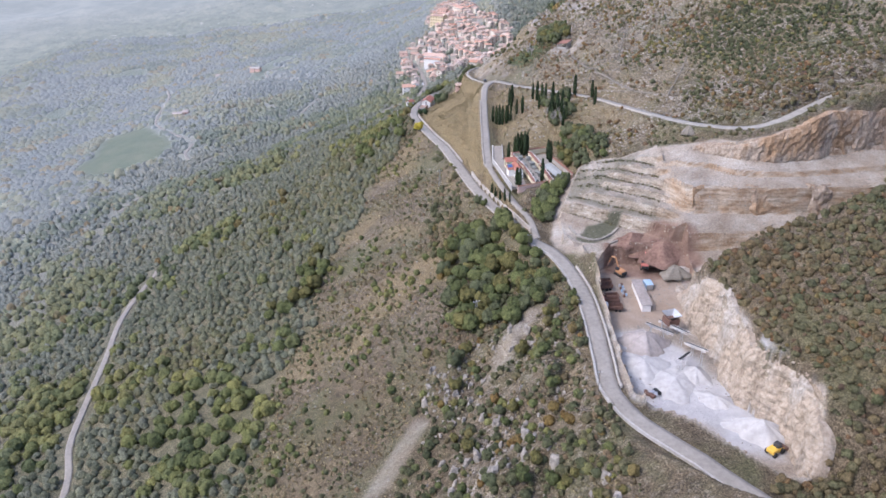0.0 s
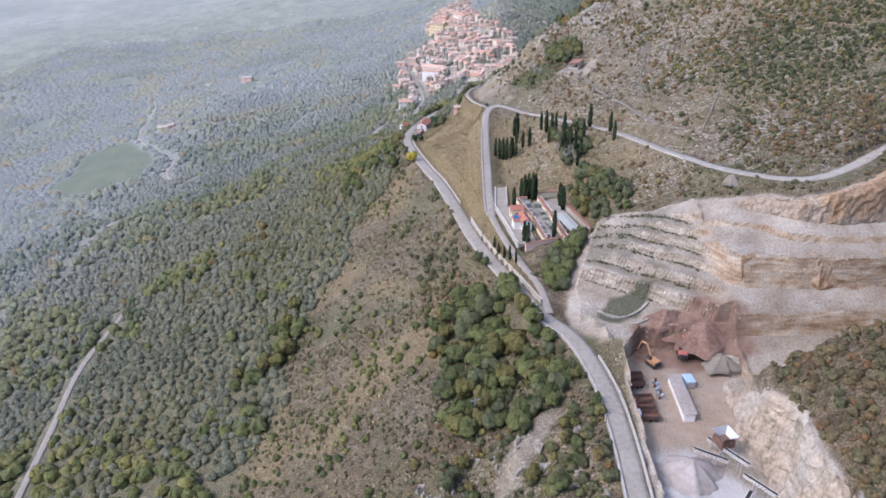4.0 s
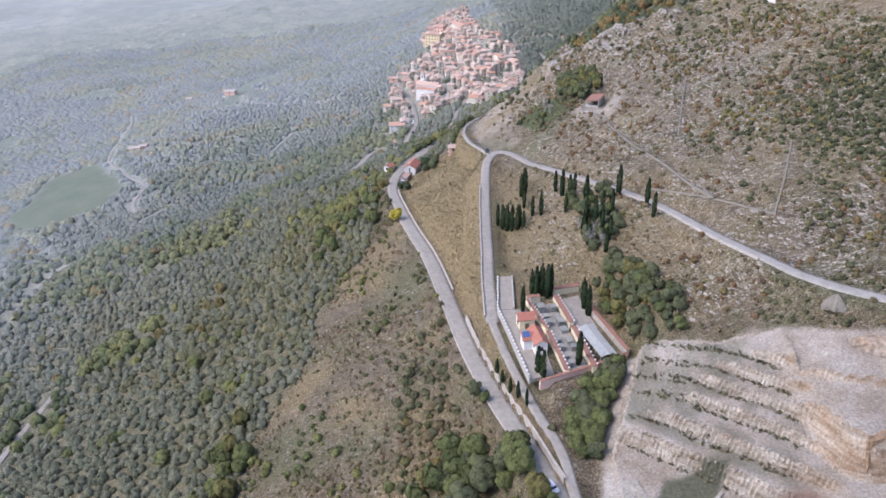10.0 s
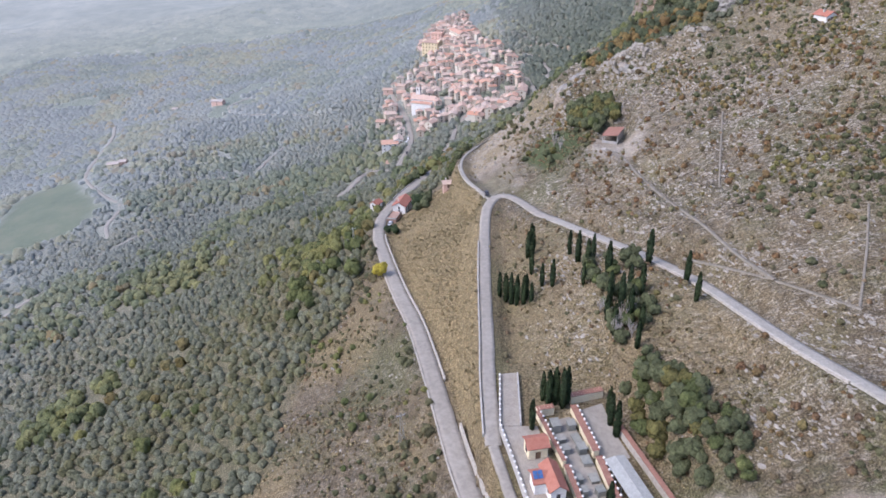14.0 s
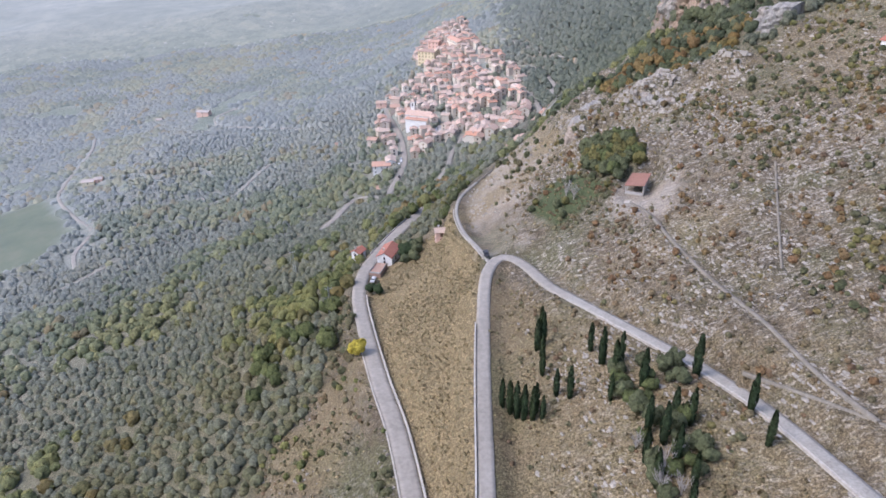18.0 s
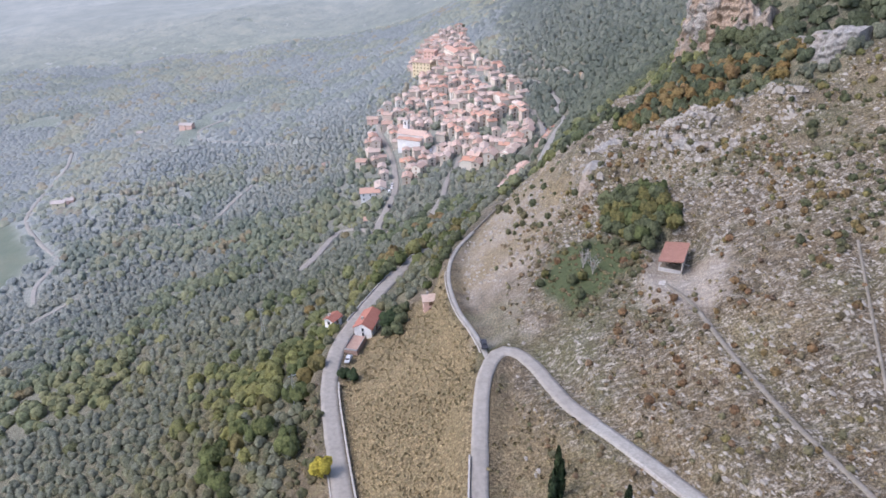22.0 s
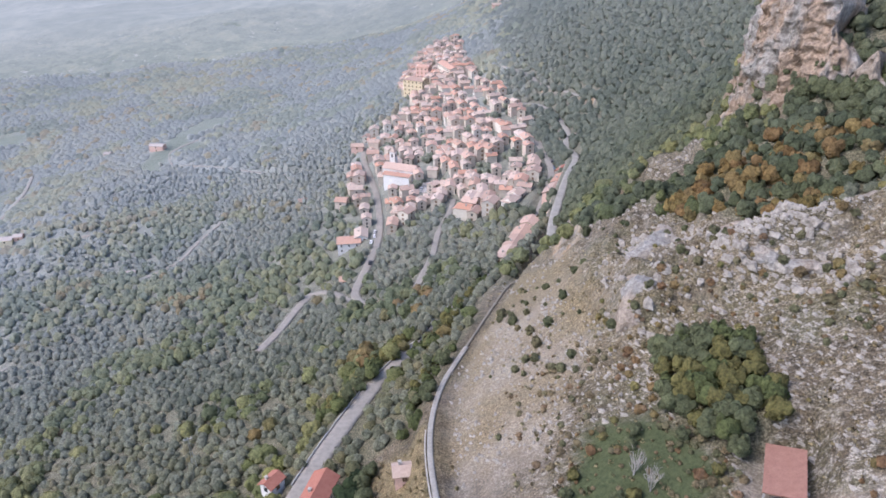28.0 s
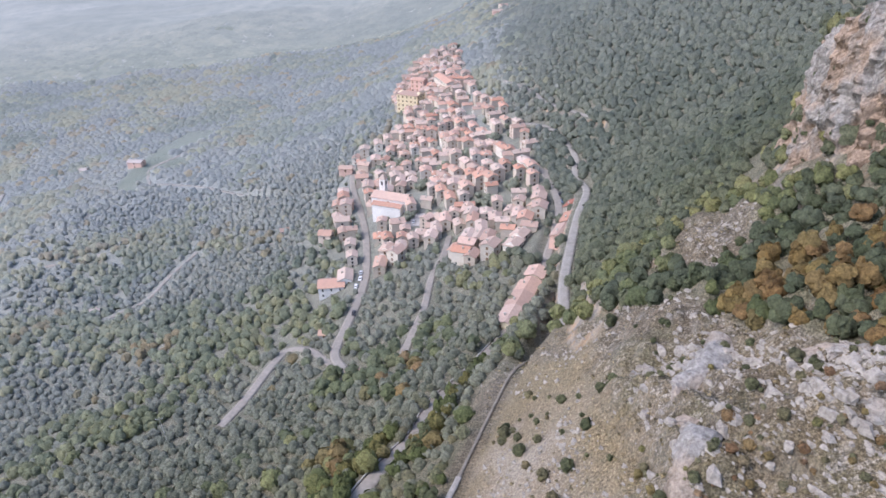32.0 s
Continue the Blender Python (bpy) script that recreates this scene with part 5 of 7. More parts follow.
heap("boulder_hut", 101.5, 276.5, height(101.5, 276.5) - 0.4, 3.0, 2.6, 3.0, DARKDIRT, "rounded tan boulder on the rim of the quarry", 20, 12)["category"] = "boulder"
truck(56.2, 203.6, 2, REDPAINT, "red tipper lorry parked on the quarry floor")
truck(56.6, 206.4, 4, RUST, "rusty old tipper lorry beside the road wall")
truck(56.4, 199.6, -3, WHITE, "dusty white tipper lorry with red bed")
truck(56.0, 213.6, 6, STEEL, "grey lorry parked near the quarry entrance")
truck(56.2, 216.6, 3, RUST, "rusty lorry wreck near the quarry entrance")


def excavator(x, y, z, turn, mat, label, bend):
    t = empty("excavator", pose(x, y, z, 0, 0, turn), label, "excavator", "excavators")
    for s in (-1, 1):
        bm = bmesh.new()
        box(bm, -1.9, 1.9, s * 1.2 - 0.3, s * 1.2 + 0.3, 0.05, 0.85)
        part("crawler_track", done("crawler_track", bm, RUBBER, 0.15), t)
    body = part("body", boxes("body", mat, (-1.9, 1.3, -1.3, 1.3, 1.0, 2.2), bevel=0.15), t)
    part("cab", boxes("cab", OPENING, (0.1, 1.5, 0.3, 1.25, 1.4, 3.0), bevel=0.1), body, "dark glazed cab")
    part("counterweight", boxes("counterweight", RUBBER, (-2.4, -1.9, -1.2, 1.2, 1.0, 2.0), bevel=0.1), body)
    part("boom", tubes("boom", mat, ((1.2, -0.4, 1.8), (3.4, -0.4, 4.8 + bend), 0.32, 0.3), ((3.4, -0.4, 4.8 + bend), (5.6, -0.4, 4.4 + bend), 0.3, 0.24), sides=4), t)
    part("arm", tubes("arm", mat, ((5.5, -0.4, 4.5 + bend), (6.6, -0.4, 1.4 + bend), 0.22, 0.18), sides=4), t)
    part("bucket", boxes("bucket", RUST, (6.1, 7.0, -0.9, 0.1, 0.6 + bend, 1.4 + bend), bevel=0.15), t)


excavator(64.5, 223.5, 170.6, 120, ORANGE, "orange excavator with a raised boom on the quarry floor", 0.8)
excavator(74.2, 226.2, 171.6, 80, REDPAINT, "red excavator working at the earth heap", 0.0)


def conveyor(a, b, label):
    a, b = Vector(a), Vector(b)
    n = (b - a).length
    t = empty("conveyor", Matrix.Translation(a) @ (b - a).to_track_quat("X", "Z").to_matrix().to_4x4(), label, "conveyor", "stone conveyors")
    part("belt", boxes("belt", RUBBER, (0, n, -0.4, 0.4, 0.28, 0.36)), t)
    bm = bmesh.new()
    for s in (-0.5, 0.5):
        tube(bm, (0, s, 0.3), (n, s, 0.3), 0.08, 0.08, 4), tube(bm, (0, s, -0.3), (n, s, -0.3), 0.08, 0.08, 4)
        for i in range(int(n / 1.2)):
            tube(bm, (i * 1.2, s, -0.3), (i * 1.2 + 1.2, s, 0.3), 0.04, 0.04, 4)
    part("truss", done("truss", bm, WHITE), t, "pale painted steel truss")
    for k in (0.35, 0.8):
        p = a.lerp(b, k)
        down = max(0.5, p.z - FLOOR)
        inv = t.matrix_basis.inverted()
        part("leg", tubes("leg", STEEL, (inv @ (p + Vector((0, 0.5, 0))), inv @ Vector((p.x, p.y + 0.9, p.z - down)), 0.09, 0.09), (inv @ (p - Vector((0, 0.5, 0))), inv @ Vector((p.x, p.y - 0.9, p.z - down)), 0.09, 0.09)), t)


conveyor((70, 190, 172), (74.5, 176, 176.5), "pale inclined conveyor of the stone crusher")
conveyor((74.5, 177, 172.2), (76.8, 166, 177), "inclined conveyor dropping stone on a white heap")
conveyor((71.5, 181, 173), (62.5, 181, 177.2), "inclined conveyor above the grey heap")
conveyor((74, 172, 172), (68, 164, 175.4), "short conveyor above the white heaps")
t = empty("stone_crusher", pose(72.3, 186.5, FLOOR, 0, 0, 15), "rusty stone crusher with a feed hopper", "crusher")
for x in (-1.8, 1.8):
    for y in (-1.8, 1.8):
        part("leg", boxes("leg", STEEL, (x - 0.15, x + 0.15, y - 0.15, y + 0.15, 0, 3.2)), t)
part("body", boxes("body", RUST, (-2, 2, -2, 2, 3.2, 5.4), bevel=0.1), t)
bm = bmesh.new()
lo, hi = [bm.verts.new((x, y, 5.4)) for x, y in ((-1, -1), (1, -1), (1, 1), (-1, 1))], [bm.verts.new((x, y, 7)) for x, y in ((-2.4, -2.4), (2.4, -2.4), (2.4, 2.4), (-2.4, 2.4))]
for i in range(4):
    bm.faces.new((lo[i], lo[(i + 1) % 4], hi[(i + 1) % 4], hi[i]))
part("hopper", done("hopper", bm, STEEL), t, "grey steel feed hopper")
part("ladder", boxes("ladder", STEEL, *[(2.05, 2.15, -0.3, 0.3, 0.3 + 0.4 * i, 0.36 + 0.4 * i) for i in range(13)], (2.05, 2.15, -0.36, -0.3, 0, 5.4), (2.05, 2.15, 0.3, 0.36, 0, 5.4)), t)
t = empty("wheel_loader", pose(83.5, 131.5, FLOOR, 0, 0, 30), "yellow wheel loader parked below the quarry face", "loader")
part("body", boxes("body", AMBER, (-2.6, 0.4, -1.1, 1.1, 0.9, 2.1), bevel=0.15), t)
part("cab", boxes("cab", OPENING, (-0.6, 0.9, -0.8, 0.8, 1.9, 3.2), bevel=0.1), t, "dark glazed cab")
part("lift_arm", tubes("lift_arm", AMBER, ((0.4, -0.6, 1.5), (2.6, -0.6, 0.7), 0.2, 0.16), ((0.4, 0.6, 1.5), (2.6, 0.6, 0.7), 0.2, 0.16), sides=4), t)
part("bucket", boxes("bucket", RUST, (2.5, 3.4, -1.4, 1.4, 0.2, 1.1), bevel=0.2), t)
w = tubes("wheel", RUBBER, ((0, -0.3, 0), (0, 0.3, 0), 0.75, 0.75), sides=12)
for a in (-1.8, 1.2):
    for b in (-1.15, 1.15):
        part("wheel", w, t, m=pose(a, b, 0.75))
t = empty("scrap_bin", pose(58, 153.5, FLOOR, 0, 0, 40), "dark scrap machine parts on the quarry floor", "scrap")
for k in range(7):
    part("scrap_piece", boxes("scrap_piece", (RUST, STEEL, RUBBER)[k % 3], (-0.8, 0.8, -0.5, 0.5, 0, 0.9), bevel=0.1), t, m=pose(1.3 * (k % 3), 1.2 * (k // 3), 0.0, 0, 6, 37 * k))
t = empty("scrap_bin", pose(62.5, 213, FLOOR, 0, 0, 0), "row of rusty drums and machine parts beside the shed", "scrap")
for k in range(10):
    part("drum", tubes("drum", (RUST, BLUE, STEEL)[k % 3], ((0, 0, 0), (0, 0, 0.95), 0.4, 0.4), sides=10), t, m=pose(0.95 * (k % 2), -5 + 0.9 * k, 0))

# ---- masts and wires ----
def mast(x, y, high, label):
    t = empty("power_mast", pose(x, y, height(x, y) - 0.3, 0, 0, 25), label, "mast", "power masts")
    for a in (-1, 1):
        for b in (-1, 1):
            part("leg", tubes("leg", STEEL, ((0.75 * a, 0.75 * b, 0), (0.12 * a, 0.12 * b, high), 0.07, 0.05), sides=4), t)
    bm = bmesh.new()
    n = int(high / 1.3)
    for i in range(n):
        r0, r1 = 0.75 - 0.63 * i / n, 0.75 - 0.63 * (i + 1) / n
        z0, z1 = high * i / n, high * (i + 1) / n
        for s in (-1, 1):
            tube(bm, (-r0, s * r0, z0), (r1, s * r1, z1), 0.035, 0.035, 3), tube(bm, (s * r0, r0, z0), (s * r1, -r1, z1), 0.035, 0.035, 3)
    part("lattice", done("lattice", bm, STEEL), t)
    part("cross_arm", boxes("cross_arm", STEEL, (-1.3, 1.3, -0.08, 0.08, high - 0.9, high - 0.75)), t)
    for a in (-1.2, 0, 1.2):
        part("insulator", tubes("insulator", WHITE, ((a, 0, high - 0.75), (a, 0, high - 0.3), 0.09, 0.07), sides=6), t)
    return Vector((x, y, height(x, y) - 0.3 + high - 0.3))


TOPS = [mast(x, y, h, label) for x, y, h, label in ((10, 214, 9, "grey lattice power mast among trees below the road"), (-4, 335, 11, "grey lattice power mast on the stony slope"), (-34, 467, 14, "grey lattice power mast on the wooded slope"), (-67, 546, 15, "grey lattice power mast above the olive trees"), (-95, 640, 14, "grey lattice power mast in the olive grove"))]
for a, b in zip(TOPS[:-1], TOPS[1:]):
    for off in (-1.1, 1.1):
        bm = bmesh.new()
        pts = [a.lerp(b, i / 16) + Vector((off, 0, -9 * (i / 16) * (1 - i / 16))) for i in range(17)]
        rings = [[bm.verts.new(p + Vector((0.022 * math.cos(2.1 * i), 0, 0.022 * math.sin(2.1 * i)))) for i in range(3)] for p in pts]
        for p, q in zip(rings[:-1], rings[1:]):
            for i in range(3):
                bm.faces.new((p[i], p[(i + 1) % 3], q[(i + 1) % 3], q[i]))
        tagged(new("power_cable", done("power_cable", bm, CABLE)), "thin grey power cable slung between masts", "cable", "power cables")
for x, y in ((42.4, 189), (41.6, 152), (31.5, 238), (116, 287)):
    z = height(x, y)
    t = empty("wooden_pole", pose(x, y, z - 0.3), "weathered wooden utility pole beside the road", "pole", "utility poles")
    part("shaft", tubes("shaft", BARK, ((0, 0, 0), (0, 0, 8), 0.14, 0.1), sides=7), t)
    part("cross_arm", boxes("cross_arm", STEEL, (-0.7, 0.7, -0.05, 0.05, 7.3, 7.45)), t)


# ---- the hill village ----
VR = random.Random(11)
PROTO = []
for k, (w, d, h, rise, storeys, hip) in enumerate(((8, 6, 6.0, 1.3, 2, 0), (9.5, 6.5, 7.6, 1.4, 3, 0), (7, 5.8, 7.4, 1.2, 3, 0), (10, 7, 6.0, 1.5, 2, 2.2), (6.2, 5.8, 8.4, 1.1, 3, 0), (8.6, 7.4, 8.8, 1.5, 3, 0), (7.4, 7, 5.4, 1.4, 2, 2.0), (11.5, 6, 7.0, 1.3, 2, 0))):
    p = house("village_house", pose(0, 0, -500), w, d, h, rise, PLASTER, TILE, "old plastered village house with a faded terracotta roof", storeys, 5.0, hip, "village houses", windows=1, seed=k + 3)
    PROTO.append((p, max(w, d)))

CHURCH, PALACE = (-13, 833), (-9, 1026)
TAKEN = [(CHURCH[0], CHURCH[1], 15), (PALACE[0], PALACE[1], 15), (7, 811, 14), (20, 868, 9), (45, 800, 12), (62, 812, 11), (36, 880, 9), (-12, 905, 10), (-30, 900, 9), (5, 850, 7), (55, 890, 10), (12, 985, 7)]
spots = []
tries = 0
while len(spots) < 330 and tries < 20000:
    tries += 1
    y = VR.uniform(716, 1225)
    x = VR.uniform(-60, 90)
    a = np.array([x]), np.array([y])
    if outside(*a, VILLAGE)[0] > -3 or road_gap(*a)[0] < 4.2:
        continue
    if any((x - p) ** 2 + (y - q) ** 2 < r * r for p, q, r in TAKEN) or any((x - p) ** 2 + (y - q) ** 2 < 46 for p, q in spots):
        continue
    spots.append((x, y))
used = set()
for x, y in spots:
    k = VR.randrange(len(PROTO))
    p, _ = PROTO[k]
    gx, gy = height(x + 4, y) - height(x - 4, y), height(x, y + 4) - height(x, y - 4)
    turn = math.degrees(math.atan2(gy, gx)) + 90 + VR.choice((0, 0, 0, 90)) + VR.uniform(-9, 9)
    m = sited(x, y, turn, 0.6, 3.5)
    if k not in used:
        used.add(k)
        p.matrix_basis = m
    else:
        copy_thing(p, m)

t = house("parish_church", pose(CHURCH[0], CHURCH[1], height(*CHURCH) - 0.5, 0, 0, -22), 24, 11, 10, 2.6, WHITE, TILE, "large white parish church with a red tiled roof", 2, 5.0, chimney=False, windows=1, seed=4)
part("aisle", done("aisle", gable(20, 6, 7.5, 1.2, 5.0), WHITE), t, m=pose(1, -8, 0))
part("aisle_roof", done("aisle_roof", slope_roof(20, 6, 7.5, 1.2), TILE), t, m=pose(1, -8, 0))
part("bell_tower", boxes("bell_tower", WHITE, (-10.5, -6.5, 3.5, 7.5, -5, 19)), t)
bm = bmesh.new()
lo = [bm.verts.new(p) for p in ((-10.9, 3.1, 19), (-6.1, 3.1, 19), (-6.1, 7.9, 19), (-10.9, 7.9, 19))]
tip = bm.verts.new((-8.5, 5.5, 22.5))
bm.faces.new(lo[::-1])
for i in range(4):
    bm.faces.new((lo[i], lo[(i + 1) % 4], tip))
part("spire", done("spire", bm, TILE), t)
for a, b, q in ((-8.5, 3.46, 0), (-8.5, 7.54, 0), (-10.54, 5.5, 90), (-6.46, 5.5, 90)):
    part("belfry_opening", boxes("belfry_opening", OPENING, (-0.6, 0.6, -0.06, 0.06, 15, 17.6)), t, m=pose(a, b, 0, 0, 0, q))
house("yellow_palace", sited(*PALACE, -28, 0.4, 6), 21, 14, 15, 2.0, YELLOW, TILE, "big yellow four-storey building with a tiled roof", 4, 6.0, 5.0, seed=6)
house("cream_block", sited(22, 1040, -70, 0.4, 6), 34, 10, 12, 1.8, PLASTER, TILE, "long cream terrace of flats with tiled roof", 3, 6.0, 0, seed=7)
house("salmon_block", sited(-3, 1068, -20, 0.4, 5), 13, 11, 15, 1.6, PINK, TILE, "tall salmon building at the village edge", 4, 6.0, 3.0, seed=8)
for (x, y), n in zip(((50.2, 651), (55.0, 663), (59.6, 674.5), (64.4, 686)), (13, 11.5, 11, 9)):
    house("roadside_terrace_house", pose(x - 2.4, y + 1, 145.5, 0, 0, 67), n, 8.0 + 0.3 * (n % 2), 4.4 + 0.08 * n, 1.5, CREAM, TILE, "long roadside building with a broad terracotta roof", 2, 6.0, 0, "roadside buildings", seed=n)
house("villa", pose(-41, 749, 103.8, 0, 0, 6), 14, 10, 6.4, 2.0, WHITE, TILE, "white villa with pink tiled roof among olive trees", 2, 4.0, 0, panes=True, seed=9)
house("villa", pose(-34, 754, 104.5, 0, 0, 96), 12, 8, 7.6, 1.8, WHITE, TILE, "taller white wing of the villa with pink roof", 2, 4.0, 0, seed=10)
for x, y, turn, w, d, h, mat, label in ((-45, 825, 5, 9, 8, 9, PLASTER, "tall pale house at the village edge"), (-46, 854, 10, 9, 8, 7, PINK, "pink house at the village edge"), (-54, 812, -10, 8, 8, 8, PLASTER, "tall stone house below the village"), (-38, 704, 0, 5, 4, 2.8, CONCRETE, "small grey concrete shed in an olive grove"), (-92, 857, 20, 6, 5, 3.5, PLASTER, "small farm shed among olives"), (90, 762, 60, 10, 6, 4, PLASTER, "low house with a bright roof above the road"), (78, 722, 65, 14, 7, 7, PINK, "pink house row beside the village road"), (84, 735, 68, 12, 7, 8, PLASTER, "tall cream house beside the village road"), (-40, 895, 8, 9, 8, 8, PLASTER, "cream house at the head of the street"), (-56, 925, 0, 10, 8, 7, PINK, "house with yellow walls beside the lane"), (-17, 655, 20, 6, 4, 3, PINK, "small pink shed at the road bend"), (87, 1324, 0, 12, 9, 8, PINK, "pink house on the far ridge"), (96, 1345, 20, 10, 8, 7, PLASTER, "pale house on the far ridge"), (-361, 896, 12, 12, 9, 6.5, CREAM, "lone cream farmhouse on the valley floor"), (-351, 899, 12, 7, 6, 3.6, PINK, "farm outbuilding beside the farmhouse"), (-305, 1103, -8, 16, 9, 6, PINK, "pink farmhouse in the hazy valley"), (-215, 812, 15, 6, 5, 3, PLASTER, "small field hut among the olives"), (-322, 548, 25, 5, 4, 3, WHITE, "small white hut on the terraces"), (-372, 1120, 0, 8, 6, 4, PLASTER, "small distant farm shed"), (160, 470, 105, 7, 5, 2.6, WHITE, "white mountain hut with red roof")):
    house("farmhouse" if "farm" in label else "edge_house", sited(x, y, turn, 0.3, 3), w, d, h, 1.5, mat, RED_TILE if "red" in label or "bright" in label else HAZED_TILE if x < -150 else TILE, label, 2 if h > 5 else 1, 4.0, 0, seed=int(abs(x)) + 1, windows=1)
bm = bmesh.new()
prism(bm, [(-4, 801), (17, 801), (15, 821), (-2, 817)], 116, 119.25)
tagged(new("pavement_square", done("pavement_square", bm, CONCRETE)), "pale paved village square", "square", kind="structure")
bm = bmesh.new()
prism(bm, [(83, 801), (94, 805), (96, 840), (85, 848)], 142, 144.15)
tagged(new("pavement_car_park", done("pavement_car_park", bm, ASPHALT)), "grey asphalt car park beside the village road", "car park", kind="structure")


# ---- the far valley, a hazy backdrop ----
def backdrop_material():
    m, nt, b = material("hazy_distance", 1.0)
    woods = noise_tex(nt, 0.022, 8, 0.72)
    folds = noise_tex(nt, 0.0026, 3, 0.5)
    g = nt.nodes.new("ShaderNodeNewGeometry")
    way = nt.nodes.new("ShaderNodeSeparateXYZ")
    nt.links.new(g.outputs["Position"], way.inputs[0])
    # haze is painted: paler tones with distance, given off as emission
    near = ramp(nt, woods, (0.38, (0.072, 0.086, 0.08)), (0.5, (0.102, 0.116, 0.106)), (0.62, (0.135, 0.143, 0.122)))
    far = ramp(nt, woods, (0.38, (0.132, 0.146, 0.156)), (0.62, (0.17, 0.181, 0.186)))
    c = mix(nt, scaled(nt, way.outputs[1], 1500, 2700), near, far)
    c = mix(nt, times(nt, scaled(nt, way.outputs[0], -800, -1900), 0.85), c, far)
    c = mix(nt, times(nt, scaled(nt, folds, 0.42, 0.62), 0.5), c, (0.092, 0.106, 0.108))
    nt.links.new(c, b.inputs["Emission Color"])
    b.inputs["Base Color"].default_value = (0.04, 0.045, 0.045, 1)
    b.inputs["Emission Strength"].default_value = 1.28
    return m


def sheet(name, x0, x1, y0, y1, gap, lift, label):
    gx, gy = np.arange(x0, x1 + 1, gap), np.arange(y0, y1 + 1, gap)
    x, y = [a.ravel() for a in np.meshgrid(gx, gy)]
    rise = lift * step(np.minimum(np.minimum(x - x0, x1 - x), y - y0), 0, 60) - 6
    z = ground(x, y) + rise + 3 * rough(x, y, 90, 2, 401)
    q = (np.arange(len(gy) - 1)[:, None, None] * len(gx) + np.arange(len(gx) - 1)[None, :, None] + np.array([0, 1, len(gx) + 1, len(gx)])).reshape(-1, 4)
    return tagged(new(name, array_mesh(name, np.stack((x, y, z), 1), q, HAZE, True)), label, "backdrop", kind="structure")


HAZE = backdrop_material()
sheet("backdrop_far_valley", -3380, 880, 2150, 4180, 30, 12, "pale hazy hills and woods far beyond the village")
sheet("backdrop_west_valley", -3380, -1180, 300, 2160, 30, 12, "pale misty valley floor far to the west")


# ---- plants ----
RNG = np.random.default_rng(5)


def crown(clumps, leaf, wide=1.0, tall=1.0, lobes=5, lift=0.55, seed=0, core=True):
    """Clumps of leaves on a few lobes: an uneven crown with gaps, about one metre across, standing on z = 0."""
    r = np.random.default_rng(seed)
    mid = np.stack((r.normal(0, 0.2, lobes) * wide, r.normal(0, 0.2, lobes) * wide, lift * tall + r.normal(0, 0.13, lobes) * tall), 1)
    size = r.uniform(0.2, 0.36, lobes)
    k = r.integers(0, lobes, clumps)
    d = r.normal(size=(clumps, 3))
    d[:, 2] = np.abs(d[:, 2]) * 1.0 - 0.35
    d /= np.linalg.norm(d, axis=1)[:, None]
    c = mid[k] + d * (size[k] * r.uniform(0.75, 1.1, clumps))[:, None] * np.array([wide, wide, tall])
    n = d + r.normal(0, 0.3, (clumps, 3))
    n /= np.linalg.norm(n, axis=1)[:, None]
    u = np.cross(n, r.normal(size=(clumps, 3)))
    u /= np.linalg.norm(u, axis=1)[:, None]
    w = np.cross(n, u)
    s = leaf * r.uniform(0.6, 1.3, (clumps, 1))
    bend = n * s * 0.35
    quad = np.stack((c - u * s - w * s * 0.7, c + u * s * 0.9 - w * s + bend, c + u * s * 1.1 + w * s * 0.8, c - u * s * 0.8 + w * s + bend), 1).reshape(-1, 3)
    faces = np.arange(4 * clumps).reshape(-1, 4)
    if core:
        ring = np.array([[math.cos(a), math.sin(a)] for a in np.arange(6) * math.pi / 3])
        lo = np.column_stack((ring * 0.22 * wide, np.full(6, (lift - 0.3) * tall)))
        mi = np.column_stack((ring * 0.36 * wide * r.uniform(0.8, 1.1, (6, 1)), np.full(6, lift * tall)))
        hi = np.column_stack((ring * 0.18 * wide, np.full(6, (lift + 0.26) * tall)))
        b = len(quad)
        quad = np.vstack((quad, lo, mi, hi))
        q = [[b + o + i, b + o + (i + 1) % 6, b + o + 6 + (i + 1) % 6, b + o + 6 + i] for o in (0, 6) for i in range(6)]
        q += [[b + 12, b + 13, b + 14, b + 15], [b + 12, b + 15, b + 16, b + 17]]
        faces = np.vstack((faces, q))
    return quad, faces


def rounded(v, mid=0.35, calm=0.12):
    """Leaf normals that turn away from the middle of the crown."""
    lo, hi = v.min(0), v.max(0)
    n = (v - np.array([0, 0, lo[2] + mid * (hi[2] - lo[2])])) / (hi - lo)
    n[:, 2] += calm
    n += np.random.default_rng(len(v)).normal(0, 0.17, n.shape)
    return n / (np.linalg.norm(n, axis=1)[:, None] + 1e-9)


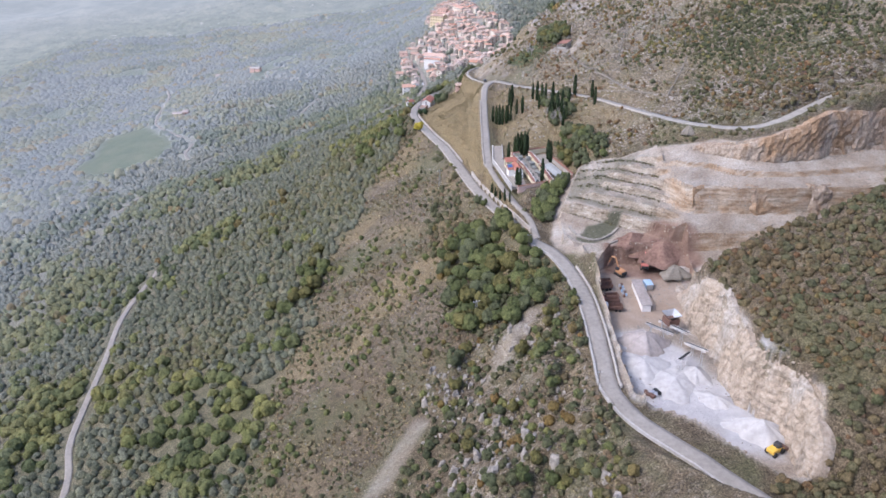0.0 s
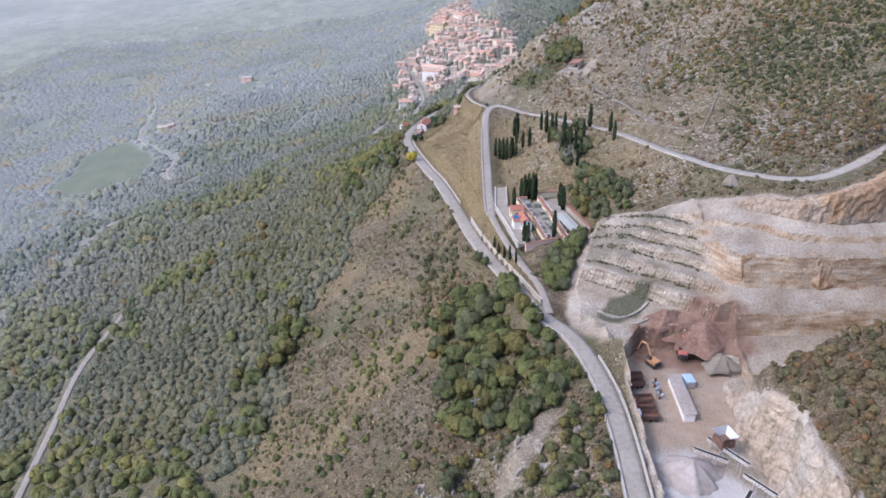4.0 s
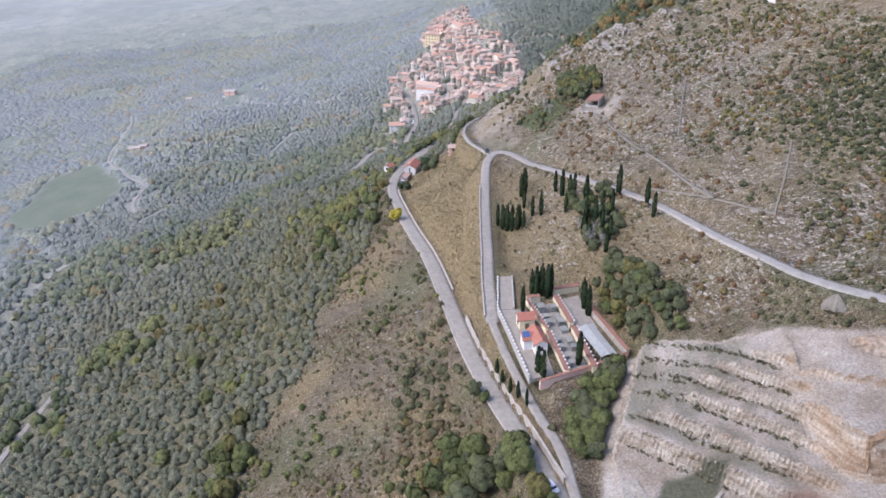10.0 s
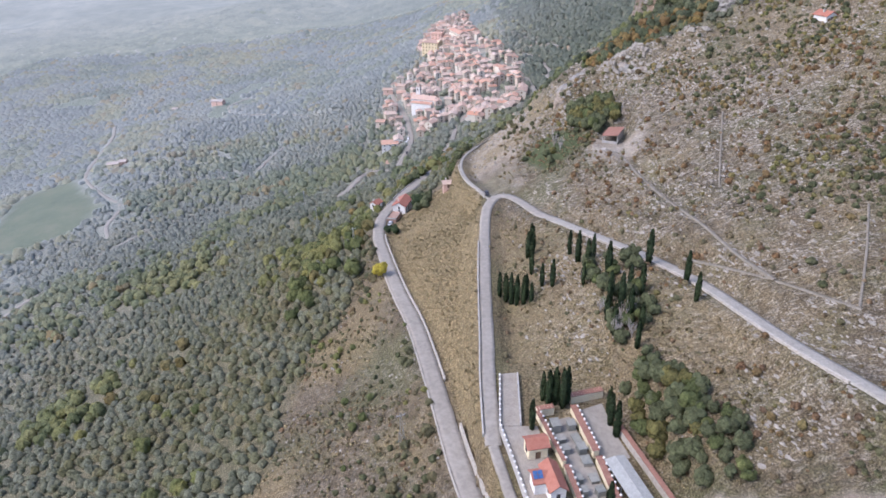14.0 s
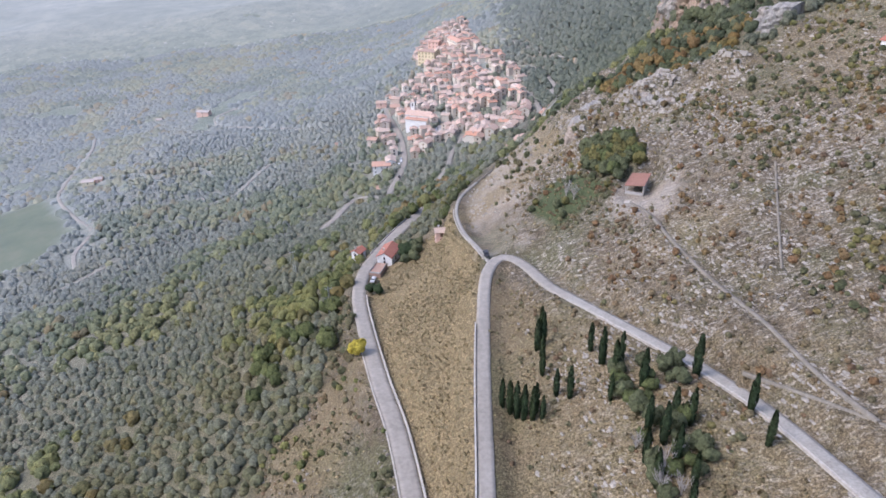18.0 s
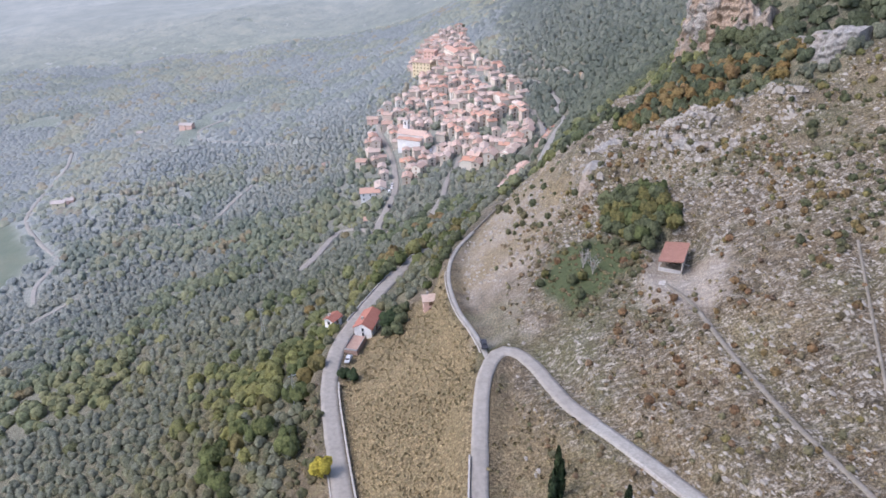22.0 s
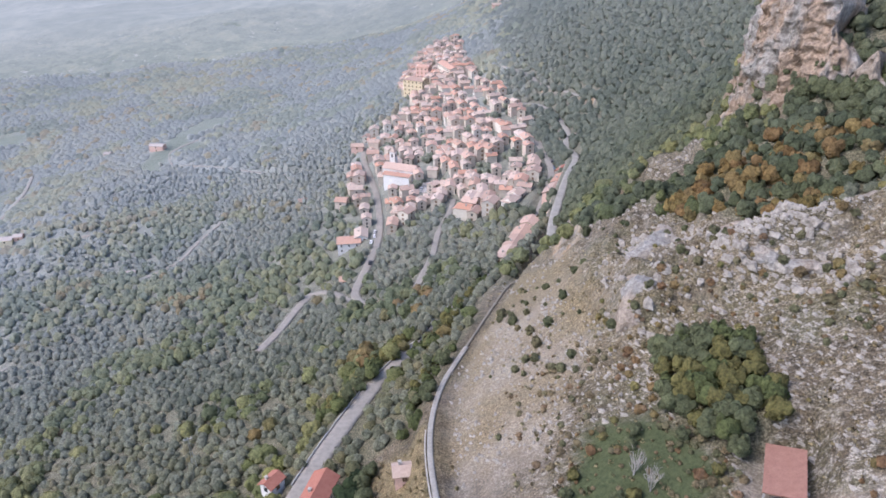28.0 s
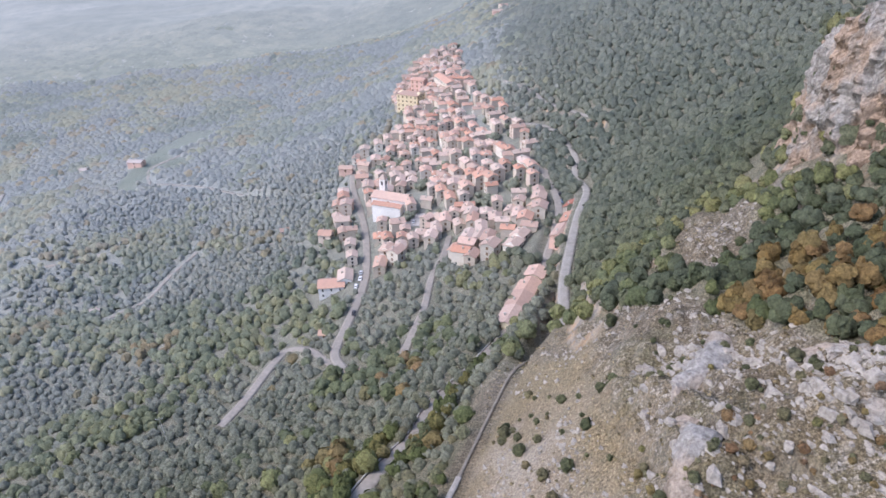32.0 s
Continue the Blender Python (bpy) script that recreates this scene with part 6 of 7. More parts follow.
def spread(name, shapes, x, y, size, mat, label, category, sink=0.1, tall=None, kind="stuff", leafy=True, calm=0.12, lie=None, long=1.0):
    """Many plants or stones as one mesh; lie: the bearing in degrees along which they are drawn out."""
    if len(x) == 0:
        return None
    z = ground(x, y) - sink * size
    turn = RNG.uniform(0, 2 * math.pi, len(x)) if lie is None else np.radians(lie) + RNG.normal(0, 0.22, len(x)) + math.pi * RNG.integers(0, 2, len(x))
    pick = RNG.integers(0, len(shapes), len(x))
    tone = np.clip(0.5 + 0.33 * rough(x, y, 70, 3, 121) + RNG.normal(0, 0.18, len(x)), 0, 1)
    high = size * RNG.uniform(0.8, 1.2, len(x)) * (1 if tall is None else tall)
    vs, fs, ts, ns, base = [], [], [], [], 0
    # each plant's share of painted haze, read by its leaf material
    silver = np.clip(painted_haze(x, y) + RNG.normal(0, 0.03, len(x)), 0, 1)
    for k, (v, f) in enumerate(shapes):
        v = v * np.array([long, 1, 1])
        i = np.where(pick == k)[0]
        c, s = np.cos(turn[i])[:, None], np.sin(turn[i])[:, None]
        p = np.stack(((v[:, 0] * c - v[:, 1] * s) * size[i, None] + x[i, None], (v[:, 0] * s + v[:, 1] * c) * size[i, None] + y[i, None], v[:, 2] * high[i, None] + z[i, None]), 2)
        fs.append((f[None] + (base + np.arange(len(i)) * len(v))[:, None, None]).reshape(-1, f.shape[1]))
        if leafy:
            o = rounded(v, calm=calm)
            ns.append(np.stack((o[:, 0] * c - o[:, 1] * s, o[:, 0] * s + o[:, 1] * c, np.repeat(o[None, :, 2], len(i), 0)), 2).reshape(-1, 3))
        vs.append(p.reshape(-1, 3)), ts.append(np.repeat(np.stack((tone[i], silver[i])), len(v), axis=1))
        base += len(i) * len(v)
    return tagged(new(name, array_mesh(name, np.vstack(vs), np.vstack(fs), mat, leafy, np.vstack(ns) if leafy else None, **dict(zip(("tint", "painted_haze") if leafy else ("tint",), np.hstack(ts))))), label, category, kind=kind)


def jitter(x0, x1, y0, y1, gap):
    x, y = np.meshgrid(np.arange(x0, x1, gap), np.arange(y0, y1, gap))
    x, y = x.ravel(), y.ravel()
    return x + RNG.uniform(-0.48, 0.48, len(x)) * gap, y + RNG.uniform(-0.48, 0.48, len(y)) * gap


def keep(x, y, test):
    return x[test], y[test]




def dome(r, mid, wide, tall):
    """One rounded, uneven mass of leaves."""
    ring = np.array([[math.cos(a), math.sin(a)] for a in np.arange(6) * math.pi / 3 + r.uniform(0, 1)])
    rows = ((0.6, 0.0), (1.0, 0.36), (0.88, 0.7), (0.42, 0.96)) if wide > 0.3 else ((0.8, 0.1), (1.0, 0.5), (0.5, 0.95))
    v = np.vstack([np.column_stack((ring * wide * k * r.uniform(0.78, 1.18, (6, 1)), tall * (h + r.uniform(-0.09, 0.09, 6)))) for k, h in rows]) + np.array(mid)
    n = len(rows) - 1
    q = [[6 * o + i, 6 * o + (i + 1) % 6, 6 * o + 6 + (i + 1) % 6, 6 * o + 6 + i] for o in range(n) for i in range(6)]
    e = 6 * n
    return v, np.array(q + [[e, e + 1, e + 2, e + 3], [e, e + 3, e + 4, e + 5]])


def puff(lobes, leaves, seed, wide=0.44, tall=0.82, leaf=0.1):
    """A crown about one metre across: masses of leaves that lean on one another, with ragged sprays of leaves round them."""
    r = np.random.default_rng(seed)
    masses = [((0, 0, 0), wide, tall)]
    for k in range(lobes):
        a = r.uniform(0, 6.28)
        masses.append(((0.3 * math.cos(a), 0.3 * math.sin(a), r.uniform(0.02, 0.42)), r.uniform(0.16, 0.27), r.uniform(0.3, 0.5)))
    vs, fs, base = [], [], 0
    for mid, w, t in masses:
        v, f = dome(r, mid, w, t)
        vs.append(v), fs.append(f + base)
        base += len(v)
    a, h = r.uniform(0, 6.28, leaves), r.uniform(0.15, 1.0, leaves)
    out = wide * np.sqrt(np.clip(1.1 - (h - 0.4) ** 2 * 2.4, 0.05, 2))
    c = np.stack((out * np.cos(a), out * np.sin(a), h * tall), 1)
    n = np.stack((np.cos(a), np.sin(a), 1.6 * (h - 0.35)), 1) + r.normal(0, 0.25, (leaves, 3))
    u = np.cross(n, r.normal(size=(leaves, 3)))
    w = np.cross(n, u)
    u, w = [q / np.linalg.norm(q, axis=1)[:, None] * leaf * r.uniform(0.6, 1.3, (leaves, 1)) for q in (u, w)]
    vs.append(np.stack((c - u - w, c + u - 0.7 * w, c + u + w, c - 0.8 * u + w), 1).reshape(-1, 3))
    fs.append(base + np.arange(4 * leaves).reshape(-1, 4))
    return np.vstack(vs), np.vstack(fs)


DENSE = [puff(8, 80, s + 60, 0.34, 0.74, 0.06) for s in range(6)]
FULL = [puff(3, 16, s) for s in range(6)]
HALF = [puff(1, 9, s + 10) for s in range(6)]
THIN = [puff(0, 8, s + 20, 0.42, 0.78) for s in range(5)]
BUSH = [puff(0, 7, s + 30, 0.42, 0.62, 0.13) for s in range(6)]
LOW = [crown(9, 0.2, 1.1, 0.6, 3, 0.25, s + 40, False) for s in range(4)]


def wild(x, y):
    """Ground that trees may stand on: off roads, fields, houses and diggings."""
    ok = (road_gap(x, y) > np.where(x < -230, 3.6, np.where(x < -120, 3.2, np.where((y > 545) & (y < 640) & (x < 45), 1.0, np.where(y > 600, 1.7, 1.8))))) & (cultivated(x, y) < 0.4) & (outside(x, y, PIT) > 3.2) & (outside(x, y, BOWL) > 4.5) & (outside(x, y, CEMETERY) > 2) & (outside(x, y, HUTPAD) > 2) & (np.minimum(*[outside(x, y, g) for g in GULLY]) > 1.5) & (outside(x, y, MASSIF) ** 2 > 9)
    for px, py, r in ((-14, 500, 11), (-28, 508, 4), (9.5, 497, 4), (78, 453, 9), (-41, 745, 14), (-34, 750, 13), (57, 673, 9), (50, 655, 9), (65, 688, 9), (-359, 895, 15), (-306, 1103, 14), (72, 722, 9), (82, 735, 8), (90, 762, 8)):
        ok &= (x - px) ** 2 + (y - py) ** 2 > r * r
    return ok


def wood(name, shapes, x0, x1, y0, y1, gap, low, high, label, mats, bare_from=-1.25, share=1.0, grow=1.25, big=None, calm=0.12):
    """Mixed trees; of all but the olives only a share stands, each that much bigger."""
    x, y = jitter(x0, x1, y0, y1, gap)
    ok = wild(x, y) & (woodland(x, y) > 0.5) & (outside(x, y, VILLAGE) > 0) & (rough(x, y, 40, 3, 101) > bare_from)
    ok &= ~((x > -6) & (y < 300)) & (outside(x, y, GROVE) > 1)
    deep = np.maximum(-x - 330 - 110 * (1 - step(y, 480, 760)), y - 1030) + 40 * rough(x, y, 160, 3, 141) + RNG.normal(0, 35, len(x))
    ok &= (deep > 0) if name in ("plain", "behind") else (deep < 0) if name in ("lower", "village", "mountain") else True
    x, y = keep(x, y, ok)
    sort = rough(x, y, 55, 3, 111) + RNG.normal(0, 0.25, len(x))
    few = RNG.uniform(0, 1, len(x)) < share
    upper = (x + (28 * rough(x, y, 80, 3, 113) + RNG.normal(0, 14, len(x))) * step(y, 640, 720) > 62 + 0.02 * (y - 600) + 15 * step(y, 900, 1300)) & (y > 520)
    fire = upper & (outside(x, y, [(84, 552), (90, 530), (105, 515), (122, 508), (142, 518), (130, 540), (121, 556), (100, 567)]) + 5 * rough(x, y, 15, 2, 115) < 0) & (sort + RNG.normal(0, 0.5, len(x)) > -0.1)
    spot = (rough(x, y, 30, 2, 117) + RNG.normal(0, 0.35, len(x)) > 1.05) & (y > 380)
    groups = (("olive", mats[0], (sort < 0.22) & ~upper & ~spot), ("broadleaf", mats[1], ((sort >= 0.22) & ~spot & ~upper & few) | (upper & ~fire & (y < 640) & (sort > 0.35))), ("autumn", mats[2], ((spot & ~upper) | fire) & few), ("evergreen", mats[3], upper & ~fire & few & ~((y < 640) & (sort > 0.35))))
    for tag, mat, sel in groups:
        size = RNG.uniform(low, high, sel.sum()) * (grow if tag != "olive" else 1)
        spread(f"{tag}_wood_{name}", shapes if tag == "olive" or big is None else big, x[sel], y[sel], size, mat, f"{tag} trees {label}", "trees", 0.08, calm=calm)


LEAVES = (OLIVE, BROADLEAF, AUTUMN, EVERGREEN)


def mound(seed, tall=1.0):
    """The domed top of a far clump of trees."""
    r = np.random.default_rng(seed)
    ring = np.array([[math.cos(a), math.sin(a)] for a in np.arange(6) * math.pi / 3])
    v = np.vstack([np.column_stack((ring * k * r.uniform(0.8, 1.2, (6, 1)), tall * (h + r.uniform(-0.05, 0.05, 6)))) for k, h in ((0.72, -0.1), (0.52, 0.16), (0.22, 0.28))])
    q = [[o + i, o + (i + 1) % 6, o + 6 + (i + 1) % 6, o + 6 + i] for o in (0, 6) for i in range(6)] + [[12, 13, 14, 15], [12, 15, 16, 17]]
    return v, np.array(q)


LUMP = [mound(s + 80) for s in range(5)]
TREETOP = [mound(s + 90, 1.9) for s in range(6)]
# far clumps share the backdrop's painted, glowing haze
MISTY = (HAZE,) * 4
wood("slope", HALF, -250, 84, 60, 600, 3.9, 2.8, 4.8, "close together on the steep valley side", LEAVES, share=0.5, grow=1.6, big=FULL, calm=0.2)
wood("spur", HALF, -250, 84, 600, 660, 3.8, 3.0, 5.0, "below the rocky spur", LEAVES, share=0.55, grow=1.5, big=FULL, calm=0.2)
wood("crest", DENSE, 84, 200, 500, 660, 3.5, 2.8, 5.0, "among the crags of the crest", LEAVES, calm=0.2)
# calm rises with distance: flatter leaf shading to imitate haze
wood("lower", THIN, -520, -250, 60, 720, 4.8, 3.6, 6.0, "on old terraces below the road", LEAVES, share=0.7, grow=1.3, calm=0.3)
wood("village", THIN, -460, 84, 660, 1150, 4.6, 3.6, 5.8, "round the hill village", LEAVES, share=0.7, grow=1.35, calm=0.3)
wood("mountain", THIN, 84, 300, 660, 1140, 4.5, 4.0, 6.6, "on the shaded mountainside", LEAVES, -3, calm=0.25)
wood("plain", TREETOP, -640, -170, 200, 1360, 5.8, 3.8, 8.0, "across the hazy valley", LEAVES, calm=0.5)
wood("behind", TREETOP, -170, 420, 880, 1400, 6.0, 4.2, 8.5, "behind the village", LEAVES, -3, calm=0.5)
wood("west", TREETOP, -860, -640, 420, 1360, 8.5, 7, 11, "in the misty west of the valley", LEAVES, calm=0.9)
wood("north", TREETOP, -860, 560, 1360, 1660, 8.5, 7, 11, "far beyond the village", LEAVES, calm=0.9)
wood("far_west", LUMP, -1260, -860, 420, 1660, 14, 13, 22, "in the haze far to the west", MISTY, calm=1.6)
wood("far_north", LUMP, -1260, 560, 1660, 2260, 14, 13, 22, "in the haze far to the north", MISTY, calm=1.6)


# ---- scrub, grass and stones ----
def scrub(name, shapes, x0, x1, y0, y1, gap, share, low, high, mat, label, test=None, seed=0, calm=0.3):
    x, y = jitter(x0, x1, y0, y1, gap)
    ok = wild(x, y) & (woodland(x, y) < 0.6) & (rough(x, y, 22, 3, 201 + seed) + RNG.normal(0, 0.45, len(x)) > share)
    if test is not None:
        ok &= test(x, y)
    x, y = keep(x, y, ok)
    size = low + (high - low) * RNG.uniform(0, 1, len(x)) ** 2
    return spread(name, shapes, x, y, size, mat, label, "shrubs", 0.05, calm=calm)


def left_slope(x, y):
    return (x < np.interp(y, MAIN[:, 1], MAIN[:, 0]) - 3) & (y < 520)


def below_road(x, y):
    return left_slope(x, y) & (x > np.interp(y, (110, 250, 330, 420, 470), (-20, -6, -14, -30, -36)))


def mountain(x, y):
    return (x > 32) & (between_roads(x, y) > 2) & ~((y < 215) & (x > 50))


def south_hill(x, y):
    return (y < 204) & (x > 76) & (x < 205 + 30 * rough(x, y, 40, 3, 151)) & (y > 78 + 14 * rough(x, y, 30, 3, 152))


def spur_face(x, y):
    return (y > 480) & (x > 18)


scrub("slope_scrub", BUSH, -90, 45, 110, 470, 2.6, 0.1, 0.8, 2.4, SCRUB, "low grey-green and russet shrubs on the stony slope", left_slope, 1)
scrub("dark_slope_scrub", BUSH, -90, 45, 110, 470, 2.8, 0.45, 0.9, 2.4, DARKSCRUB, "dark evergreen shrubs on the stony slope", left_slope, 2, 0.15)
scrub("roadside_thicket", FULL, -50, 45, 110, 470, 3.0, 0.15, 1.6, 3.8, DARKSCRUB, "thick evergreen scrub below the road", below_road, 3)
scrub("roadside_autumn_thicket", FULL, -50, 45, 110, 300, 4.4, 0.5, 1.8, 4.0, AUTUMN, "russet and orange shrubs below the road", below_road, 4)
scrub("mountain_scrub", BUSH, 30, 230, 250, 520, 2.6, 0.35, 0.7, 2.4, SCRUB, "scattered olive-brown shrubs on the bare mountain", mountain, 5)
scrub("mountain_russet", BUSH, 60, 230, 290, 540, 3.2, 0.55, 1.0, 3.0, RUSSET, "russet and ochre autumn shrubs on the stony mountain", mountain, 20)
scrub("mountain_dark_scrub", BUSH, 30, 230, 250, 520, 4.6, 1.0, 1.0, 2.8, DARKSCRUB, "dark green bushes on the bare mountain", mountain, 6)
scrub("upper_mountain_scrub", BUSH, 100, 260, 262, 560, 3.4, 0.25, 1.4, 3.6, DARKSCRUB, "dense bushes high on the mountain", mountain, 7)
scrub("upper_russet", BUSH, 104, 230, 380, 540, 3.6, 0.15, 1.2, 3.4, RUSSET, "rust-coloured bushes below the cliffs", mountain, 21)
scrub("south_hill_scrub", BUSH, 74, 240, 60, 206, 1.95, -1.3, 1.2, 3.8, DARKSCRUB, "dense dark shrubs on the hill above the quarry", south_hill, 8, 0.15)
scrub("south_hill_russet", BUSH, 74, 240, 60, 206, 2.8, 0.15, 1.2, 3.0, RUSSET, "russet shrubs on the hill above the quarry", south_hill, 9)
scrub("high_scrub", BUSH, 100, 230, 276, 420, 2.5, -0.6, 1.3, 3.4, DARKSCRUB, "dense olive-brown bushes above the quarry", lambda x, y: (x > np.interp(y, (276, 300, 340, 420), (118, 112, 122, 150)) + 6 * rough(x, y, 20, 2, 131)), 18)
scrub("high_russet", BUSH, 100, 230, 276, 420, 4.2, 0.3, 1.4, 3.2, RUSSET, "russet bushes above the quarry", lambda x, y: (x > np.interp(y, (276, 300, 340, 420), (122, 116, 126, 150))), 22)
scrub("rim_scrub", BUSH, 88, 210, 250, 300, 2.0, -0.2, 0.9, 2.4, DARKSCRUB, "dark bushes along the rim of the quarry", lambda x, y: (outside(x, y, BOWL) > 4.5) & (outside(x, y, BOWL) < 16 + 5 * rough(x, y, 12, 2, 161)), 24)
scrub("spur_scrub", FULL, 18, 160, 480, 620, 3.8, 0.85, 1.0, 3.6, DARKSCRUB, "bushes between the limestone crags", spur_face, 10)
scrub("bank_grass", LOW, -25, 30, 245, 515, 1.0, -0.5, 0.45, 1.2, GRASS, "tall dry straw-coloured grass on the bank", lambda x, y: between_roads(x, y) < 0, 11, 1.6)
scrub("field_scrub", BUSH, 24, 90, 290, 450, 3.2, 0.55, 0.6, 1.8, SCRUB, "low shrubs in the dry field of cypresses", lambda x, y: (outside(x, y, [(26, 300), (26, 430), (45, 405), (70, 368), (84, 320), (60, 290)]) < 2), 19)
scrub("upper_grass", LOW, 20, 100, 280, 460, 1.7, 0.0, 0.6, 1.5, GRASS, "dry grass tufts between the cypresses", lambda x, y: (outside(x, y, [(26, 300), (26, 430), (45, 405), (70, 368), (84, 320), (60, 290)]) < 4), 12, 1.6)
scrub("slope_grass", LOW, -90, 45, 110, 470, 1.7, -0.1, 0.7, 1.7, GRASS, "dry grass tufts among the stones", left_slope, 13, 1.6)
scrub("slope_green", FULL, -90, 40, 110, 470, 3.4, 0.6, 1.6, 3.8, BROADLEAF, "yellow-green shrubs in clumps on the dry slope", left_slope, 15)
scrub("grove_scrub", BUSH, 38, 72, 446, 490, 2.2, 0.1, 0.9, 3.0, DARKSCRUB, "dark shrubs round the small lawn below the shelter", lambda x, y: np.abs(outside(x, y, LAWN) - 1) < 4, 17)
scrub("lawn_shrubs", BUSH, 38, 72, 446, 490, 2.9, 0.25, 1.0, 3.2, RUSSET, "autumn shrubs on the small lawn below the shelter", lambda x, y: outside(x, y, LAWN) < 2, 23)
scrub("mountain_grass", LOW, 30, 200, 280, 620, 2.6, 0.1, 0.6, 1.4, GRASS, "dry grass tufts on the stony mountain", mountain, 14, 1.6)


x, y = jitter(50, 86, 244, 284, 0.8)
s = y + 0.75 * (x - 65) + 0.6 * (1.3 * rough(x, y, 24, 2, 71) + 0.35 * grain(x, y, 5, 72))
near = np.min([np.abs(s - k) for k in (248.4, 255.2, 263.2, 269.2, 274.4, 280.2)], 0)
x, y = keep(x, y, (near < 0.9 + 0.5 * grain(x, y, 6, 143)) & (outside(x, y, BOWL) < -1) & (RNG.uniform(0, 1, len(x)) < 0.75))
spread("terrace_weeds", LOW, x, y, RNG.uniform(0.5, 1.3, len(x)), DARKSCRUB, "dark weeds at the foot of the cut stone terraces", "weeds", 0.05, calm=0.3)


def stone_shape(seed):
    """A broken block: a rough eight-sided lump with split faces."""
    r = np.random.default_rng(seed)
    ring = np.arange(6) * math.pi / 3 + r.uniform(-0.35, 0.35, 6)
    lo = np.stack((np.cos(ring) * r.uniform(0.4, 0.62, 6), np.sin(ring) * r.uniform(0.28, 0.5, 6), np.full(6, -0.25)), 1)
    hi = np.stack((np.cos(ring) * r.uniform(0.2, 0.5, 6), np.sin(ring) * r.uniform(0.12, 0.4, 6), r.uniform(0.25, 0.65, 6)), 1)
    v = np.vstack((lo, hi, [[0, 0, hi[:, 2].mean() + 0.05]]))
    f = [[i, (i + 1) % 6, 6 + (i + 1) % 6] for i in range(6)] + [[i, 6 + (i + 1) % 6, 6 + i] for i in range(6)] + [[6 + i, 6 + (i + 1) % 6, 12] for i in range(6)]
    return v, np.array(f)


STONES = [stone_shape(s) for s in range(8)]


def stones(name, x0, x1, y0, y1, gap, share, low, high, label, test, seed, tall=0.7, mat=LIMESTONE, lie=None, long=1.0, power=3):
    x, y = jitter(x0, x1, y0, y1, gap)
    ok = (road_gap(x, y) > 0.5) & (woodland(x, y) < 0.6) & (outside(x, y, CEMETERY) > 1) & (outside(x, y, HUTPAD) > 0) & test(x, y) & (rough(x, y, 16, 3, 301 + seed) + RNG.normal(0, 0.35, len(x)) > share)
    x, y = keep(x, y, ok)
    size = low + (high - low) * RNG.uniform(0, 1, len(x)) ** power
    return spread(name, STONES, x, y, size, mat, label, "stones", 0.1, tall, leafy=False, lie=lie, long=long)


stones("mountain_stones", 30, 175, 290, 545, 1.6, 0.1, 0.3, 1.5, "pale limestone ribs and blocks strewn over the mountain", lambda x, y: mountain(x, y) & (outside(x, y, BOWL) > 3) & (outside(x, y, LAWN) > 1), 1, 0.5, CRAG, -68, 1.7, 2)
stones("slope_stones", -85, 30, 120, 420, 2.4, 0.25, 0.35, 1.4, "pale stones strewn on the dry slope", left_slope, 2)
stones("spur_stones", 22, 160, 484, 606, 1.6, 0.25, 0.3, 1.8, "broken white limestone blocks on the spur", lambda x, y: spur_face(x, y) & (outside(x, y, LAWN) > 1), 3, 0.7, CRAG, -65, 1.4, 2)
stones("crag_blocks", 50, 130, 496, 556, 1.55, -0.3, 0.7, 3.2, "tilted slabs and ribs of grey limestone on the ridge", lambda x, y: outside(x, y, RIDGE) + 5 * rough(x, y, 9, 2, 96) < 1, 4, 0.75, LIMESTONE, -60, 1.5, 2)
stones("lower_crags", -8, 40, 110, 200, 2.6, 0.15, 1.0, 4.0, "grey crags below the road", left_slope, 5, 1.2)
stones("quarry_blocks", 48, 200, 125, 284, 1.4, 0.2, 0.25, 1.0, "broken limestone on the quarry benches", lambda x, y: (outside(x, y, BOWL) < 3) | (outside(x, y, PIT) < 0), 6)


def face_blocks(name, sel, count, low, high, mat, label, tall):
    """Broken blocks that stand out of the steep rock faces."""
    k = np.where(sel)[0]
    k = RNG.choice(k, min(count, len(k)), False)
    x, y = X[k] + RNG.uniform(-0.5, 0.5, len(k)), Y[k] + RNG.uniform(-0.5, 0.5, len(k))
    return spread(name, STONES, x, y, low + (high - low) * RNG.uniform(0, 1, len(k)) ** 2, mat, label, "rocks", 0.3, tall, leafy=False)


digs = np.minimum(outside(X, Y, PIT), outside(X, Y, BOWL))
face_blocks("quarry_face_rocks", (digs < 3.5) & (steep > 1.6) & (X < 150), 2600, 0.3, 1.0, CLIFFROCK, "ochre broken rock of the quarry faces", 0.9)
face_blocks("spur_face_rocks", (cliff > 0.5) & (Y < 560) & (X < 130) & (outside(X, Y, RIDGE) < 4), 1300, 0.7, 2.4, LIMESTONE, "grey fractured limestone faces of the spur", 1.1)


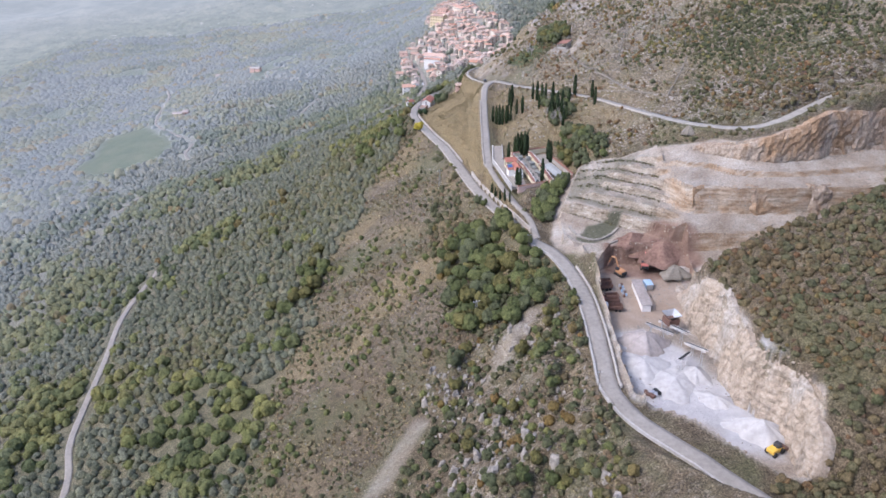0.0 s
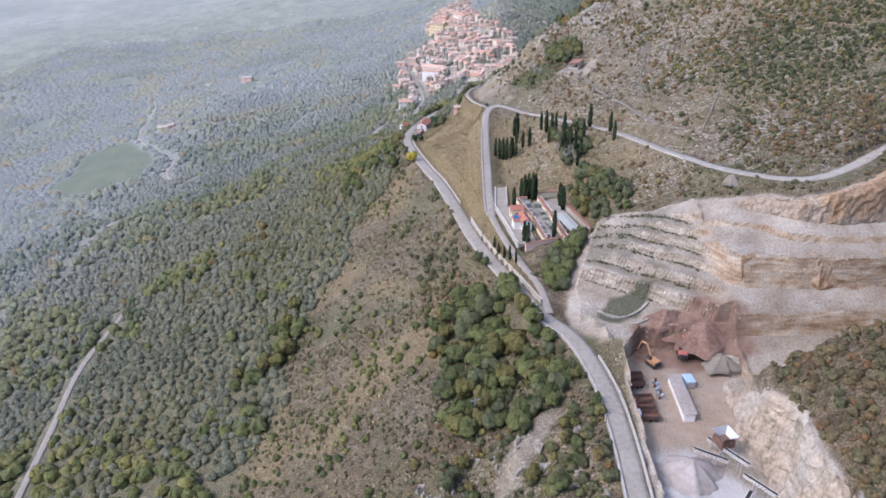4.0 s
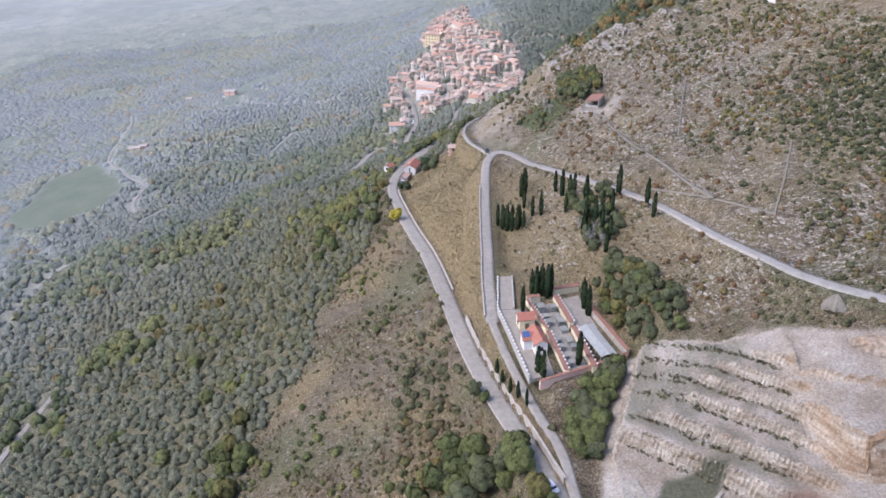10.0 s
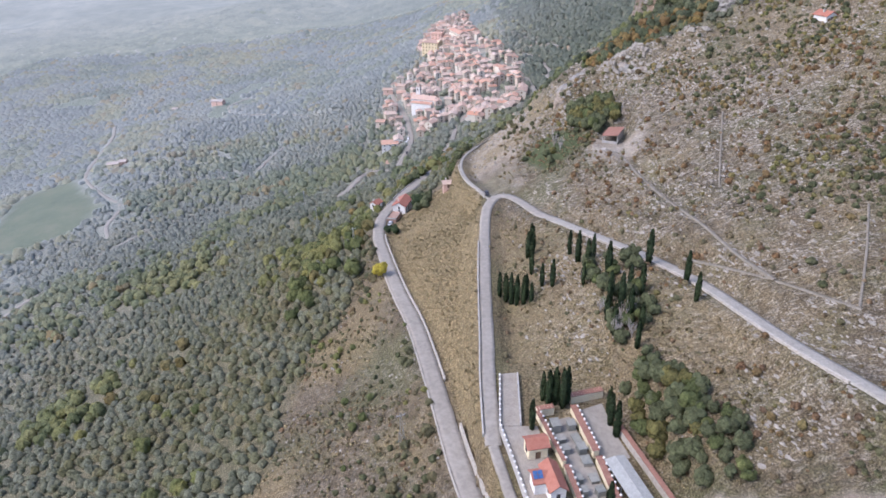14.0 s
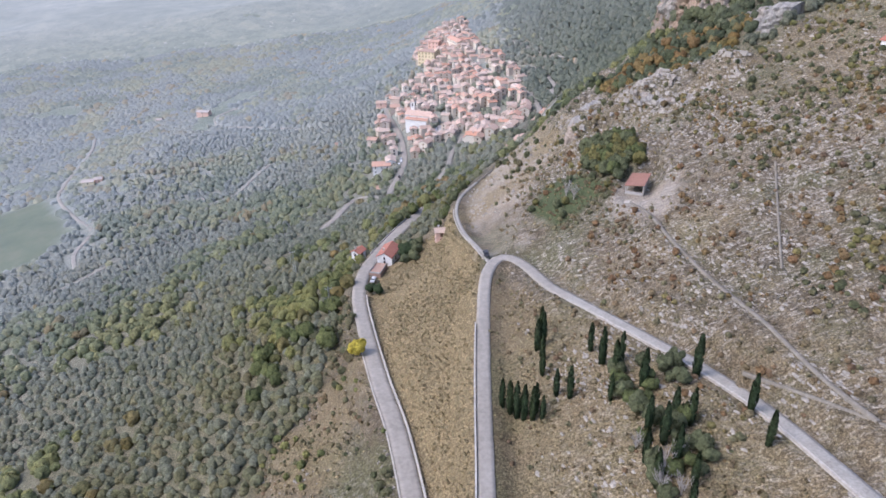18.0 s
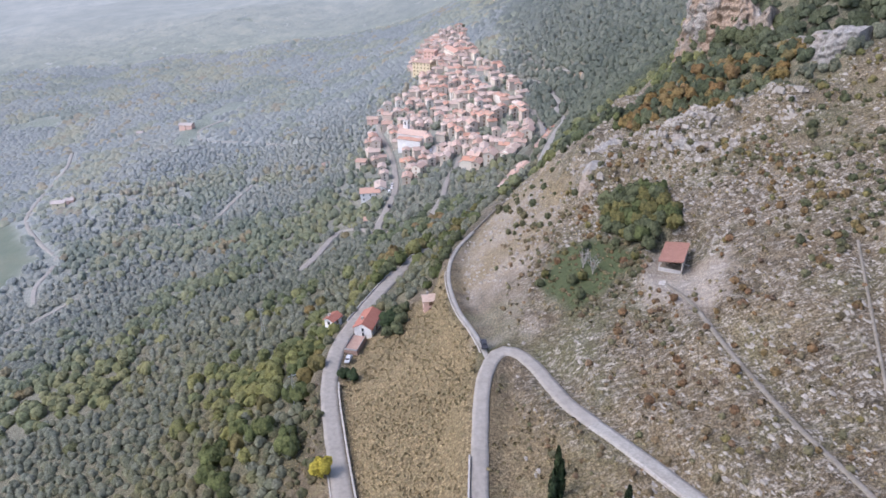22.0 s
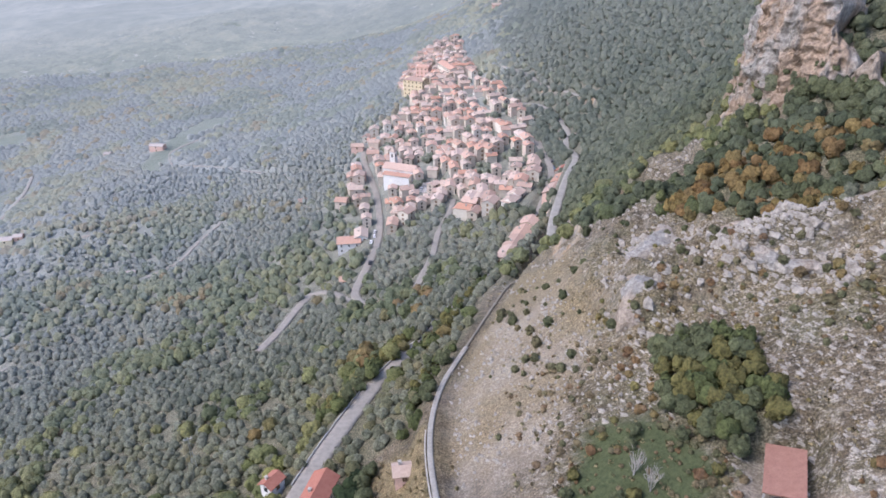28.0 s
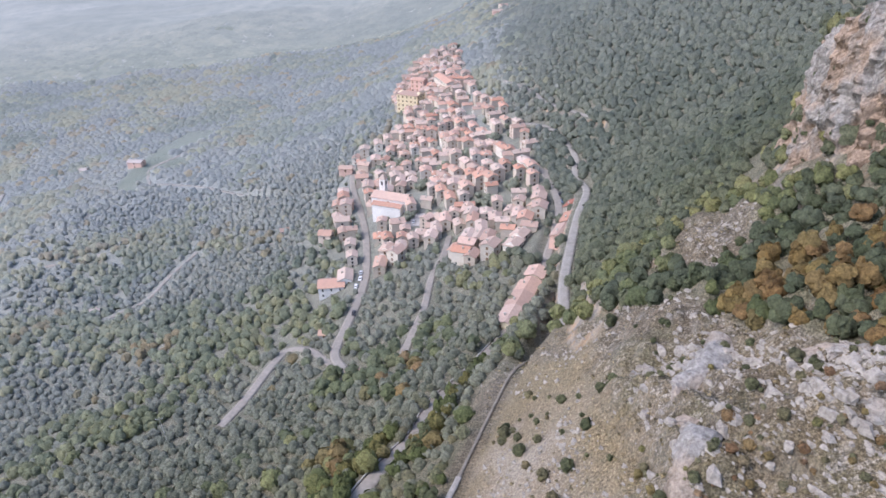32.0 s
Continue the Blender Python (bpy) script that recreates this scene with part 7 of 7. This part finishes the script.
# ---- the cliffs below the crest ----
def cliff(line, tops, back, label, seed, lean=0.14, mat=CLIFF, swell=1.0, rows_up=52, gap=0.65, name="rock_cliff"):
    """A rock wall along a line on the ground: buttresses, upright cracks and ledges, closed over the top and behind."""
    fine = along([(x, y, t) for (x, y), t in zip(line, tops)], gap)
    d = np.gradient(fine[:, :2], axis=0)
    d /= np.linalg.norm(d, axis=1)[:, None]
    out = np.stack((d[:, 1], -d[:, 0]), 1)
    run = np.concatenate(([0], np.cumsum(np.linalg.norm(np.diff(fine[:, :2], axis=0), axis=1))))
    foot = ground(fine[:, 0] + 2 * out[:, 0], fine[:, 1] + 2 * out[:, 1]) - 3
    crest = fine[:, 2] + swell * 2.4 * rough(run, 0 * run, 7, 3, seed)
    rows = []
    for j in range(rows_up + 1):
        k = j / rows_up
        z = foot + (crest - foot) * k
        crack = 0.5 - np.abs(rough(run + 0.15 * z, z * 0.28, 6, 3, seed + 2))
        shelf = grain(run * 0.3, z, 2.6, seed + 3) + 0.6 * grain(run * 0.5, z, 1.1, seed + 6)
        push = swell * (2.6 * rough(run, z * 0.25, 12, 2, seed + 1) + 3.0 * crack + 1.2 * shelf) + (0.3 + 0.4 * swell) * grain(run, z, 1.3, seed + 4)
        push = push - lean * (z - foot) - 2.2 * swell * step(k, 0.88, 1.0)
        rows.append(np.column_stack((fine[:, :2] + out * push[:, None], z)))
    top = rows[-1]
    for far, drop in ((0.35, 0.2), (0.7, 1.2), (1.0, 3.0)):
        q = top[:, :2] - out * (back * far)
        rows.append(np.column_stack((q, crest - drop * swell + 0.8 * swell * grain(q[:, 0], q[:, 1], 3, seed + 5))))
    rows.append(np.column_stack((rows[-1][:, :2], foot - 1)))
    m, n = len(fine), len(rows)
    v = np.stack(rows, 0).reshape(-1, 3)
    f = (np.arange(n - 1)[:, None, None] * m + np.arange(m - 1)[None, :, None] + np.array([0, 1, m + 1, m])).reshape(-1, 4)
    ends = [[j * m + o, (j + 1) * m + o, (n - 1) * m + o] for j in range(n - 2) for o in (0, m - 1)]
    f = np.vstack((f[:, [0, 1, 2]], f[:, [0, 2, 3]], np.array(ends)))
    tagged(new(name, array_mesh(name, v, f, mat)), label, "cliff", "cliffs")
    return v[:(rows_up + 1) * m].reshape(rows_up + 1, m, 3)


FACE = cliff([(136, 628), (126, 622), (119.5, 611), (119, 600), (122, 588), (126, 578), (130, 572), (139, 568)], (262, 264, 267, 271, 274, 272, 262, 254), 12, "tall ochre and grey limestone cliff with upright cracks", 601)
cliff([(127.5, 563), (127.5, 559), (129.5, 554), (134, 550), (140, 549)], (247, 255, 259, 255, 250), 6, "slim grey limestone buttress between trees", 621, 0.2, GREYROCK, 0.7)
cliff([(131, 545), (132.5, 538), (135, 529), (138, 520), (143, 512)], (246, 251, 256, 258, 259), 7, "broken pale limestone buttress on the crest", 641, 0.2, GREYROCK, 0.8)
RIB = [(79, 548), (73, 541), (68, 533), (63, 525), (60.5, 517), (57.5, 508)]
cliff(RIB, [height(x + 4, y - 1) + 2.2 for x, y in RIB], 5, "jagged pale limestone rib down the side of the spur", 741, 0.3, GREYROCK, 0.5, 22)
CRESTLINE = [(86, 530), (93, 526), (99, 522), (106, 516), (114, 510), (122, 505)]
cliff(CRESTLINE, [height(x, y + 3) + 1.8 for x, y in CRESTLINE], 4, "jagged pale limestone crest of the spur", 761, 0.3, GREYROCK, 0.45, 16)
BROW = [(80, 520), (85, 515), (90, 508), (97, 503), (104, 500)]
cliff(BROW, [height(x, y + 3) + 1.2 for x, y in BROW], 4, "low broken limestone step on the spur", 781, 0.3, GREYROCK, 0.4, 14)
PITWALL = [(86, 224), (83.5, 217), (80.6, 206), (79, 188), (80.4, 174), (80, 159), (80.4, 150), (86.5, 140), (87, 127), (86, 119)]
cliff(PITWALL, [height(x + 3.2, y) + 0.6 for x, y in PITWALL], 4.5, "pale tan cut rock face above the quarry floor", 661, 0.1, CUTROCK, 0.42, 30)
RIMWALL = [(x, float(np.interp(x, *RIM)) - 1.0) for x in (100, 106, 113, 122, 135, 150, 175, 198)]
cliff(RIMWALL, [height(x, y + 5) + 0.3 for x, y in RIMWALL], 4, "layered ochre rock wall under the rim track", 681, 0.12, OCHREROCK, 0.32, 14, 0.9)
MIDWALL = [(x, 238.2 + 0.17 * (float(np.interp(x, *RIM)) - 255.5)) for x in (94, 102, 112, 124, 138, 155, 176)]
cliff(MIDWALL, [198.4] * 7, 3, "beige and ochre rock wall between two quarry benches", 701, 0.2, OCHREROCK, 0.4, 16, 0.9)
LOWWALL = [(96, 230.5), (106, 229.5), (116, 229.5), (126, 230), (138, 230.5)]
cliff(LOWWALL, [184.4] * 5, 3, "low ochre rock wall above the quarry floor", 721, 0.2, OCHREROCK, 0.35, 12, 0.9)


# ---- single trees ----
def cypress_crown(seed):
    """A slim spindle of leaf clumps."""
    r = np.random.default_rng(seed)
    n = 130
    h = r.uniform(0.03, 1, n)
    rad = 0.085 * np.clip(np.sin(np.pi * np.clip(h * 0.86 + 0.14, 0, 1)), 0.05, 1) ** 0.7 * r.uniform(0.85, 1.1, n)
    a = r.uniform(0, 2 * math.pi, n)
    c = np.stack((rad * np.cos(a), rad * np.sin(a), h), 1)
    d = np.stack((np.cos(a), np.sin(a), np.full(n, 0.35)), 1)
    u = np.stack((-np.sin(a), np.cos(a), np.zeros(n)), 1)
    w = np.array([0, 0, 1.0]) + 0.2 * d
    s = 0.03 * r.uniform(0.7, 1.3, (n, 1))
    quad = np.stack((c - u * s - w * s, c + u * s - w * s + d * s * 0.4, c + u * s * 0.6 + w * s * 2, c - u * s * 0.7 + w * s * 1.8), 1).reshape(-1, 3)
    f = np.arange(4 * n).reshape(-1, 4)
    ring = np.array([[math.cos(q), math.sin(q)] for q in np.arange(6) * math.pi / 3])
    core = np.vstack([np.column_stack((ring * 0.07 * k, np.full(6, z))) for k, z in ((0.6, 0.03), (1, 0.2), (0.9, 0.5), (0.5, 0.8), (0.06, 0.99))])
    b = len(quad)
    q = np.array([[b + 6 * j + i, b + 6 * j + (i + 1) % 6, b + 6 * j + 6 + (i + 1) % 6, b + 6 * j + 6 + i] for j in range(4) for i in range(6)])
    return np.vstack((quad, core)), np.vstack((f, q))


def tree(name, shape, mat, label, category, group, size, trunk, tone):
    v, f = shape
    t = empty(name, pose(0, 0, 0), label, category, group)
    part("crown", array_mesh("crown", v * np.array(size), f, mat, True, rounded(v), tint=np.full(len(v), tone)), t)
    part("trunk", tubes("trunk", BARK, *trunk, sides=6), t)
    return t


def plant(proto, rows, first):
    """Copies of a tree; the first row takes the tree itself."""
    for k, (x, y, s) in enumerate(rows):
        m = pose(x, y, height(x, y) - 0.15, 0, 0, 67 * k + 13 * len(rows))
        if k == 0 and first:
            proto.matrix_basis = m @ Matrix.Scale(s, 4)
        else:
            copy_thing(proto, m).scale = (s, s, s)


CYP = [tree("cypress", cypress_crown(k), CYPRESS, "tall dark green cypress tree", "cypress", "cypresses", (11, 11, 11), (((0, 0, -0.5), (0, 0, 1.2), 0.2, 0.16),), 0.2 + 0.3 * k) for k in range(3)]
SPINDLES = [(26.2, 375.5, .8), (28, 374, .95), (29.6, 372.4, 1), (31.3, 371, .95), (33.2, 369.6, .9), (35.4, 368, .7), (34.2, 371.5, .8), (37, 383, .8), (36.9, 393.5, .9), (38.6, 394.5, .95), (37.6, 388.5, .75), (39.3, 374, .75), (42.2, 371.5, .85), (38.8, 399.6, .8),
            (49.4, 385, .8), (51, 378.5, 1), (53, 373.5, .95), (55.6, 378, .8), (57.8, 366.5, 1), (50.5, 366, .7), (57.8, 349, 1), (59.1, 344, .9), (54, 340, .9), (61.2, 354, .85), (58.3, 332, .8), (64, 352, .9), (69.5, 366.2, 1.05), (75.8, 351.5, .9), (75.4, 341.5, .8), (53.5, 346, .8), (55.6, 353, .9), (60.5, 337.5, .8),
            (30, 315.8, .85), (35.2, 324.6, 1), (37, 325.2, 1.05), (38.6, 323.6, 1.1), (40, 325.5, 1), (34, 326.6, .8), (49.4, 317, .9), (50, 313, .95), (49.8, 321, .8), (42.8, 288.2, 1), (31.2, 285.4, .95), (32.4, 283.6, .9), (20.8, 296, .6), (22, 291, .6), (23.8, 286, .55), (25.5, 281.5, .55), (27.4, 277, .5)]
for k, proto in enumerate(CYP):
    plant(proto, SPINDLES[k::3], True)


def broad(seed, mat, label, tone, wide=1.0, name="broadleaf_tree", category="tree", group="trees", size=6.0):
    limbs = [((0, 0, -0.6), (0.1, 0, 1.8), 0.24, 0.17)]
    r = random.Random(seed)
    for _ in range(4):
        a = r.uniform(0, 6.28)
        limbs.append(((0.1, 0, 1.7), (1.3 * math.cos(a), 1.3 * math.sin(a), 3.4), 0.12, 0.05))
    v, f = puff(8, 70, seed, 0.36 * wide, 0.72, 0.065)
    return tree(name, (v + np.array([0, 0, 0.16]), f), mat, label, category, group, (size, size, size), limbs, tone)


GREEN = [broad(50, BROADLEAF, "green broadleaf tree with a rounded crown", 0.08), broad(51, BROADLEAF, "green broadleaf tree in full leaf", 0.3), broad(52, EVERGREEN, "dark evergreen oak on the slope", 0.5, name="evergreen_oak", group="evergreen oaks"), broad(53, AUTUMN, "tree in orange autumn leaf", 0.1, name="autumn_tree", group="autumn trees"), broad(54, AUTUMN, "tree turning yellow and green", 0.7, name="autumn_tree", group="autumn trees")]
tr = random.Random(8)
STANDS = {0: [], 1: [], 2: [], 3: [], 4: []}


def stand(poly, n, sorts, low, high):
    xs, ys = [p[0] for p in poly], [p[1] for p in poly]
    made, tries = [], 0
    while len(made) < n and tries < 60 * n:
        tries += 1
        x, y = tr.uniform(min(xs), max(xs)), tr.uniform(min(ys), max(ys))
        a = np.array([x]), np.array([y])
        if outside(*a, poly)[0] < 0 and wild(*a)[0] and all((x - p) ** 2 + (y - q) ** 2 > 6 for p, q in made):
            made.append((x, y))
            STANDS[tr.choice(sorts)].append((x, y, tr.uniform(low, high)))


stand([(0, 212), (-4, 262), (6, 280), (24, 264), (34, 240), (38, 210), (20, 202)], 85, (0, 0, 1, 1, 2, 4), 0.8, 1.45)
stand(GROVE, 44, (2, 2, 0, 2, 2, 0, 4), 0.65, 1.05)
stand(LAWN, 9, (2, 2, 4, 4), 0.4, 0.65)
stand([(-14, 535), (-2, 566), (8, 588), (2, 592), (-16, 566), (-24, 540)], 30, (0, 0, 2, 4, 1), 0.7, 1.1)
stand([(14, 560), (26, 590), (36, 612), (30, 606), (18, 586), (8, 562)], 24, (0, 2, 4, 2), 0.6, 1.0)
stand([(128, 566), (124, 574), (133, 561), (141, 556), (136, 548)], 12, (2, 2, 0), 0.8, 1.2)
stand([(44, 280), (56, 288), (60, 284), (52, 262), (42, 256), (36, 266)], 34, (0, 1, 1, 2), 0.7, 1.2)
stand([(55, 300), (53, 318), (58, 325), (68, 312), (64, 296)], 24, (2, 0, 2, 4), 0.6, 1.0)
stand([(54, 326), (60, 330), (72, 300), (70, 284), (62, 284), (64, 300)], 34, (2, 0, 2, 1), 0.45, 0.8)
stand([(54, 335), (52, 380), (66, 372), (66, 340)], 28, (2, 2, 0), 0.5, 0.9)
stand([(-8, 490), (0, 486), (0, 506), (-8, 512)], 7, (2,), 0.7, 1.0)
stand([(13, 290), (18, 300), (20, 280), (26, 268)], 8, (2, 0), 0.5, 0.8)
stand([(-4, 120), (-2, 200), (36, 200), (40, 120)], 34, (0, 2, 3, 4, 4), 0.4, 0.9)
stand([(40, 150), (43, 210), (37, 225), (30, 205), (34, 150)], 10, (0, 2, 4), 0.4, 0.7)
stand([(-30, 470), (-28, 440), (-60, 420), (-62, 470)], 14, (0, 1), 0.9, 1.4)
stand([(4, 512), (14, 508), (18, 530), (26, 552), (14, 548)], 22, (0, 2, 4), 0.5, 0.9)
stand([(-75, 270), (-55, 340), (-62, 350), (-95, 290)], 16, (0, 1, 4), 0.9, 1.4)
for k, proto in enumerate(GREEN):
    plant(proto, STANDS[k], True)
plant(broad(60, GOLD, "round tree in bright yellow autumn leaf beside the road", 0.5, name="yellow_tree"), [(-18.2, 427, 1.05)], True)
plant(broad(61, CYPRESS, "dark round conifer beside the road house", 0.4, 0.8, name="conifer", category="tree", group="conifers"), [(-18.2, 470.5, .7), (-14.6, 468.5, .75), (-5.5, 497.5, 1.1), (-4.5, 503, 1.0)], True)


tuft = broad(71, EVERGREEN, "dark bush clinging to a crack in the cliff", 0.4, name="cliff_bush", category="bush", group="cliff bushes", size=2.6)
for k in range(22):
    p = FACE[tr.randrange(8, 48), tr.randrange(6, FACE.shape[1] - 6)]
    m = pose(p[0] + 0.3, p[1] + 0.2, p[2] - 0.9, 0, 0, 47 * k)
    if k == 0:
        tuft.matrix_basis = m
    else:
        q = tr.uniform(0.5, 1.2)
        copy_thing(tuft, m).scale = (q, q, q)


def snag(seed):
    """A bare grey tree: trunk, limbs and twigs."""
    r = random.Random(seed)
    runs = [((0, 0, -0.4), (0, 0, 2.2), 0.16, 0.1)]
    for _ in range(26):
        a, b = r.uniform(0, 6.28), r.uniform(0.6, 1.5)
        p = (0.3 * math.cos(a), 0.3 * math.sin(a), r.uniform(0.8, 2.2))
        q = (b * math.cos(a), b * math.sin(a), p[2] + r.uniform(1.2, 2.6))
        runs.append((p, q, 0.05, 0.02))
        for _ in range(2):
            runs.append((q, (q[0] + r.uniform(-0.6, 0.6), q[1] + r.uniform(-0.6, 0.6), q[2] + r.uniform(0.3, 0.9)), 0.03, 0.012))
    t = empty("bare_tree", pose(0, 0, 0), "bare grey tree without leaves", "tree", "bare trees")
    part("trunk", tubes("trunk", TWIGWOOD, *runs[:1], sides=6), t)
    part("branchwork", tubes("branchwork", TWIGWOOD, *runs[1:], sides=4), t)
    return t


plant(snag(1), [(56.5, 343, 1.3), (54.8, 338.5, 1.4), (58, 336.5, 1.2), (52.5, 350, 1.1), (55.5, 468, 1.3), (57.5, 464, 1.2), (60, 345, 1.2)], True)

free = []
for _ in range(6000):
    x, y = tr.uniform(-60, 90), tr.uniform(716, 1225)
    q = np.array([x]), np.array([y])
    if len(free) < 110 and outside(*q, VILLAGE)[0] < -1 and road_gap(*q)[0] > 2.2 and all((x - p) ** 2 + (y - r) ** 2 > 27 for p, r in spots) and all((x - p) ** 2 + (y - r) ** 2 > 14 for p, r, _ in free) and all((x - p) ** 2 + (y - r) ** 2 > 150 for p, r in (CHURCH, PALACE)):
        free.append((x, y, tr.uniform(0.5, 0.85)))
plant(broad(66, EVERGREEN_HAZED, "round park tree between the village houses", 0.5, name="village_tree", group="village trees"), [(p + 3.1 * math.cos(k * 2.4), q + 3.1 * math.sin(k * 2.4), 0.75 + 0.1 * (k % 4)) for p, q, r in TAKEN[2:] for k in range(4) if (p, q) != (7, 811)] + [(-2, 815, 0.7), (1, 812, 0.8), (-3, 808, 0.7), (2, 818, 0.6)] + free, True)
